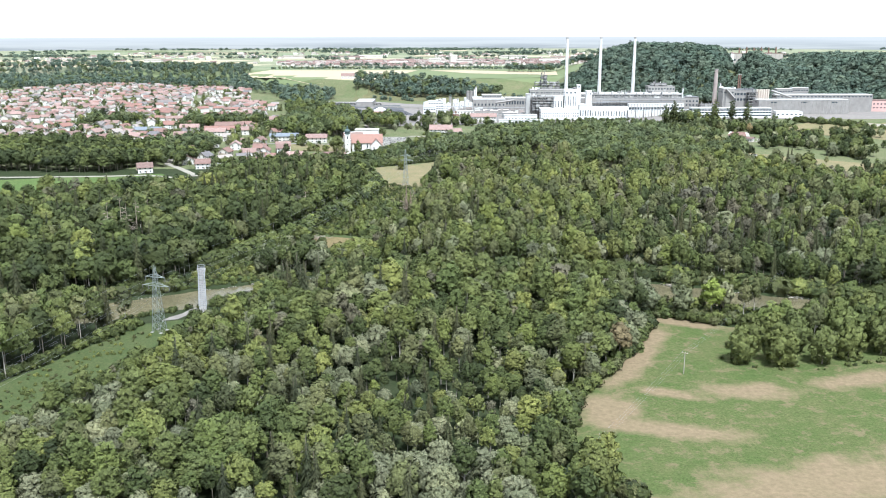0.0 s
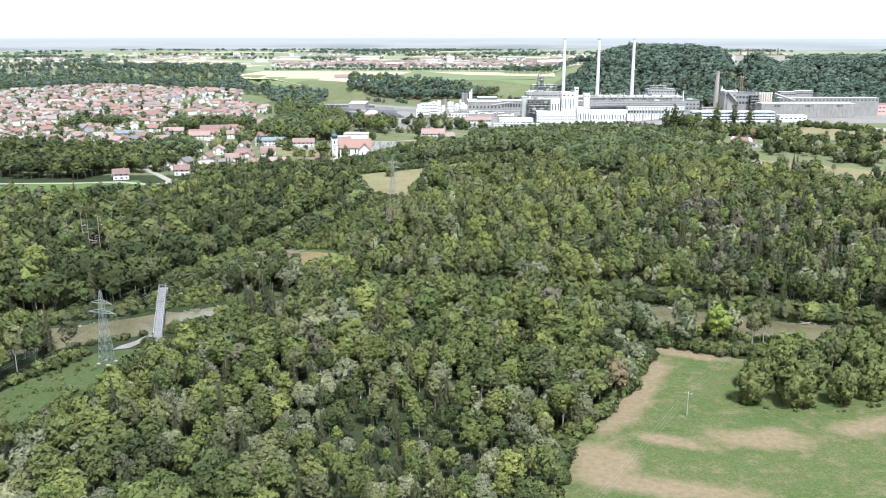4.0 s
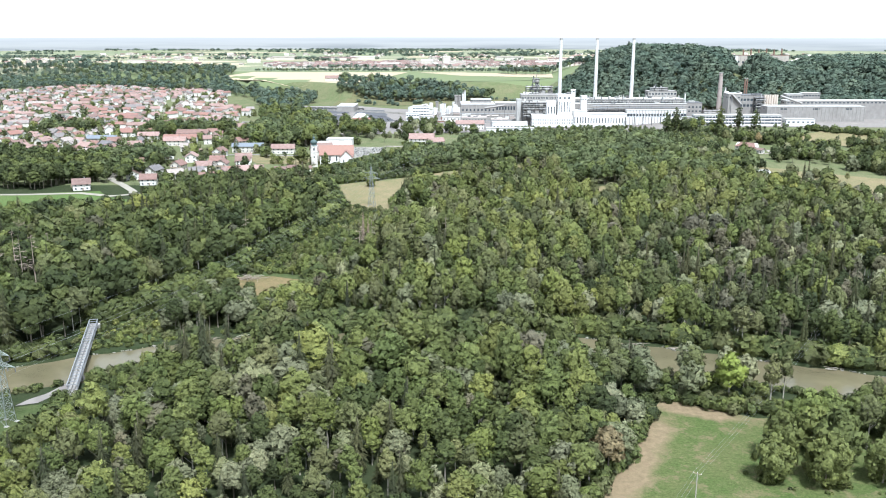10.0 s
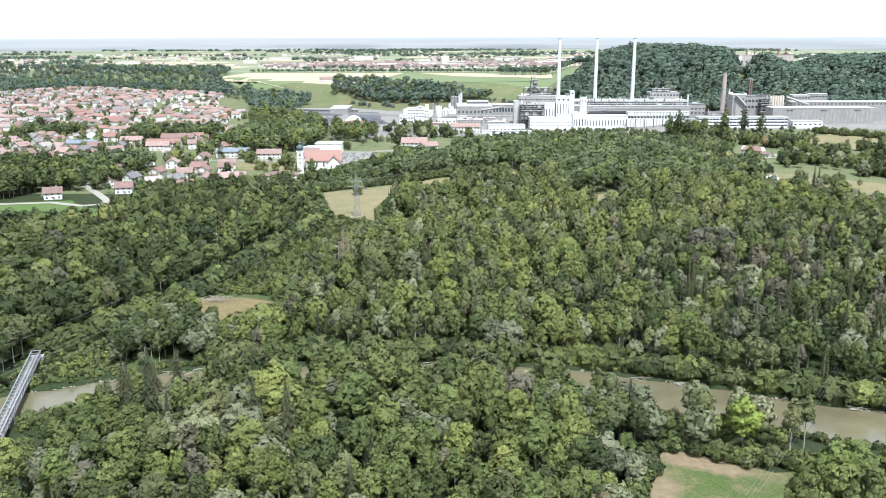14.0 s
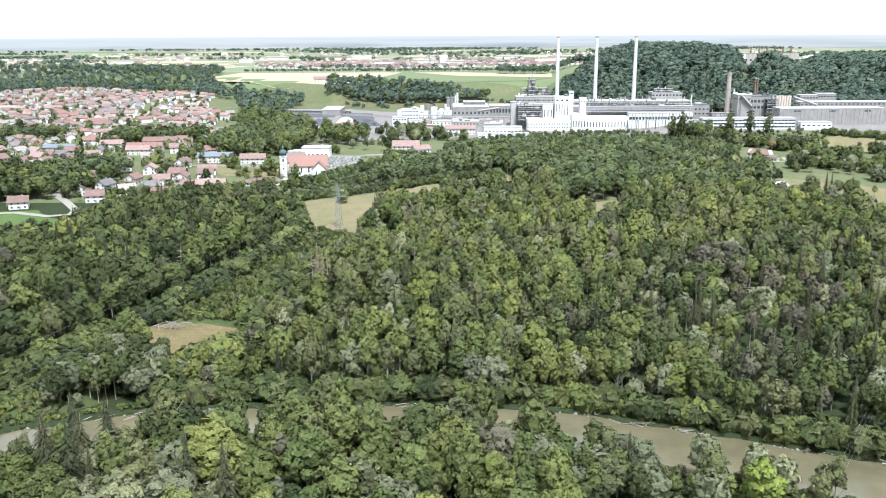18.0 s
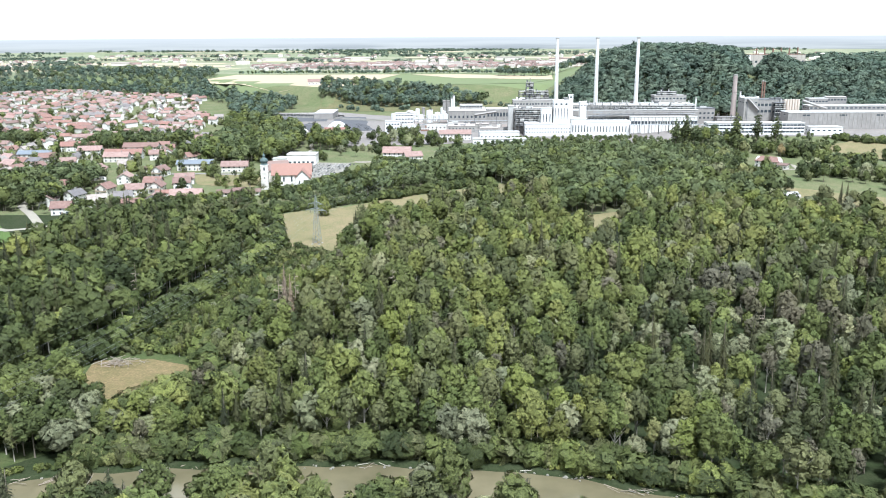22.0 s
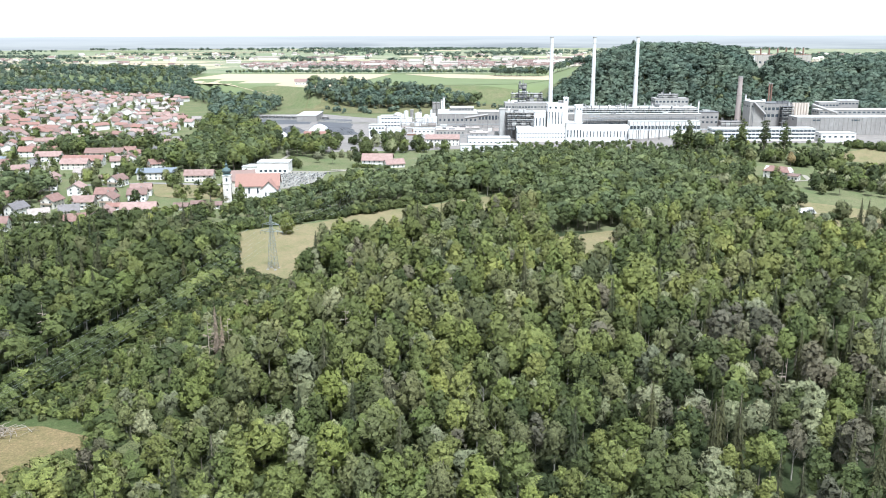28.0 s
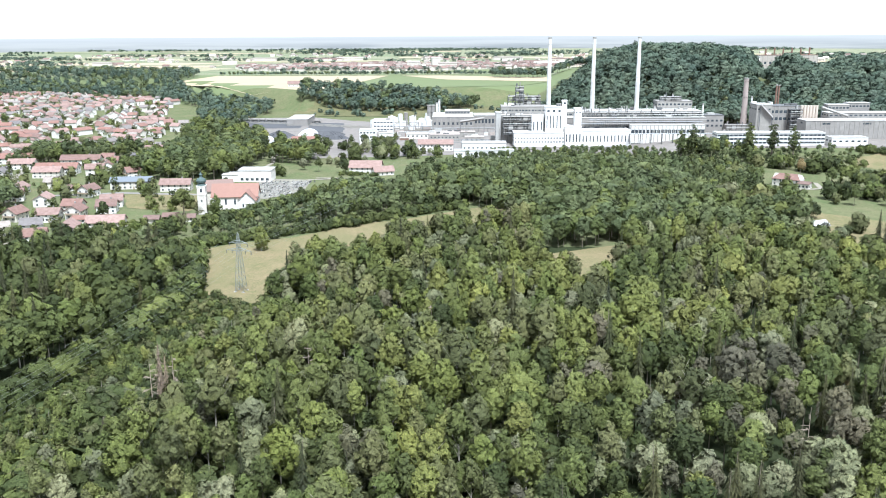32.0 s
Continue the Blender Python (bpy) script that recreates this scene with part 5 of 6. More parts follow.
m_brick = plain("brown_roofing", (0.33, 0.27, 0.24), 0.9, small=0.3, large=0.05, dirt=(0.42, 0.38, 0.35))
W1 = "bright white works building with"
hall("white_works", W1 + " two rows of small windows", 133.6, 185, 1165, 22, 18.0, m_bright, m_bright, ((0.35, 1.5, 17, 0.4), (0.62, 1.5, 17, 0.4)), bays=0)
hall("white_works", W1 + " tall slit windows", 202.2, 252.5, 1165, 22, 20.0, m_bright, m_bright, ((0.5, 6.5, 14, 0.28),))
hall("white_works", W1 + " a stepped gable front", 185.2, 202, 1163, 24, 23.7, m_bright, m_bright, ((0.45, 8, 5, 0.35),))
hall("white_tower", W1 + " slit windows, tower", 151.9, 163.4, 1169, 12, 35.3, m_bright, m_bright, ((0.66, 9, 3, 0.3),), category="tower")
hall("white_tower", W1 + " slit windows, tall tower", 165.5, 182.5, 1169, 14, 43.8, m_bright, m_bright, ((0.62, 13, 5, 0.25), (0.9, 2, 3, 0.4)), category="tower", units=2)
hall("white_turret", "small white stair turret", 182.8, 187.6, 1172, 8, 49.7, m_bright, m_bright, ((0.95, 1.5, 1, 0.5),), category="tower")
hall("white_tower", "plain white tower of the works", 195.6, 202.5, 1171, 10, 41.8, m_bright, m_bright, ((0.9, 1.5, 2, 0.4),), category="tower")
hall("grey_hall", "long grey hall with open decks and pale roof", 123, 166, 1196, 9, 33.0, m_panel, m_light, ((0.55, 2.2, 12, 0.8), (0.85, 1.5, 12, 0.7)), bays=9, units=3)
hall("grey_hall", "grey upper hall with rows of windows", 123, 172, 1207, 25, 40.8, m_concrete, m_panel, ((0.9, 1.6, 14, 0.7),), bays=9, units=4)
hall("furnace_hall", "long grey furnace hall with a glazed strip", 168, 335, 1191, 14, 30.5, m_panel, m_light, ((0.62, 2.4, 46, 0.75), (0.35, 2.0, 46, 0.75)), bays=24, units=6)
hall("furnace_hall", "long grey furnace hall with pale roof", 174, 335, 1206, 30, 35.5, m_concrete, m_light, ((0.92, 1.6, 40, 0.8),), units=9)
hall("low_hall", "low white hall with dark bays", 255, 331, 1178, 11.5, 23.8, m_bright, m_light, ((0.62, 4.0, 20, 0.85),), bays=20)
hall("works_office", "white office block with ribbon windows", 322, 424, 1106, 16, 24.0, m_bright, m_light, ((0.25, 1.8, 26, 0.9), (0.55, 1.8, 26, 0.9), (0.83, 1.8, 26, 0.9)), category="office")
hall("white_shed", "low white shed with flat roof", 428, 462, 1100, 14, 20.0, m_bright, m_light, ((0.6, 1.5, 6, 0.5),), category="shed")
hall("boiler_house", "grey boiler house with roof stacks", 295, 333, 1237.5, 20, 43.5, m_concrete, m_panel, ((0.9, 2, 9, 0.6),), units=7)
hall("boiler_house", "dark grey annexe of the boiler house", 338, 362, 1217, 20, 30.0, m_panel, m_dark, ((0.7, 2, 5, 0.5), (0.4, 2, 5, 0.5)), units=2)
hall("crusher_house", "pale concrete crusher house", 389, 405, 1196, 22, 43.0, m_concrete, m_light, ((0.85, 1.5, 3, 0.4),), units=1)
hall("crusher_house", "grey process house with steel decks", 405.5, 437, 1202, 24, 41.0, m_panel, m_dark, ((0.8, 3.0, 7, 0.7), (0.55, 3, 7, 0.7)), bays=8, units=5)
hall("store_hall", "long grey store hall with pale roof", 424, 545, 1152, 24, 30.5, m_panel, m_light, ((0.85, 1.6, 3, 0.2),), bays=26)
hall("store_hall", "upper grey hall with long pale roof", 458, 590, 1181, 18, 35.5, m_panel, m_light, ((0.9, 1.5, 26, 0.6),))
hall("store_hall", "raised grey rooflight hall", 466, 488, 1202, 12, 42.0, m_panel, m_light, ((0.9, 1.6, 6, 0.7),))
hall("store_hall", "raised grey rooflight hall with pale top", 491, 514, 1212, 12, 43.0, m_panel, m_light, ((0.9, 1.6, 6, 0.7),))
hall("red_office", "pink-rendered works building with red roof", 560, 640, 1190, 18, 27.0, plain("pink_render", (0.55, 0.36, 0.32), 0.9), m_red, ((0.7, 1.6, 16, 0.5), (0.35, 1.6, 16, 0.5)), category="office")
hall("link_hall", "pale link between halls", 116.5, 122.5, 1199, 14, 35.4, m_light, m_light)
hall("low_store", "long low white store", 80, 122, 1108, 16, 15.0, m_bright, m_light, ((0.6, 1.4, 10, 0.4),), category="shed")
hall("low_store", "low white store with pale roof", 72, 128, 1088, 12, 10.5, m_bright, m_light, ((0.55, 1.3, 12, 0.4),), category="shed")

hall("west_hall", "grey hall with broad pale roof", 47, 96, 1322, 60, 19.0, m_panel, m_light, ((0.5, 3.0, 9, 0.4),), bays=10)
hall("west_hall", "grey hall with long windows and pale roof", 97, 134, 1326, 30, 20.5, m_panel, m_light, ((0.6, 5.0, 9, 0.6),), bays=10)
hall("west_hall", "grey hall with pale monitor roof", 62, 92, 1352, 24, 23.5, m_panel, m_light, ((0.93, 1.2, 8, 0.8),))
hall("coal_shed", "long low shed with a pale roof among coal heaps", -138, -112, 1372, 60, 12.0, m_panel, m_light, (), category="shed")
hall("laboratory", "white cubic laboratory building", -22, 1, 1298, 14, 18.5, m_bright, m_light, ((0.5, 1.5, 6, 0.7), (0.8, 1.5, 6, 0.7), (0.22, 1.5, 6, 0.7)), category="office", units=2)
hall("laboratory", "white cubic building with flat roof", -27, -10, 1190, 12, 19.0, m_bright, m_light, ((0.5, 1.5, 5, 0.6), (0.8, 1.5, 5, 0.6)), category="office")
hall("laboratory", "low white annexe with flat roof", -8, 7, 1205, 10, 13.5, m_bright, m_light, ((0.6, 1.5, 4, 0.6),), category="office")
big_house("gatehouse", "long cream building with light red roof", "office", 54, 1142, 0, 14, 34, 7.0, 3.6, m_white, m_salmon, 9, (1.8, 5.0))
hall("yard_block", "flat brown-roofed block in the works yard", 46, 78, 1212, 20, 11, m_concrete, m_brick, ((0.6, 1.5, 8, 0.4),), category="shed", units=3)
hall("yard_block", "small brown-roofed block in the works yard", 84, 104, 1196, 12, 10, m_concrete, m_brick, ((0.6, 1.5, 4, 0.4),), category="shed", units=2)
hall("yard_block", "low pale store with flat roof", 20, 44, 1232, 12, 9.5, m_white, m_light, ((0.6, 1.5, 5, 0.4),), category="shed")
hall("yard_block", "long low brown roof in the works yard", 50, 96, 1250, 10, 9.5, m_concrete, m_brick, (), category="shed", units=4)


def steel_plant(name, label, x0, x1, y0, depth, z0, levels, gap, seed, clad=0.3):
    """An open steel frame with decks, vessels, pipes and some cladding."""
    rng = random.Random(seed)
    root = tagged(new(name), label, "plant")
    root.location = ((x0 + x1) / 2, y0 + depth / 2, z0)
    w, d = (x1 - x0) / 2, depth / 2
    nx = max(2, int(2 * w / 5))
    for i in range(nx + 1):
        for y in (-d, d):
            x = -w + 2 * w * i / nx
            o = part("post", boxes((-0.25, -0.25, -8, 0.25, 0.25, levels * gap)), m_dark, root)
            o.location = (x, y, 0)
            if i < nx and rng.random() < 0.6:
                k = rng.randrange(levels)
                part("brace", rod(bmesh.new(), (x, y, k * gap), (x + 2 * w / nx, y, (k + 1) * gap), 0.15, None, 4), m_dark, root)
    for k in range(levels + 1):
        part("deck", boxes((-w - 0.4, -d - 0.4, k * gap - 0.25, w + 0.4, d + 0.4, k * gap)), rng.choice([m_panel, m_dark, m_concrete]), root)
        part("railing", boxes((-w - 0.4, -d - 0.4, k * gap + 0.9, w + 0.4, -d - 0.3, k * gap + 1.05)), m_steel, root)
        if k < levels:
            for i in range(nx):
                u = -w + 2 * w * (i + 0.5) / nx
                t = rng.random()
                if t < clad:
                    part("cladding", boxes((u - w / nx, -d + 0.3, k * gap, u + w / nx, d - 0.3, (k + 1) * gap - 0.3)), rng.choice([m_panel, m_concrete, m_light]), root)
                elif t < 0.8:
                    r = rng.uniform(0.7, min(1.9, depth / 2.6))
                    part("vessel", rod(bmesh.new(), (u, rng.uniform(-0.3, 0.3) * d, k * gap), (u, 0, k * gap + gap * rng.uniform(0.6, 1.2)), r, None, 12), rng.choice([m_panel, m_light, m_steel, m_concrete]), root)
            part("pipe", rod(bmesh.new(), (-w, -d - 0.8, k * gap + 2), (w, -d - 0.8, k * gap + 2), 0.3, None, 6), m_light, root)
    for i in range(nx):
        a, hh = -w + 2 * w * rng.random(), rng.uniform(1.5, 5)
        part("vent", rod(bmesh.new(), (a, 0, levels * gap), (a, 0, levels * gap + hh), rng.uniform(0.25, 0.8), None, 8), rng.choice([m_light, m_panel, m_dark]), root)
    return root


steel_plant("process_plant", "weathered open steel process plant with decks and vessels", 132, 167, 1234, 14, 40.8, 2, 4.5, 1)
steel_plant("process_tower", "tall open steel tower with decks and vessels", 139, 147, 1221, 8, 41.0, 4, 5.0, 2, 0.4)
steel_plant("pipe_deck", "grey steel decks with pipes before the hall", 124, 165, 1189, 6, 14.0, 4, 4.6, 3, 0.25)
steel_plant("pipe_deck", "long open steel deck with pipes along the furnace hall", 203, 333, 1198, 6, 31.0, 1, 4.0, 4, 0.3)
steel_plant("roof_plant", "small steel plant with ducts on the boiler house", 300, 322, 1243, 8, 44.0, 1, 4.0, 5, 0.4)
steel_plant("crusher_deck", "rusty steel decks with vessels beside the crusher house", 424, 436, 1194, 7, 12.0, 6, 4.4, 6, 0.3)
steel_plant("loading_deck", "grey steel loading deck with ducts", 362, 388, 1206, 10, 12.0, 2, 4.5, 7, 0.5)


def chimney(x, y, z1, r0, r1, mat, name, label, band=None):
    base = float(land(x, y))
    root = tagged(new(name), label, "chimney")
    root.location = (x, y, base)
    part("shaft", rod(bmesh.new(), (0, 0, -2), (0, 0, z1 - base), r0, r1, 20), mat, root)
    part("rim", rod(bmesh.new(), (0, 0, z1 - base - 1.0), (0, 0, z1 - base + 0.3), r1 + 0.25, r1 + 0.25, 20), m_concrete, root)
    if band:
        part("lower_shaft", rod(bmesh.new(), (0, 0, -1.5), (0, 0, band - base), r0 + 0.12, r0 + (r1 - r0) * (band - base) / (z1 - base) + 0.12, 20), m_pale, root, "grey concrete lower shaft")
    for k in range(2 if r0 > 2 else 0):
        zz = (z1 - base) * (0.62 + 0.32 * k)
        part("gallery", rod(bmesh.new(), (0, 0, zz), (0, 0, zz + 0.3), r0 + (r1 - r0) * zz / (z1 - base) + 0.4, None, 20), mat, root)


chimney(173.4, 1215, 112, 2.6, 1.75, m_bright, "works_chimney", "tall white concrete chimney of the works", 62)
chimney(220, 1215, 112, 2.6, 1.75, m_bright, "works_chimney", "tall white chimney with grey lower shaft", 66)
chimney(267.3, 1215, 112, 2.6, 1.75, m_bright, "works_chimney", "tall white chimney rising behind the furnace hall", 66)
chimney(398, 1261, 67.0, 3.6, 2.4, plain("old_brick", (0.36, 0.3, 0.27), 0.95, small=0.8), "brick_chimney", "old grey-brown tapered brick chimney")
chimney(402.5, 1252, 47.5, 0.9, 0.9, m_bright, "steel_stack", "thin white steel stack")
chimney(420.5, 1230, 61.5, 0.9, 0.9, m_rust, "steel_stack", "thin rust-red steel stack")
chimney(423.5, 1231, 61.0, 0.9, 0.9, m_rust, "steel_stack", "thin rust-red steel stack beside its twin")
chimney(334, 1200, 44.0, 0.8, 0.8, m_bright, "steel_stack", "thin white steel stack on the hall's end")
for x, y, z, r in ((51, 1390, 31, 1.3), (54, 1396, 34, 1.4), (46, 1400, 27, 2.6), (41, 1400, 27, 2.6), (12, 1380, 19, 2.2), (24, 1370, 17, 1.3)):
    chimney(x, y, z, r, r, m_bright if r < 2 else m_panel, "column", "tall pale process column")
for i in range(6):
    x, y = 437 + i * 3.1, 1198.5
    c = tagged(new("silo"), "cream concrete silo with conical foot", "silo", "silo row")
    c.location = (x, y, float(land(x, y)))
    part("shell", rod(bmesh.new(), (0, 0, 6), (0, 0, 42 - c.location.z), 1.45, None, 16), plain("cream_paint", (0.58, 0.5, 0.42), 0.8), c)
    part("leg_frame", boxes((-1.3, -1.3, -1.5, -1.0, -1.0, 6), (1.0, -1.3, -1.5, 1.3, -1.0, 6), (-1.3, 1.0, -1.5, -1.0, 1.3, 6), (1.0, 1.0, -1.5, 1.3, 1.3, 6)), m_dark, c)
rng = random.Random(4)
for i in range(46):
    x, y = rng.uniform(-28, 46), rng.uniform(1318, 1430)
    base, r, h = float(land(x, y)), rng.uniform(1.2, 4.2), rng.uniform(3, 11)
    c = tagged(new("storage_tank"), "white cylindrical storage tank", "tank", "tank farm")
    c.location = (x, y, base)
    part("shell", rod(bmesh.new(), (0, 0, -1), (0, 0, h), r, None, 18), m_bright, c)
    part("roof", rod(bmesh.new(), (0, 0, h), (0, 0, h + r * 0.25), r * 1.02, 0.2, 18), m_light, c)
for i in range(7):
    z, y = 24.6 + (i % 3) * 2.0, 1189.0 - (i // 3) * 0.9
    p = tagged(new("pipe_run"), "long pale pipe along the furnace hall", "pipe", "pipe rack")
    p.location = (205 + i * 4, y, z)
    part("pipe", rod(bmesh.new(), (0, 0, 0), (110, 0, 0), 0.45), rng.choice([m_steel, m_bright, m_panel]), p)
    for k in range(8):
        part("support", boxes((5 + k * 14, -0.3, -z + 5, 5.4 + k * 14, 0.3, -0.45)), m_dark, p)
for x0, z0, x1, z1, y in ((405, 30, 392, 43, 1194), (448, 42, 475, 33, 1176), (108, 20, 80, 16, 1300)):
    p = tagged(new("conveyor_bridge"), "sloping grey conveyor bridge", "conveyor")
    p.location = (x0, y, z0)
    part("gallery", rod(bmesh.new(), (0, 0, 0), (x1 - x0, 0, z1 - z0), 1.5, None, 4), m_panel, p)
    zb = float(land(x1, y))
    part("trestle", boxes((x1 - x0 - 0.3, -0.3, zb - z0 - 1, x1 - x0 + 0.3, 0.3, z1 - z0), (-0.3, -0.3, zb - z0 - 1, 0.3, 0.3, 0)), m_dark, p)
for i in range(9):
    x, y = 76 + (i % 5) * 9, 1128 + (i // 5) * 18
    p = tagged(new("steel_gantry"), "thin steel gantry of the switchyard", "gantry", "switchyard")
    p.location = (x, y, float(land(x, y)))
    part("post", boxes((-4, -0.2, -1, -3.6, 0.2, 10)), m_steel, p)
    part("post", boxes((3.6, -0.2, -1, 4, 0.2, 10)), m_steel, p)
    part("beam", boxes((-4.4, -0.25, 9.4, 4.4, 0.25, 10)), m_steel, p)

# coal store, dome, railway
for x, y, rx, ry, h in ((-160, 1270, 22, 30, 7), (-125, 1260, 18, 26, 6), (-75, 1275, 26, 22, 5), (-60, 1240, 18, 14, 5)):
    bm = bmesh.new()
    bmesh.ops.create_cone(bm, cap_ends=True, segments=28, radius1=1, radius2=0.35, depth=1, matrix=Matrix.Translation((0, 0, 0.5)))
    bmesh.ops.subdivide_edges(bm, edges=bm.edges, cuts=2)
    for v in bm.verts:
        k = noise.noise((v.co.x * 3 + x, v.co.y * 3, v.co.z))
        v.co = Vector((v.co.x * rx * (1 + 0.12 * k), v.co.y * ry * (1 + 0.12 * k), v.co.z * h * (1 + 0.3 * k) - 0.6))
    o = tagged(part("coal_mound", bm, m_coal), "flat-topped dark grey coal heap", "coal heap", "coal store")
    o.location = (x, y, float(land(x, y)))
for x, y, w, d, h, lab in ((-92, 1256, 22, 18, 9, "white vaulted storage tent"), (-128, 1205, 16, 12, 7, "pale blue-white vaulted tent")):
    bm = bmesh.new()
    A = []
    for e in (-d / 2, d / 2):
        A.append([bm.verts.new((w / 2 * math.cos(t), e, h * math.sin(t) - 0.5)) for t in [math.pi * i / 14 for i in range(15)]])
    for i in range(14):
        bm.faces.new((A[0][i], A[0][i + 1], A[1][i + 1], A[1][i]))
    bm.faces.new(A[0])
    bm.faces.new(A[1][::-1])
    o = tagged(part("storage_tent", bm, m_bright), lab, "tent")
    o.location = (x, y, float(land(x, y)))
for k in range(3):
    strip("railway_track", [(-260, 1440 - k * 9), (-150, 1415 - k * 9), (-60, 1370 - k * 9), (60, 1310 - k * 9)], 4, m_stone, 0.4, "gravel railway bed with sidings", "railway")
wag = None
for i in range(15):
    u = i / 14
    x, y = -255 + 150 * u, 1439.0 - 34 * u
    m = Matrix.Translation((x, y, float(land(x, y)) + 0.4)) @ Matrix.Rotation(radians(-12.8), 4, "Z")
    if wag is None:
        wag = tagged(new("tank_wagon"), "grey railway tank wagon in a siding", "wagon", "goods train")
        part("tank", rod(bmesh.new(), (-4.4, 0, 2.7), (4.4, 0, 2.7), 1.35, None, 14), m_panel, wag)
        part("underframe", boxes((-5, -1.2, 0.9, 5, 1.2, 1.3)), m_dark, wag)
        for xx in (-3.5, 3.5):
            part("bogie", boxes((xx - 1.3, -1.1, 0, xx + 1.3, 1.1, 0.9)), m_dark, wag)
        wag.matrix_basis = m
    else:
        copy_thing(wag, m)

# works on the hill
m_beige = plain("beige_render", (0.46, 0.42, 0.37), 0.9, small=0.3, large=0.04, dirt=(0.3, 0.26, 0.23))
zc = float(land(655, 1912))
hill = hall("hill_works", "beige old works on the hill with a row of stacks", 633, 742, 1900, 24, 73.5, m_beige, m_rust, ((0.6, 4, 12, 0.4),), bays=14)
for i in range(6):
    chimney(648 + i * 16, 1906, 86.5 + (i % 2), 1.7, 1.4, m_rust, "vent_stack", "short dark stack of the hilltop works")
hall("hill_shed", "small pale gabled building on the hill", 598, 618, 1848, 10, 74, m_bright, m_light, category="shed")
strip("hill_track", [(480, 1420), (520, 1560), (584, 1750), (592, 1850)], 5, m_gravel, 1.2, "pale cable track up the wooded hill", "track")

for x, h, w in ((335, 35, 1.5), (356, 35, 1.6), (375, 32, 1.5), (285, 36, 1.3), (275, 32, 1.5)):
    tree_thing("column", int(x) % 4, x, 1056, float(land(x, 1056)), h / 30.0, w, x)

# small plant in the works yards
rng = random.Random(21)
for i in range(60):
    west = i < 34
    x, y = (rng.uniform(-20, 128), rng.uniform(1160, 1320)) if west else (rng.uniform(335, 470), rng.uniform(1126, 1150))
    z = float(land(x, y))
    a, b, h = rng.uniform(1.5, 5), rng.uniform(1.2, 3), rng.uniform(2, 4.5)
    c = tagged(new("yard_container"), rng.choice(["grey steel container in the works yard", "pale steel cabin in the works yard"]), "container", "yard containers")
    c.location = (x, y, z)
    part("box", boxes((-a, -b, -0.4, a, b, h)), rng.choice([m_panel, m_light, m_bright, m_rust, m_brick]), c)
    part("lid", boxes((-a - 0.1, -b - 0.1, h, a + 0.1, b + 0.1, h + 0.2)), rng.choice([m_light, m_panel]), c)
for x0, x1, y, z in ((-20, 46, 1312, 9), (46, 134, 1300, 8), (10, 60, 1270, 7), (-15, 30, 1340, 11), (335, 430, 1130, 20), (250, 335, 1160, 17)):
    p = tagged(new("pipe_bridge"), "raised pale pipe bridge across the works yard", "pipe", "pipe bridges")
    p.location = (x0, y, z)
    base = float(land((x0 + x1) / 2, y)) - z - 0.5
    for k in range(3):
        part("pipe", rod(bmesh.new(), (0, k * 0.9, 0.4), (x1 - x0, k * 0.9, 0.4), 0.35, None, 8), rng.choice([m_steel, m_bright, m_panel]), p)
    for k in range(int((x1 - x0) / 11) + 1):
        part("support", boxes((k * 11, -0.4, base, k * 11 + 0.4, 2.2, 0)), m_dark, p)
for i in range(16):
    x, y = rng.uniform(190, 330), rng.uniform(1208, 1232)
    p = tagged(new("roof_vent"), "pale round vent on the furnace hall roof", "vent", "roof vents")
    p.location = (x, y, 36.0)
    part("pipe", rod(bmesh.new(), (0, 0, -0.2), (0, 0, 4.1), rng.uniform(0.3, 0.8), None, 10), m_light, p)
    part("cap", rod(bmesh.new(), (0, 0, 4.0), (0, 0, 4.4), 1.0, 0.3, 10), m_panel, p)

# ---- power lines, bridge, banks ----
def lattice(root, base_w, top_w, h, n, r=0.075):
    """Four legs, and bracing in panels."""
    W = lambda k: (base_w + (top_w - base_w) * k) / 2
    S = ((-1, -1), (1, -1), (1, 1), (-1, 1))
    at = lambda j, k: (S[j % 4][0] * W(k), S[j % 4][1] * W(k), k * h)
    for j in range(4):
        part("leg", rod(bmesh.new(), at(j, 0), at(j, 1), r * 1.4, r, 4), m_lattice, root)
        for i in range(n):
            a, b = i / n, (i + 1) / n
            for p, q in ((at(j, a), at(j + 1, b)), (at(j + 1, a), at(j, b)), (at(j, b), at(j + 1, b))):
                part("brace", rod(bmesh.new(), p, q, r * 0.75, None, 4), m_lattice, root)


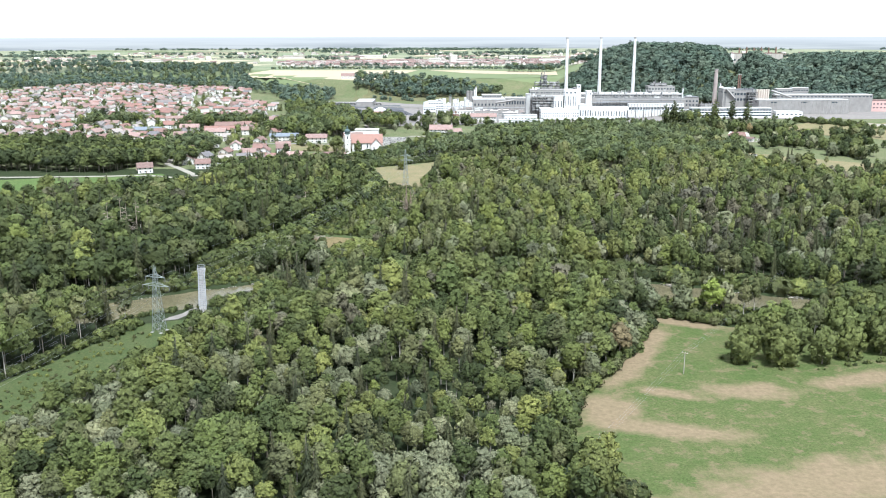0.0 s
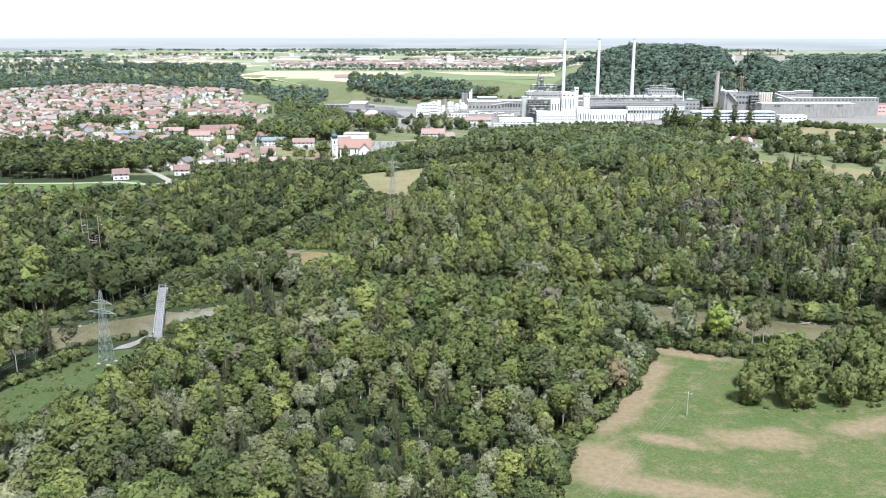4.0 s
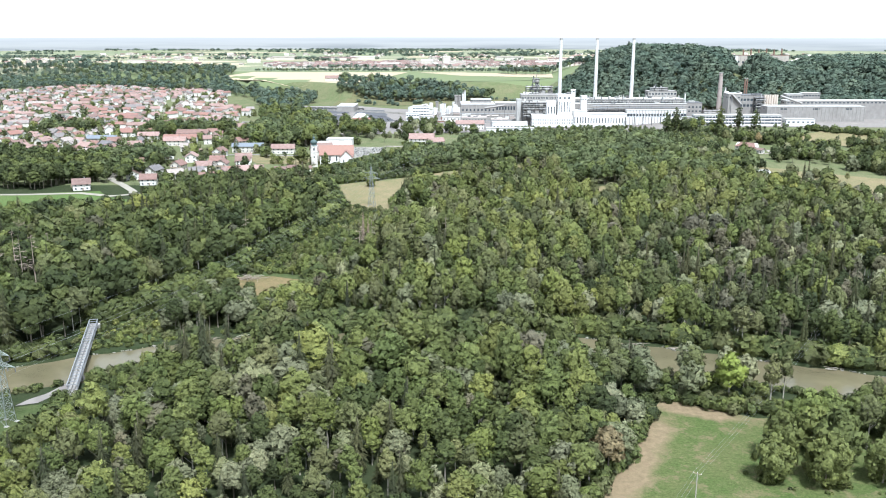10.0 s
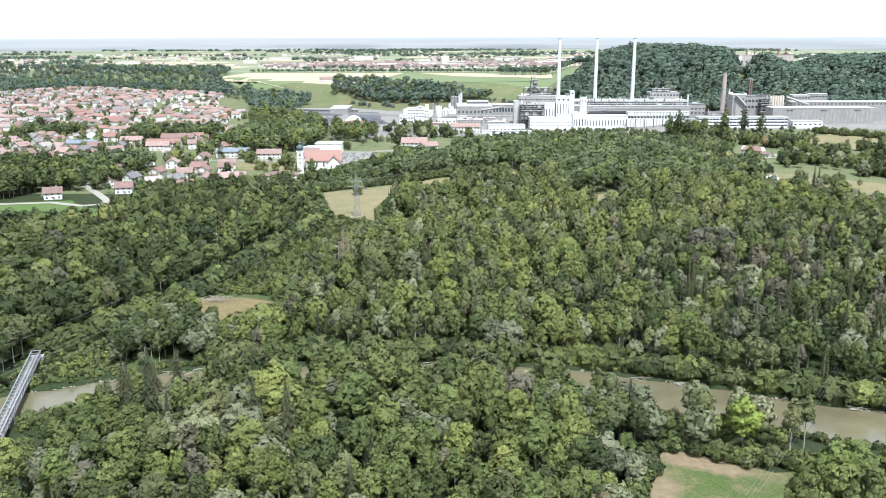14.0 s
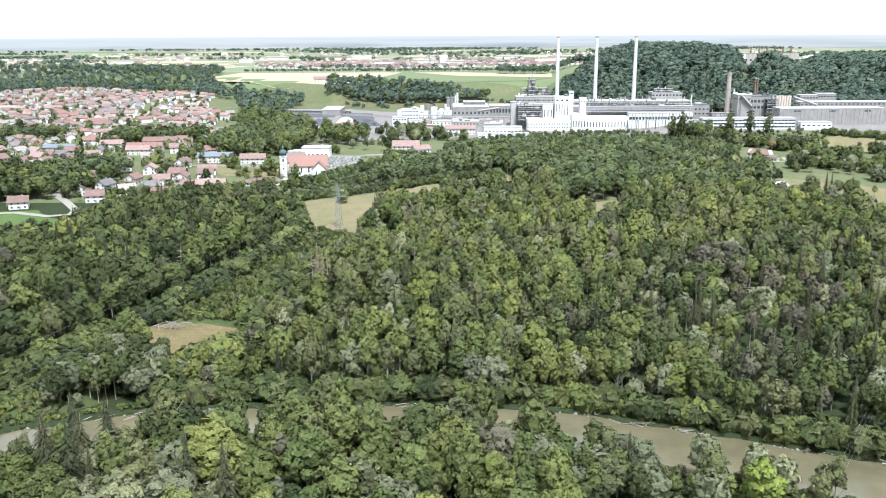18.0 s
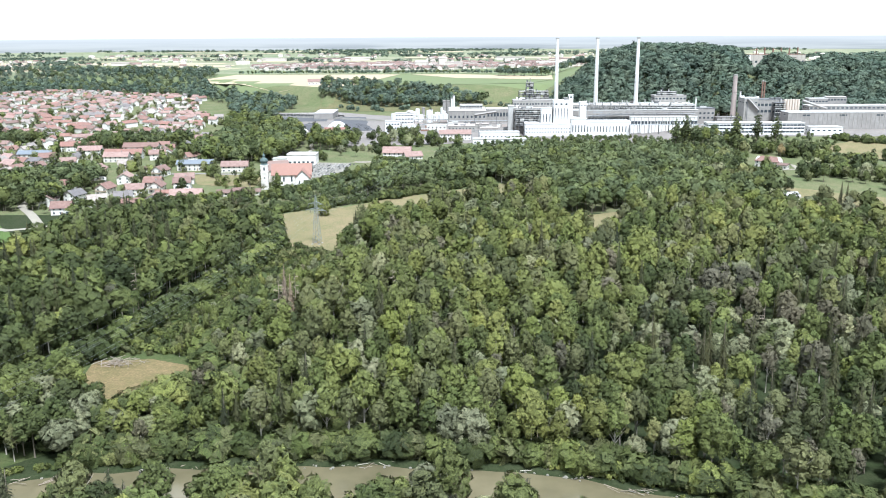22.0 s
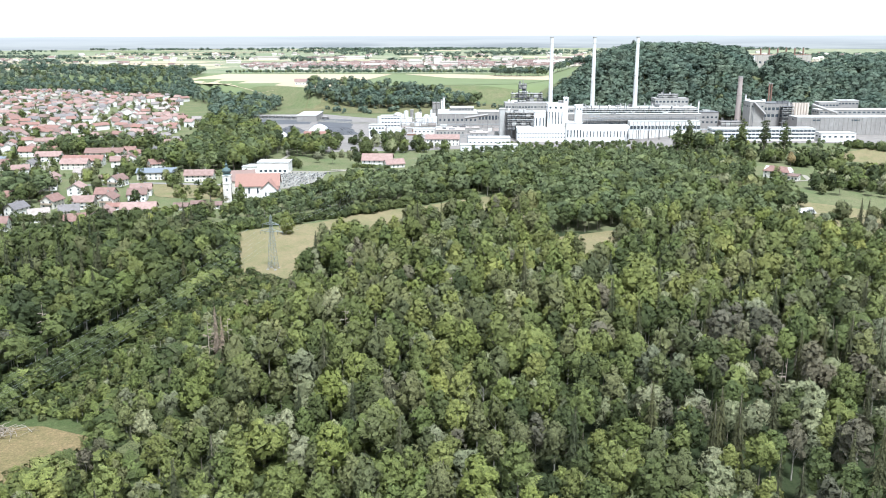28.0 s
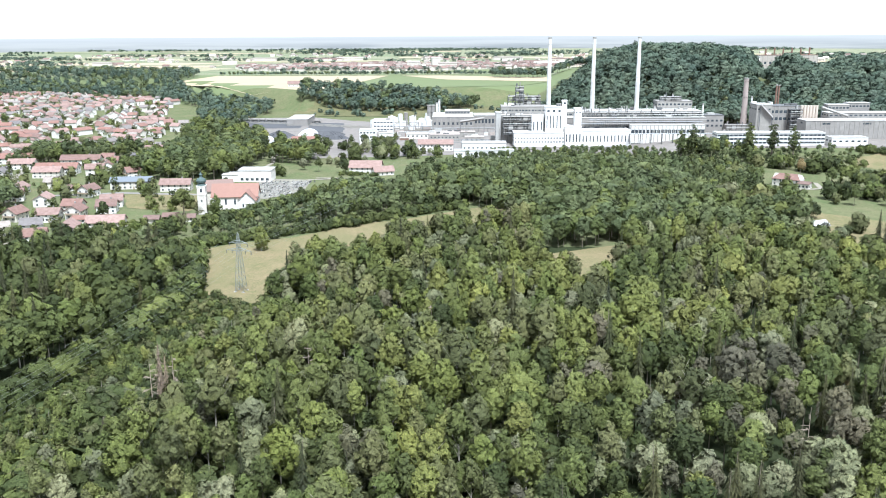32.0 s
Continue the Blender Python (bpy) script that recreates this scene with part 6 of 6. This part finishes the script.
def pylon(x, y, h, turn, label):
    root = tagged(new("power_pylon"), label, "pylon", "power line")
    root.matrix_basis = Matrix.Translation((x, y, float(land(x, y)))) @ Matrix.Rotation(radians(turn), 4, "Z")
    lattice(root, 4.2, 0.7, h - 0.5, 9)
    part("peak", rod(bmesh.new(), (0, 0, h - 0.6), (0, 0, h + 0.6), 0.2, 0.05, 6), m_lattice, root)
    tips = []
    for zz, half in ((h * 0.7, 6.3), (h * 0.83, 4.6)):
        for s in (-1, 1):
            for yy in (-0.5, 0.5):
                part("crossarm_bar", rod(bmesh.new(), (0, yy, zz), (s * half, 0, zz), 0.09, None, 4), m_lattice, root)
                part("crossarm_bar", rod(bmesh.new(), (0, yy, zz + 1.5), (s * half, 0, zz), 0.09, None, 4), m_lattice, root)
            for k in (0.3, 0.6):
                part("crossarm_bar", rod(bmesh.new(), (s * half * k, 0.3, zz), (s * half * k, 0.2, zz + 1.5 * (1 - k)), 0.08, None, 4), m_lattice, root)
        for s in (-1, 1):
            for k in ((1.0, 0.55) if half > 6 else (1.0,)):
                o = part("insulator", rod(bmesh.new(), (0, 0, 0), (0, 0, -1.6), 0.14, None, 6), m_dark, root)
                o.location = (s * half * k, 0, zz)
                tips.append(root.matrix_basis @ Vector((s * half * k, 0, zz - 1.6)))
    for s in (-1, 1):
        for t in (-1, 1):
            o = part("footing", boxes((-0.6, -0.6, -0.8, 0.6, 0.6, 0.3)), m_concrete, root)
            o.location = (s * 2.1, t * 2.1, 0)
    tips.append(root.matrix_basis @ Vector((0, 0, h + 0.4)))
    return tips


def wire(a, b, sag, r=0.02, name="power_cable", label="thin overhead power cable", group="power line"):
    cu = bpy.data.curves.new(name, "CURVE")
    cu.dimensions, cu.bevel_depth, cu.bevel_resolution = "3D", r, 0
    s = cu.splines.new("POLY")
    n = 24
    s.points.add(n)
    for i in range(n + 1):
        u = i / n
        p = a.lerp(b, u)
        s.points[i].co = (p.x, p.y, p.z - 4 * sag * u * (1 - u), 1)
    cu.materials.append(m_steel)
    return tagged(new(name, cu), label, "cable", group)


P1 = pylon(-117.3, 332.5, 28.2, -17, "grey steel lattice pylon beside the river bank")
P2 = pylon(-30, 680, 28.4, -14, "grey steel lattice pylon in the hay meadow")
P3 = [Vector((p.x + 70, p.y + 290, p.z + 4)) for p in P2]
P0 = [Vector((p.x - 78, p.y - 240, p.z)) for p in P1]
for A, B in ((P0, P1), (P1, P2), (P2, P3)):
    for a, b in zip(A, B):
        wire(a, b, 8.0 if A is P1 else 6.0)


def wood_pole(x, y, h, turn, label):
    root = tagged(new("utility_pole"), label, "utility pole", "village power line")
    root.matrix_basis = Matrix.Translation((x, y, float(land(x, y)))) @ Matrix.Rotation(radians(turn), 4, "Z")
    part("mast", rod(bmesh.new(), (0, 0, -1), (0, 0, h), 0.17, 0.12, 10), pale_bark, root)
    part("crossarm", boxes((-1.1, -0.07, h - 0.35, 1.1, 0.07, h - 0.2)), m_wood, root)
    tips = []
    for s in (-1, 0, 1):
        o = part("insulator", rod(bmesh.new(), (0, 0, 0), (0, 0, 0.3), 0.07, 0.05, 6), m_bright, root)
        o.location = (s, 0, h - 0.2 if s else h)
        tips.append(root.matrix_basis @ Vector((s, 0, h + 0.1)))
    return tips


Q0 = wood_pole(10, 168, 9, -36, "pale wooden utility pole with crossarm")
Q1 = wood_pole(87, 286.9, 8.2, -36, "pale wooden utility pole standing in the meadow")
Q2 = wood_pole(170, 401, 10.3, -36, "pale wooden utility pole at the edge of the wood")
Q3 = wood_pole(252, 515, 10.3, -36, "pale wooden utility pole in the wood")
for A, B in ((Q0, Q1), (Q1, Q2), (Q2, Q3)):
    for a, b in zip(A, B):
        wire(a, b, 1.8, 0.014, "pole_cable", "thin cable between wooden poles", "village power line")


def truss_bridge():
    a, b = Vector((-104.5, 352.0, 2.5)), Vector((-123.8, 419.0, 2.5))
    d = b - a
    L, turn = d.length, math.atan2(d.y, d.x)
    root = tagged(new("pipe_bridge"), "pale grey steel truss footbridge over the river", "bridge")
    root.matrix_basis = Matrix.Translation(a) @ Matrix.Rotation(turn, 4, "Z")
    n, w, h = 24, 1.55, 2.3
    for s in (-1, 1):
        part("lower_chord", boxes((0, s * w - 0.12, -0.15, L, s * w + 0.12, 0.15)), m_steel, root)
        part("top_chord", boxes((0, s * w - 0.14, h - 0.14, L, s * w + 0.14, h + 0.14)), m_steel, root)
        for i in range(n + 1):
            x = L * i / n
            o = part("post", boxes((-0.08, -0.08, 0.15, 0.08, 0.08, h - 0.14)), m_steel, root)
            o.location = (x, s * w, 0)
            if i < n:
                p, q = ((x, s * w, 0.1), (x + L / n, s * w, h - 0.1)) if i % 2 else ((x, s * w, h - 0.1), (x + L / n, s * w, 0.1))
                part("diagonal", rod(bmesh.new(), p, q, 0.07, None, 4), m_steel, root)
    for i in range(n + 1):
        o = part("cross_beam", boxes((-0.13, -w, h - 0.1, 0.13, w, h + 0.12)), m_steel, root)
        o.location = (L * i / n, 0, 0)
    for i in range(n):
        o = part("deck_plate", boxes((0.04, -w + 0.12, -0.02, L / n - 0.04, w - 0.12, 0.06)), m_panel, root)
        o.location = (L * i / n, 0, 0)
    for y in (-0.55, 0.55):
        part("pipe", rod(bmesh.new(), (0, y, 0.5), (L, y, 0.5), 0.32, None, 12), m_panel, root)
    bm = bmesh.new()
    bmesh.ops.create_cone(bm, cap_ends=True, segments=4, radius1=2.6, radius2=1.5, depth=6.0, matrix=Matrix.Translation((18.5, 0, -3.15)) @ Matrix.Rotation(radians(45), 4, "Z"))
    part("pier", bm, m_concrete, root, "pale concrete pier")
    part("pier_base", boxes((15.6, -3.0, -6.2, 21.4, 3.0, -3.9)), m_concrete, root)
    for x in (-1.0, L + 1.0):
        o = part("abutment", boxes((-1.6, -2.2, -4.6, 1.6, 2.2, -0.18)), m_concrete, root)
        o.location = (x, 0, 0)


truss_bridge()
patch("gravel_bar", [(-121, 345), (-115, 348), (-111, 354), (-109, 361), (-112, 363), (-115, 356), (-119, 350)], m_yard, 0.14, "pale gravel track end beside the river", "gravel", 0.6)


def logs(n, x, y, spread, length, seed, name, label, flat=0.25, z=0.0, along=None):
    rng = random.Random(seed)
    root = tagged(new(name), label, "logs")
    root.location = (x, y, z)
    for i in range(n):
        a = (along if along is not None else 0) + rng.gauss(0, 0.45) if along is not None else rng.uniform(0, 6.28)
        ln, r = rng.uniform(0.5, 1.0) * length, rng.uniform(0.06, 0.15)
        px, py, pz = rng.gauss(0, spread[0]), rng.gauss(0, spread[1]), rng.uniform(0.1, flat * 4)
        d = Vector((math.cos(a), math.sin(a), rng.uniform(-0.12, 0.2)))
        p = Vector((px, py, pz))
        part("log", rod(bmesh.new(), p - d * ln / 2, p + d * ln / 2, r, r * 0.6, 6), rng.choice([dead_wood, pale_bark, bark]), root)
    return root


logs(46, -75.5, 494, (4.5, 1.6), 8, 1, "log_pile", "heap of pale felled trunks and branches in a clearing", 0.35, 0.2)
for k, (x, y, n, a) in enumerate(((90, 411.5, 9, -0.5), (97, 404.5, 12, -0.8), (73, 416.0, 5, -0.1), (27, 419.5, 6, 0.1), (-63, 414.0, 7, 0.3), (-26, 418.5, 5, 0.0), (-71, 409, 6, 0.4), (113, 399, 6, -0.3), (165, 378.5, 6, -0.4))):
    logs(n, x, y, (2.6, 1.0), 6, 20 + k, "driftwood", "bleached driftwood stranded on the river bank", 0.2, -0.8, a)

# stones along the foot of the far bank
rng = random.Random(6)
rock = []
for k in range(4):
    bm = bmesh.new()
    bmesh.ops.create_icosphere(bm, subdivisions=1, radius=1)
    for v in bm.verts:
        v.co *= 1 + 0.3 * noise.noise(v.co * 2 + Vector((k * 5.0, 0, 0)))
        v.co.z *= 0.6
    me = bpy.data.meshes.new("stone")
    bm.to_mesh(me)
    bm.free()
    rock.append(me)
V, F = [], []
for i in range(420):
    x = rng.uniform(-200, 230)
    if noise.noise((x * 0.06, 7, 0)) < -0.05:
        continue
    s = rng.uniform(0.15, 0.55) * (1.6 if rng.random() < 0.1 else 1)
    y = float(far_bank(x)) + rng.gauss(-0.3, 0.6) + 0.5 * noise.noise((x * 0.2, 0, 0))
    me = rng.choice(rock)
    t, o = rng.uniform(0, 6.28), len(V)
    c, n = math.cos(t), math.sin(t)
    V += [(x + s * (c * v.co.x - n * v.co.y), y + s * (n * v.co.x + c * v.co.y), -0.8 + s * v.co.z) for v in me.vertices]
    F += [tuple(o + j for j in p.vertices) for p in me.polygons]
me = bpy.data.meshes.new("bank_stones")
me.from_pydata(V, [], F)
me.materials.append(m_stone)
tagged(new("bank_stones", me), "pale stones lining the foot of the river bank", "stones", kind="stuff")
for me in rock:
    bpy.data.meshes.remove(me)


# ---- dead trees and undergrowth ----
def dead_tree(x, y, h, seed, mat, label, needles=False):
    rng = random.Random(seed)
    root = tagged(new("dead_tree"), label, "tree", "dead trees")
    root.location = (x, y, float(land(x, y)))
    part("trunk", rod(bmesh.new(), (0, 0, -0.4), (0, 0, h), h * 0.013, 0.03, 7), mat, root)
    for i in range(12):
        z = h * (0.28 + 0.7 * rng.random())
        a, ln = rng.uniform(0, 6.28), h * 0.17 * (1.08 - z / h) + 0.5
        d = Vector((math.cos(a), math.sin(a), rng.uniform(-0.3, 0.35)))
        bm = rod(bmesh.new(), (0, 0, z), Vector((0, 0, z)) + d * ln, 0.09, 0.025, 4)
        for j in range(8):
            u, t = rng.uniform(0.3, 1), rng.uniform(-1, 1)
            p = Vector((0, 0, z)) + d * ln * u
            rod(bm, p, p + Vector((math.cos(a + t), math.sin(a + t), rng.uniform(-0.6, 0.1))) * ln * 0.45, 0.06, 0.025, 3)
        part("branch", bm, mat, root)


red_dead = plain("withered_needles", (0.3, 0.2, 0.15), 0.95, small=2)
for i, (x, y, sz) in enumerate(((-24, 549, 1.1), (-21, 546, 0.95))):
    tagged(tree_thing("spruce", i, x, y, 0.0, sz, 0.8, i, "rust"), "withered reddish-brown spruce in the wood", "tree", "dead trees")
for i, (x, y, h, m) in enumerate(((-19, 547, 20, dead_wood), (-26, 546, 19, dead_wood), (-194, 481, 26, dead_wood), (-189, 488, 27, dead_wood), (-185, 486, 25, dead_wood), (-180, 488, 26, dead_wood), (-175, 495, 25, dead_wood), (-92, 560, 21, dead_wood), (22, 560, 19, dead_wood), (25, 429, 11, red_dead), (62, 600, 19, dead_wood), (170, 515, 17, dead_wood))):
    dead_tree(x, y, h, 40 + i, m, "withered reddish-brown spruce in the wood" if m is red_dead else "bare grey dead tree with thin branches")

under = Wood()


def hedge(pts, off, seed, gap=2.6, rows=2, size=(0.55, 1.25), leafs=("mid", "olive", "dark", "dark", "mid")):
    """Shrubs along a line."""
    rng = np.random.default_rng(seed)
    for (ax, ay), (bx, by) in zip(pts, pts[1:]):
        L = math.hypot(bx - ax, by - ay)
        for i in range(int(L / gap) + 1):
            for r in range(rows):
                u = rng.uniform()
                x = ax + (bx - ax) * u + rng.normal(0, off)
                y = ay + (by - ay) * u + rng.normal(0, off)
                s = rng.uniform(*size)
                under.add("shrub", int(rng.integers(4)), 0.27, x, y, float(land(x, y)), s, rng.uniform(0.9, 1.4), rng.uniform(0, 6.28), str(rng.choice(leafs)))


hedge(bank_line(-62, 215, 6.5, 30), 1.5, 1, 2.2, 4, (0.7, 1.6))
hedge(bank_line(-140, 225, 3.4, 40), 0.8, 31, 2.0, 2, (0.15, 0.42), ("mid", "fresh"))
hedge(bank_line(-140, 225, -RIVER_W - 2.5, 40), 0.8, 32, 2.2, 2, (0.2, 0.6), ("mid", "dark", "olive"))
hedge(bank_line(-330, -128, 8, 20), 1.5, 2, 2.4, 3, (0.6, 1.5))
hedge(bank_line(-100, 92, -RIVER_W - 4.5, 20), 1.2, 3, 2.4, 3, (0.6, 1.3))
hedge([(90, 350), (73, 310), (59, 288), (45, 268), (40, 251), (35, 228), (42, 214), (52, 200)], 0.9, 4, 2.2, 3, (0.4, 1.0))
hedge([(104, 300), (118, 291), (140, 291), (165, 299), (240, 311)], 0.8, 5, 4.5, 1, (0.15, 0.35), ("dark", "mid"))
hedge(EDGE_C, 1.8, 6, 2.4, 4, (0.7, 1.7))
hedge([(-130, 427), (-119, 440), (-101, 475), (-85, 520), (-71, 570), (-59, 620), (-53, 665), (-62, 715), (-78, 757)], 2.2, 7, 2.4, 5, (0.7, 1.8), ("dark", "dark", "mid"))
hedge([(-130, 341), (-146, 308), (-160, 278), (-194, 200)], 1.4, 8, 2.4, 3, (0.4, 0.9), ("dark", "mid"))
hedge([(-104, 350), (-107, 311), (-120, 278), (-130, 247), (-131, 228), (-160, 190)], 2.0, 9, 2.4, 4, (0.35, 0.9))
hedge([(-128, 330), (-136, 290), (-152, 240), (-170, 205)], 6.0, 10, 2.6, 5, (0.1, 0.28), ("mid", "fresh", "olive"))
for poly, gap, seed, size in ((bank_line(-128, -88, 5, 6) + [(-86, 456), (-72, 463), (-86, 480), (-88, 500), (-66, 502), (-50, 500), (-50, 530), (-38, 560), (-25, 600), (-27, 625), (-50, 668), (-66, 620), (-79, 570), (-92, 520), (-106, 475), (-124, 440)], 3.9, 90, (0.5, 1.15)),):
    X, Y, rg = scatter(poly, gap, seed, [CLEARING])
    for x, y in zip(X, Y):
        under.add("shrub", int(rg.integers(4)), 0.27, x, y, 0.0, rg.uniform(*size) * 0.6, rg.uniform(0.9, 1.4), rg.uniform(0, 6.28), str(rg.choice(["mid", "fresh", "mid", "olive", "dark"])))
X, Y, rg = scatter([(-60, 432), (100, 432), (100, 560), (60, 640), (-4, 640), (-20, 600), (-34, 560), (-42, 530), (-42, 500), (-34, 474)], 5.4, 91, [CLEARING])
for x, y in zip(X, Y):
    under.add("shrub", int(rg.integers(4)), 0.13, x, y, 0.0, rg.uniform(0.6, 1.3), rg.uniform(0.9, 1.3), rg.uniform(0, 6.28), str(rg.choice(["dark", "mid", "dark", "olive"])))
hedge([(-54, 668), (-42, 664), (-26, 646), (-14, 640)], 6.0, 15, 1.6, 3, (0.3, 0.9), ("mid", "dark", "olive"))
hedge([(-75, 768), (-25, 797), (34, 836), (80, 862)], 1.5, 11, 3, 3, (0.7, 1.5), ("dark", "mid"))
hedge([(-85, 815), (-60, 843), (-38, 878), (-15, 912), (28, 906), (56, 955), (60, 1010)], 1.5, 12, 3, 3, (0.7, 1.5), ("dark", "mid"))
hedge([(94, 353), (106, 347), (120, 342), (138, 337)], 1.6, 16, 2.0, 3, (0.5, 1.1), ("mid", "dark", "olive"))
hedge([(-20, 990), (-5, 988), (10, 985)], 1.0, 13, 3, 2, (0.5, 0.8))
hedge([(440, 1075), (520, 1028), (640, 985)], 2, 14, 5, 2, (1.0, 1.8), ("dark", "mid"))
under.close("undergrowth", "low green shrubs along banks and wood edges", "shrubs")

# trees in the village, gardens and fields
rng = np.random.default_rng(17)
for k in range(2650):
    u = rng.uniform(size=2)
    x, y = -860 + 680 * u[0], 880 + 1050 * u[1]
    if k > 2100:
        x, y = -480 + 400 * u[0], 780 + 420 * u[1]
    if (inside(VILLAGE, x, y) or any(inside(g, x, y) for g in GREEN) or (x < -95 and y < 1010 and x + (y - 780) * 0.1 < -88)) and all(math.hypot(x - h[1], y - h[2]) > (8 if h[0] not in ("long", "row", "greylong") else 14) for h in NEAR_HOUSES):
        belt_wood.add(str(rng.choice(["dome", "maple", "spruce", "oak"], p=[0.55, 0.25, 0.1, 0.1])), int(rng.integers(4)), 0.11, x, y, float(land(x, y)), rng.uniform(0.22, 0.6), rng.uniform(0.8, 1.1), rng.uniform(0, 6.28), str(rng.choice(["dark", "mid", "olive"])))
for i, poly in enumerate(GREEN):
    plant(poly, 9.5, 70 + i, [("maple", 3), ("oak", 1.5), ("poplar", 0.5)], (0.55, 0.95), 0.25, belt_wood, wide=(1.1, 1.5), leaf=("belt", "belt", "dark", "mid"))
for x, y, sp, s, w in ((-104, 834, "oak", 1.15, 1.5), (-84, 838, "dome", 0.95, 0.75), (-152, 824, "maple", 0.8, 1.2), (-145, 886, "maple", 0.7, 1.1), (-37, 757, "dome", 0.95, 0.8), (-125, 1003, "yellow", 1.0, 1.2), (189, 926, "yellow", 0.9, 1.3), (352, 980, "yellow", 1.0, 1.1), (198, 556, "yellow", 0.95, 0.8), (150, 538, "lime", 0.95, 0.6), (42, 392, "willow", 1.25, 1.2), (160, 735, "spruce", 0.8, 0.9), (313, 760, "spruce", 1.0, 1.0), (316, 775, "spruce", 0.9, 1.0)):
    tree_thing(sp, 0, x, y, float(land(x, y)), s, w, x * 0.7)
for x, y, k in ((243, 860, 14), (262, 880, 12), (288, 870, 6), (385, 850, 9), (255, 835, 10), (290, 770, 5), (270, 930, 12), (290, 965, 12), (385, 945, 8), (-110, 1130, 9), (-70, 1110, 8), (-45, 1150, 6), (-10, 1120, 9), (15, 1150, 6), (40, 1100, 7), (-100, 1190, 6), (-20, 1180, 4), (275, 830, 12), (300, 860, 5), (360, 880, 26), (400, 830, 18), (330, 790, 8), (400, 930, 30), (470, 960, 20), (380, 1000, 22), (350, 1030, 16), (430, 880, 22), (-20, 1060, 8), (20, 1085, 8), (-60, 1010, 6), (300, 720, 12), (350, 700, 18), (420, 720, 18)):
    for j in range(k):
        px, py = x + rng.normal(0, 14), y + rng.normal(0, 9)
        belt_wood.add(str(rng.choice(["dome", "willow", "oak"], p=[0.6, 0.25, 0.15])), int(rng.integers(4)), 0.22, px, py, float(land(px, py)), rng.uniform(0.45, 0.95), rng.uniform(0.85, 1.1), rng.uniform(0, 6.28), str(rng.choice(["dark", "mid", "olive", "silver"], p=[0.5, 0.25, 0.15, 0.1])))

for k in range(170):
    x, y = rng.uniform(-160, 150), rng.uniform(1480, 1640)
    if rng.uniform() < 0.35 + 0.5 * noise.noise((x * 0.02, y * 0.02, 0)):
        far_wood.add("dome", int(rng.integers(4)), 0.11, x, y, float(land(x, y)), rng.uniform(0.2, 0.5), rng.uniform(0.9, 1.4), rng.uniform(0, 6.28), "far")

# woods of the plateau up to the horizon
plateau = Wood()
for k in range(46):
    y = 2560 + 2000 * rng.uniform()
    x = rng.uniform(-0.6, 0.6) * y
    length, deep = rng.uniform(60, 320) * (0.6 + (y - 2560) / 2000), rng.uniform(4, 26)
    for j in range(int(length * (0.1 + deep * 0.008))):
        px, py = x + rng.uniform(-length, length), min(4700, y + rng.normal(0, deep))
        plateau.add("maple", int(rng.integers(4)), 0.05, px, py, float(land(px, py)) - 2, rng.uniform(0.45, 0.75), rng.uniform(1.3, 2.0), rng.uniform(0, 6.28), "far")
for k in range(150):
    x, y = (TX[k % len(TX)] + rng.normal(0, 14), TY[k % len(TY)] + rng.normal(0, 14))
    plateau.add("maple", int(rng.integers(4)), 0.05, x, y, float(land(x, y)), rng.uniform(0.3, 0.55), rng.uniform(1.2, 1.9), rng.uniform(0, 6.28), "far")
plateau.close("plateau_woods", "dark distant woods on the plateau up to the horizon")

near_wood.close("southern_wood", "dense mixed wood of green and silvery trees south of the river")
north_wood.close("northern_wood", "dense mixed riverside wood north of the river")
west_wood.close("western_wood", "dark green mixed wood beyond the power-line corridor")
belt_wood.close("tree_belt", "belt of dark green trees before the village")
hill_wood.close("hill_wood", "dark green wood covering the hill behind the works")
far_wood.close("distant_wood", "distant dark green woods and tree rows")
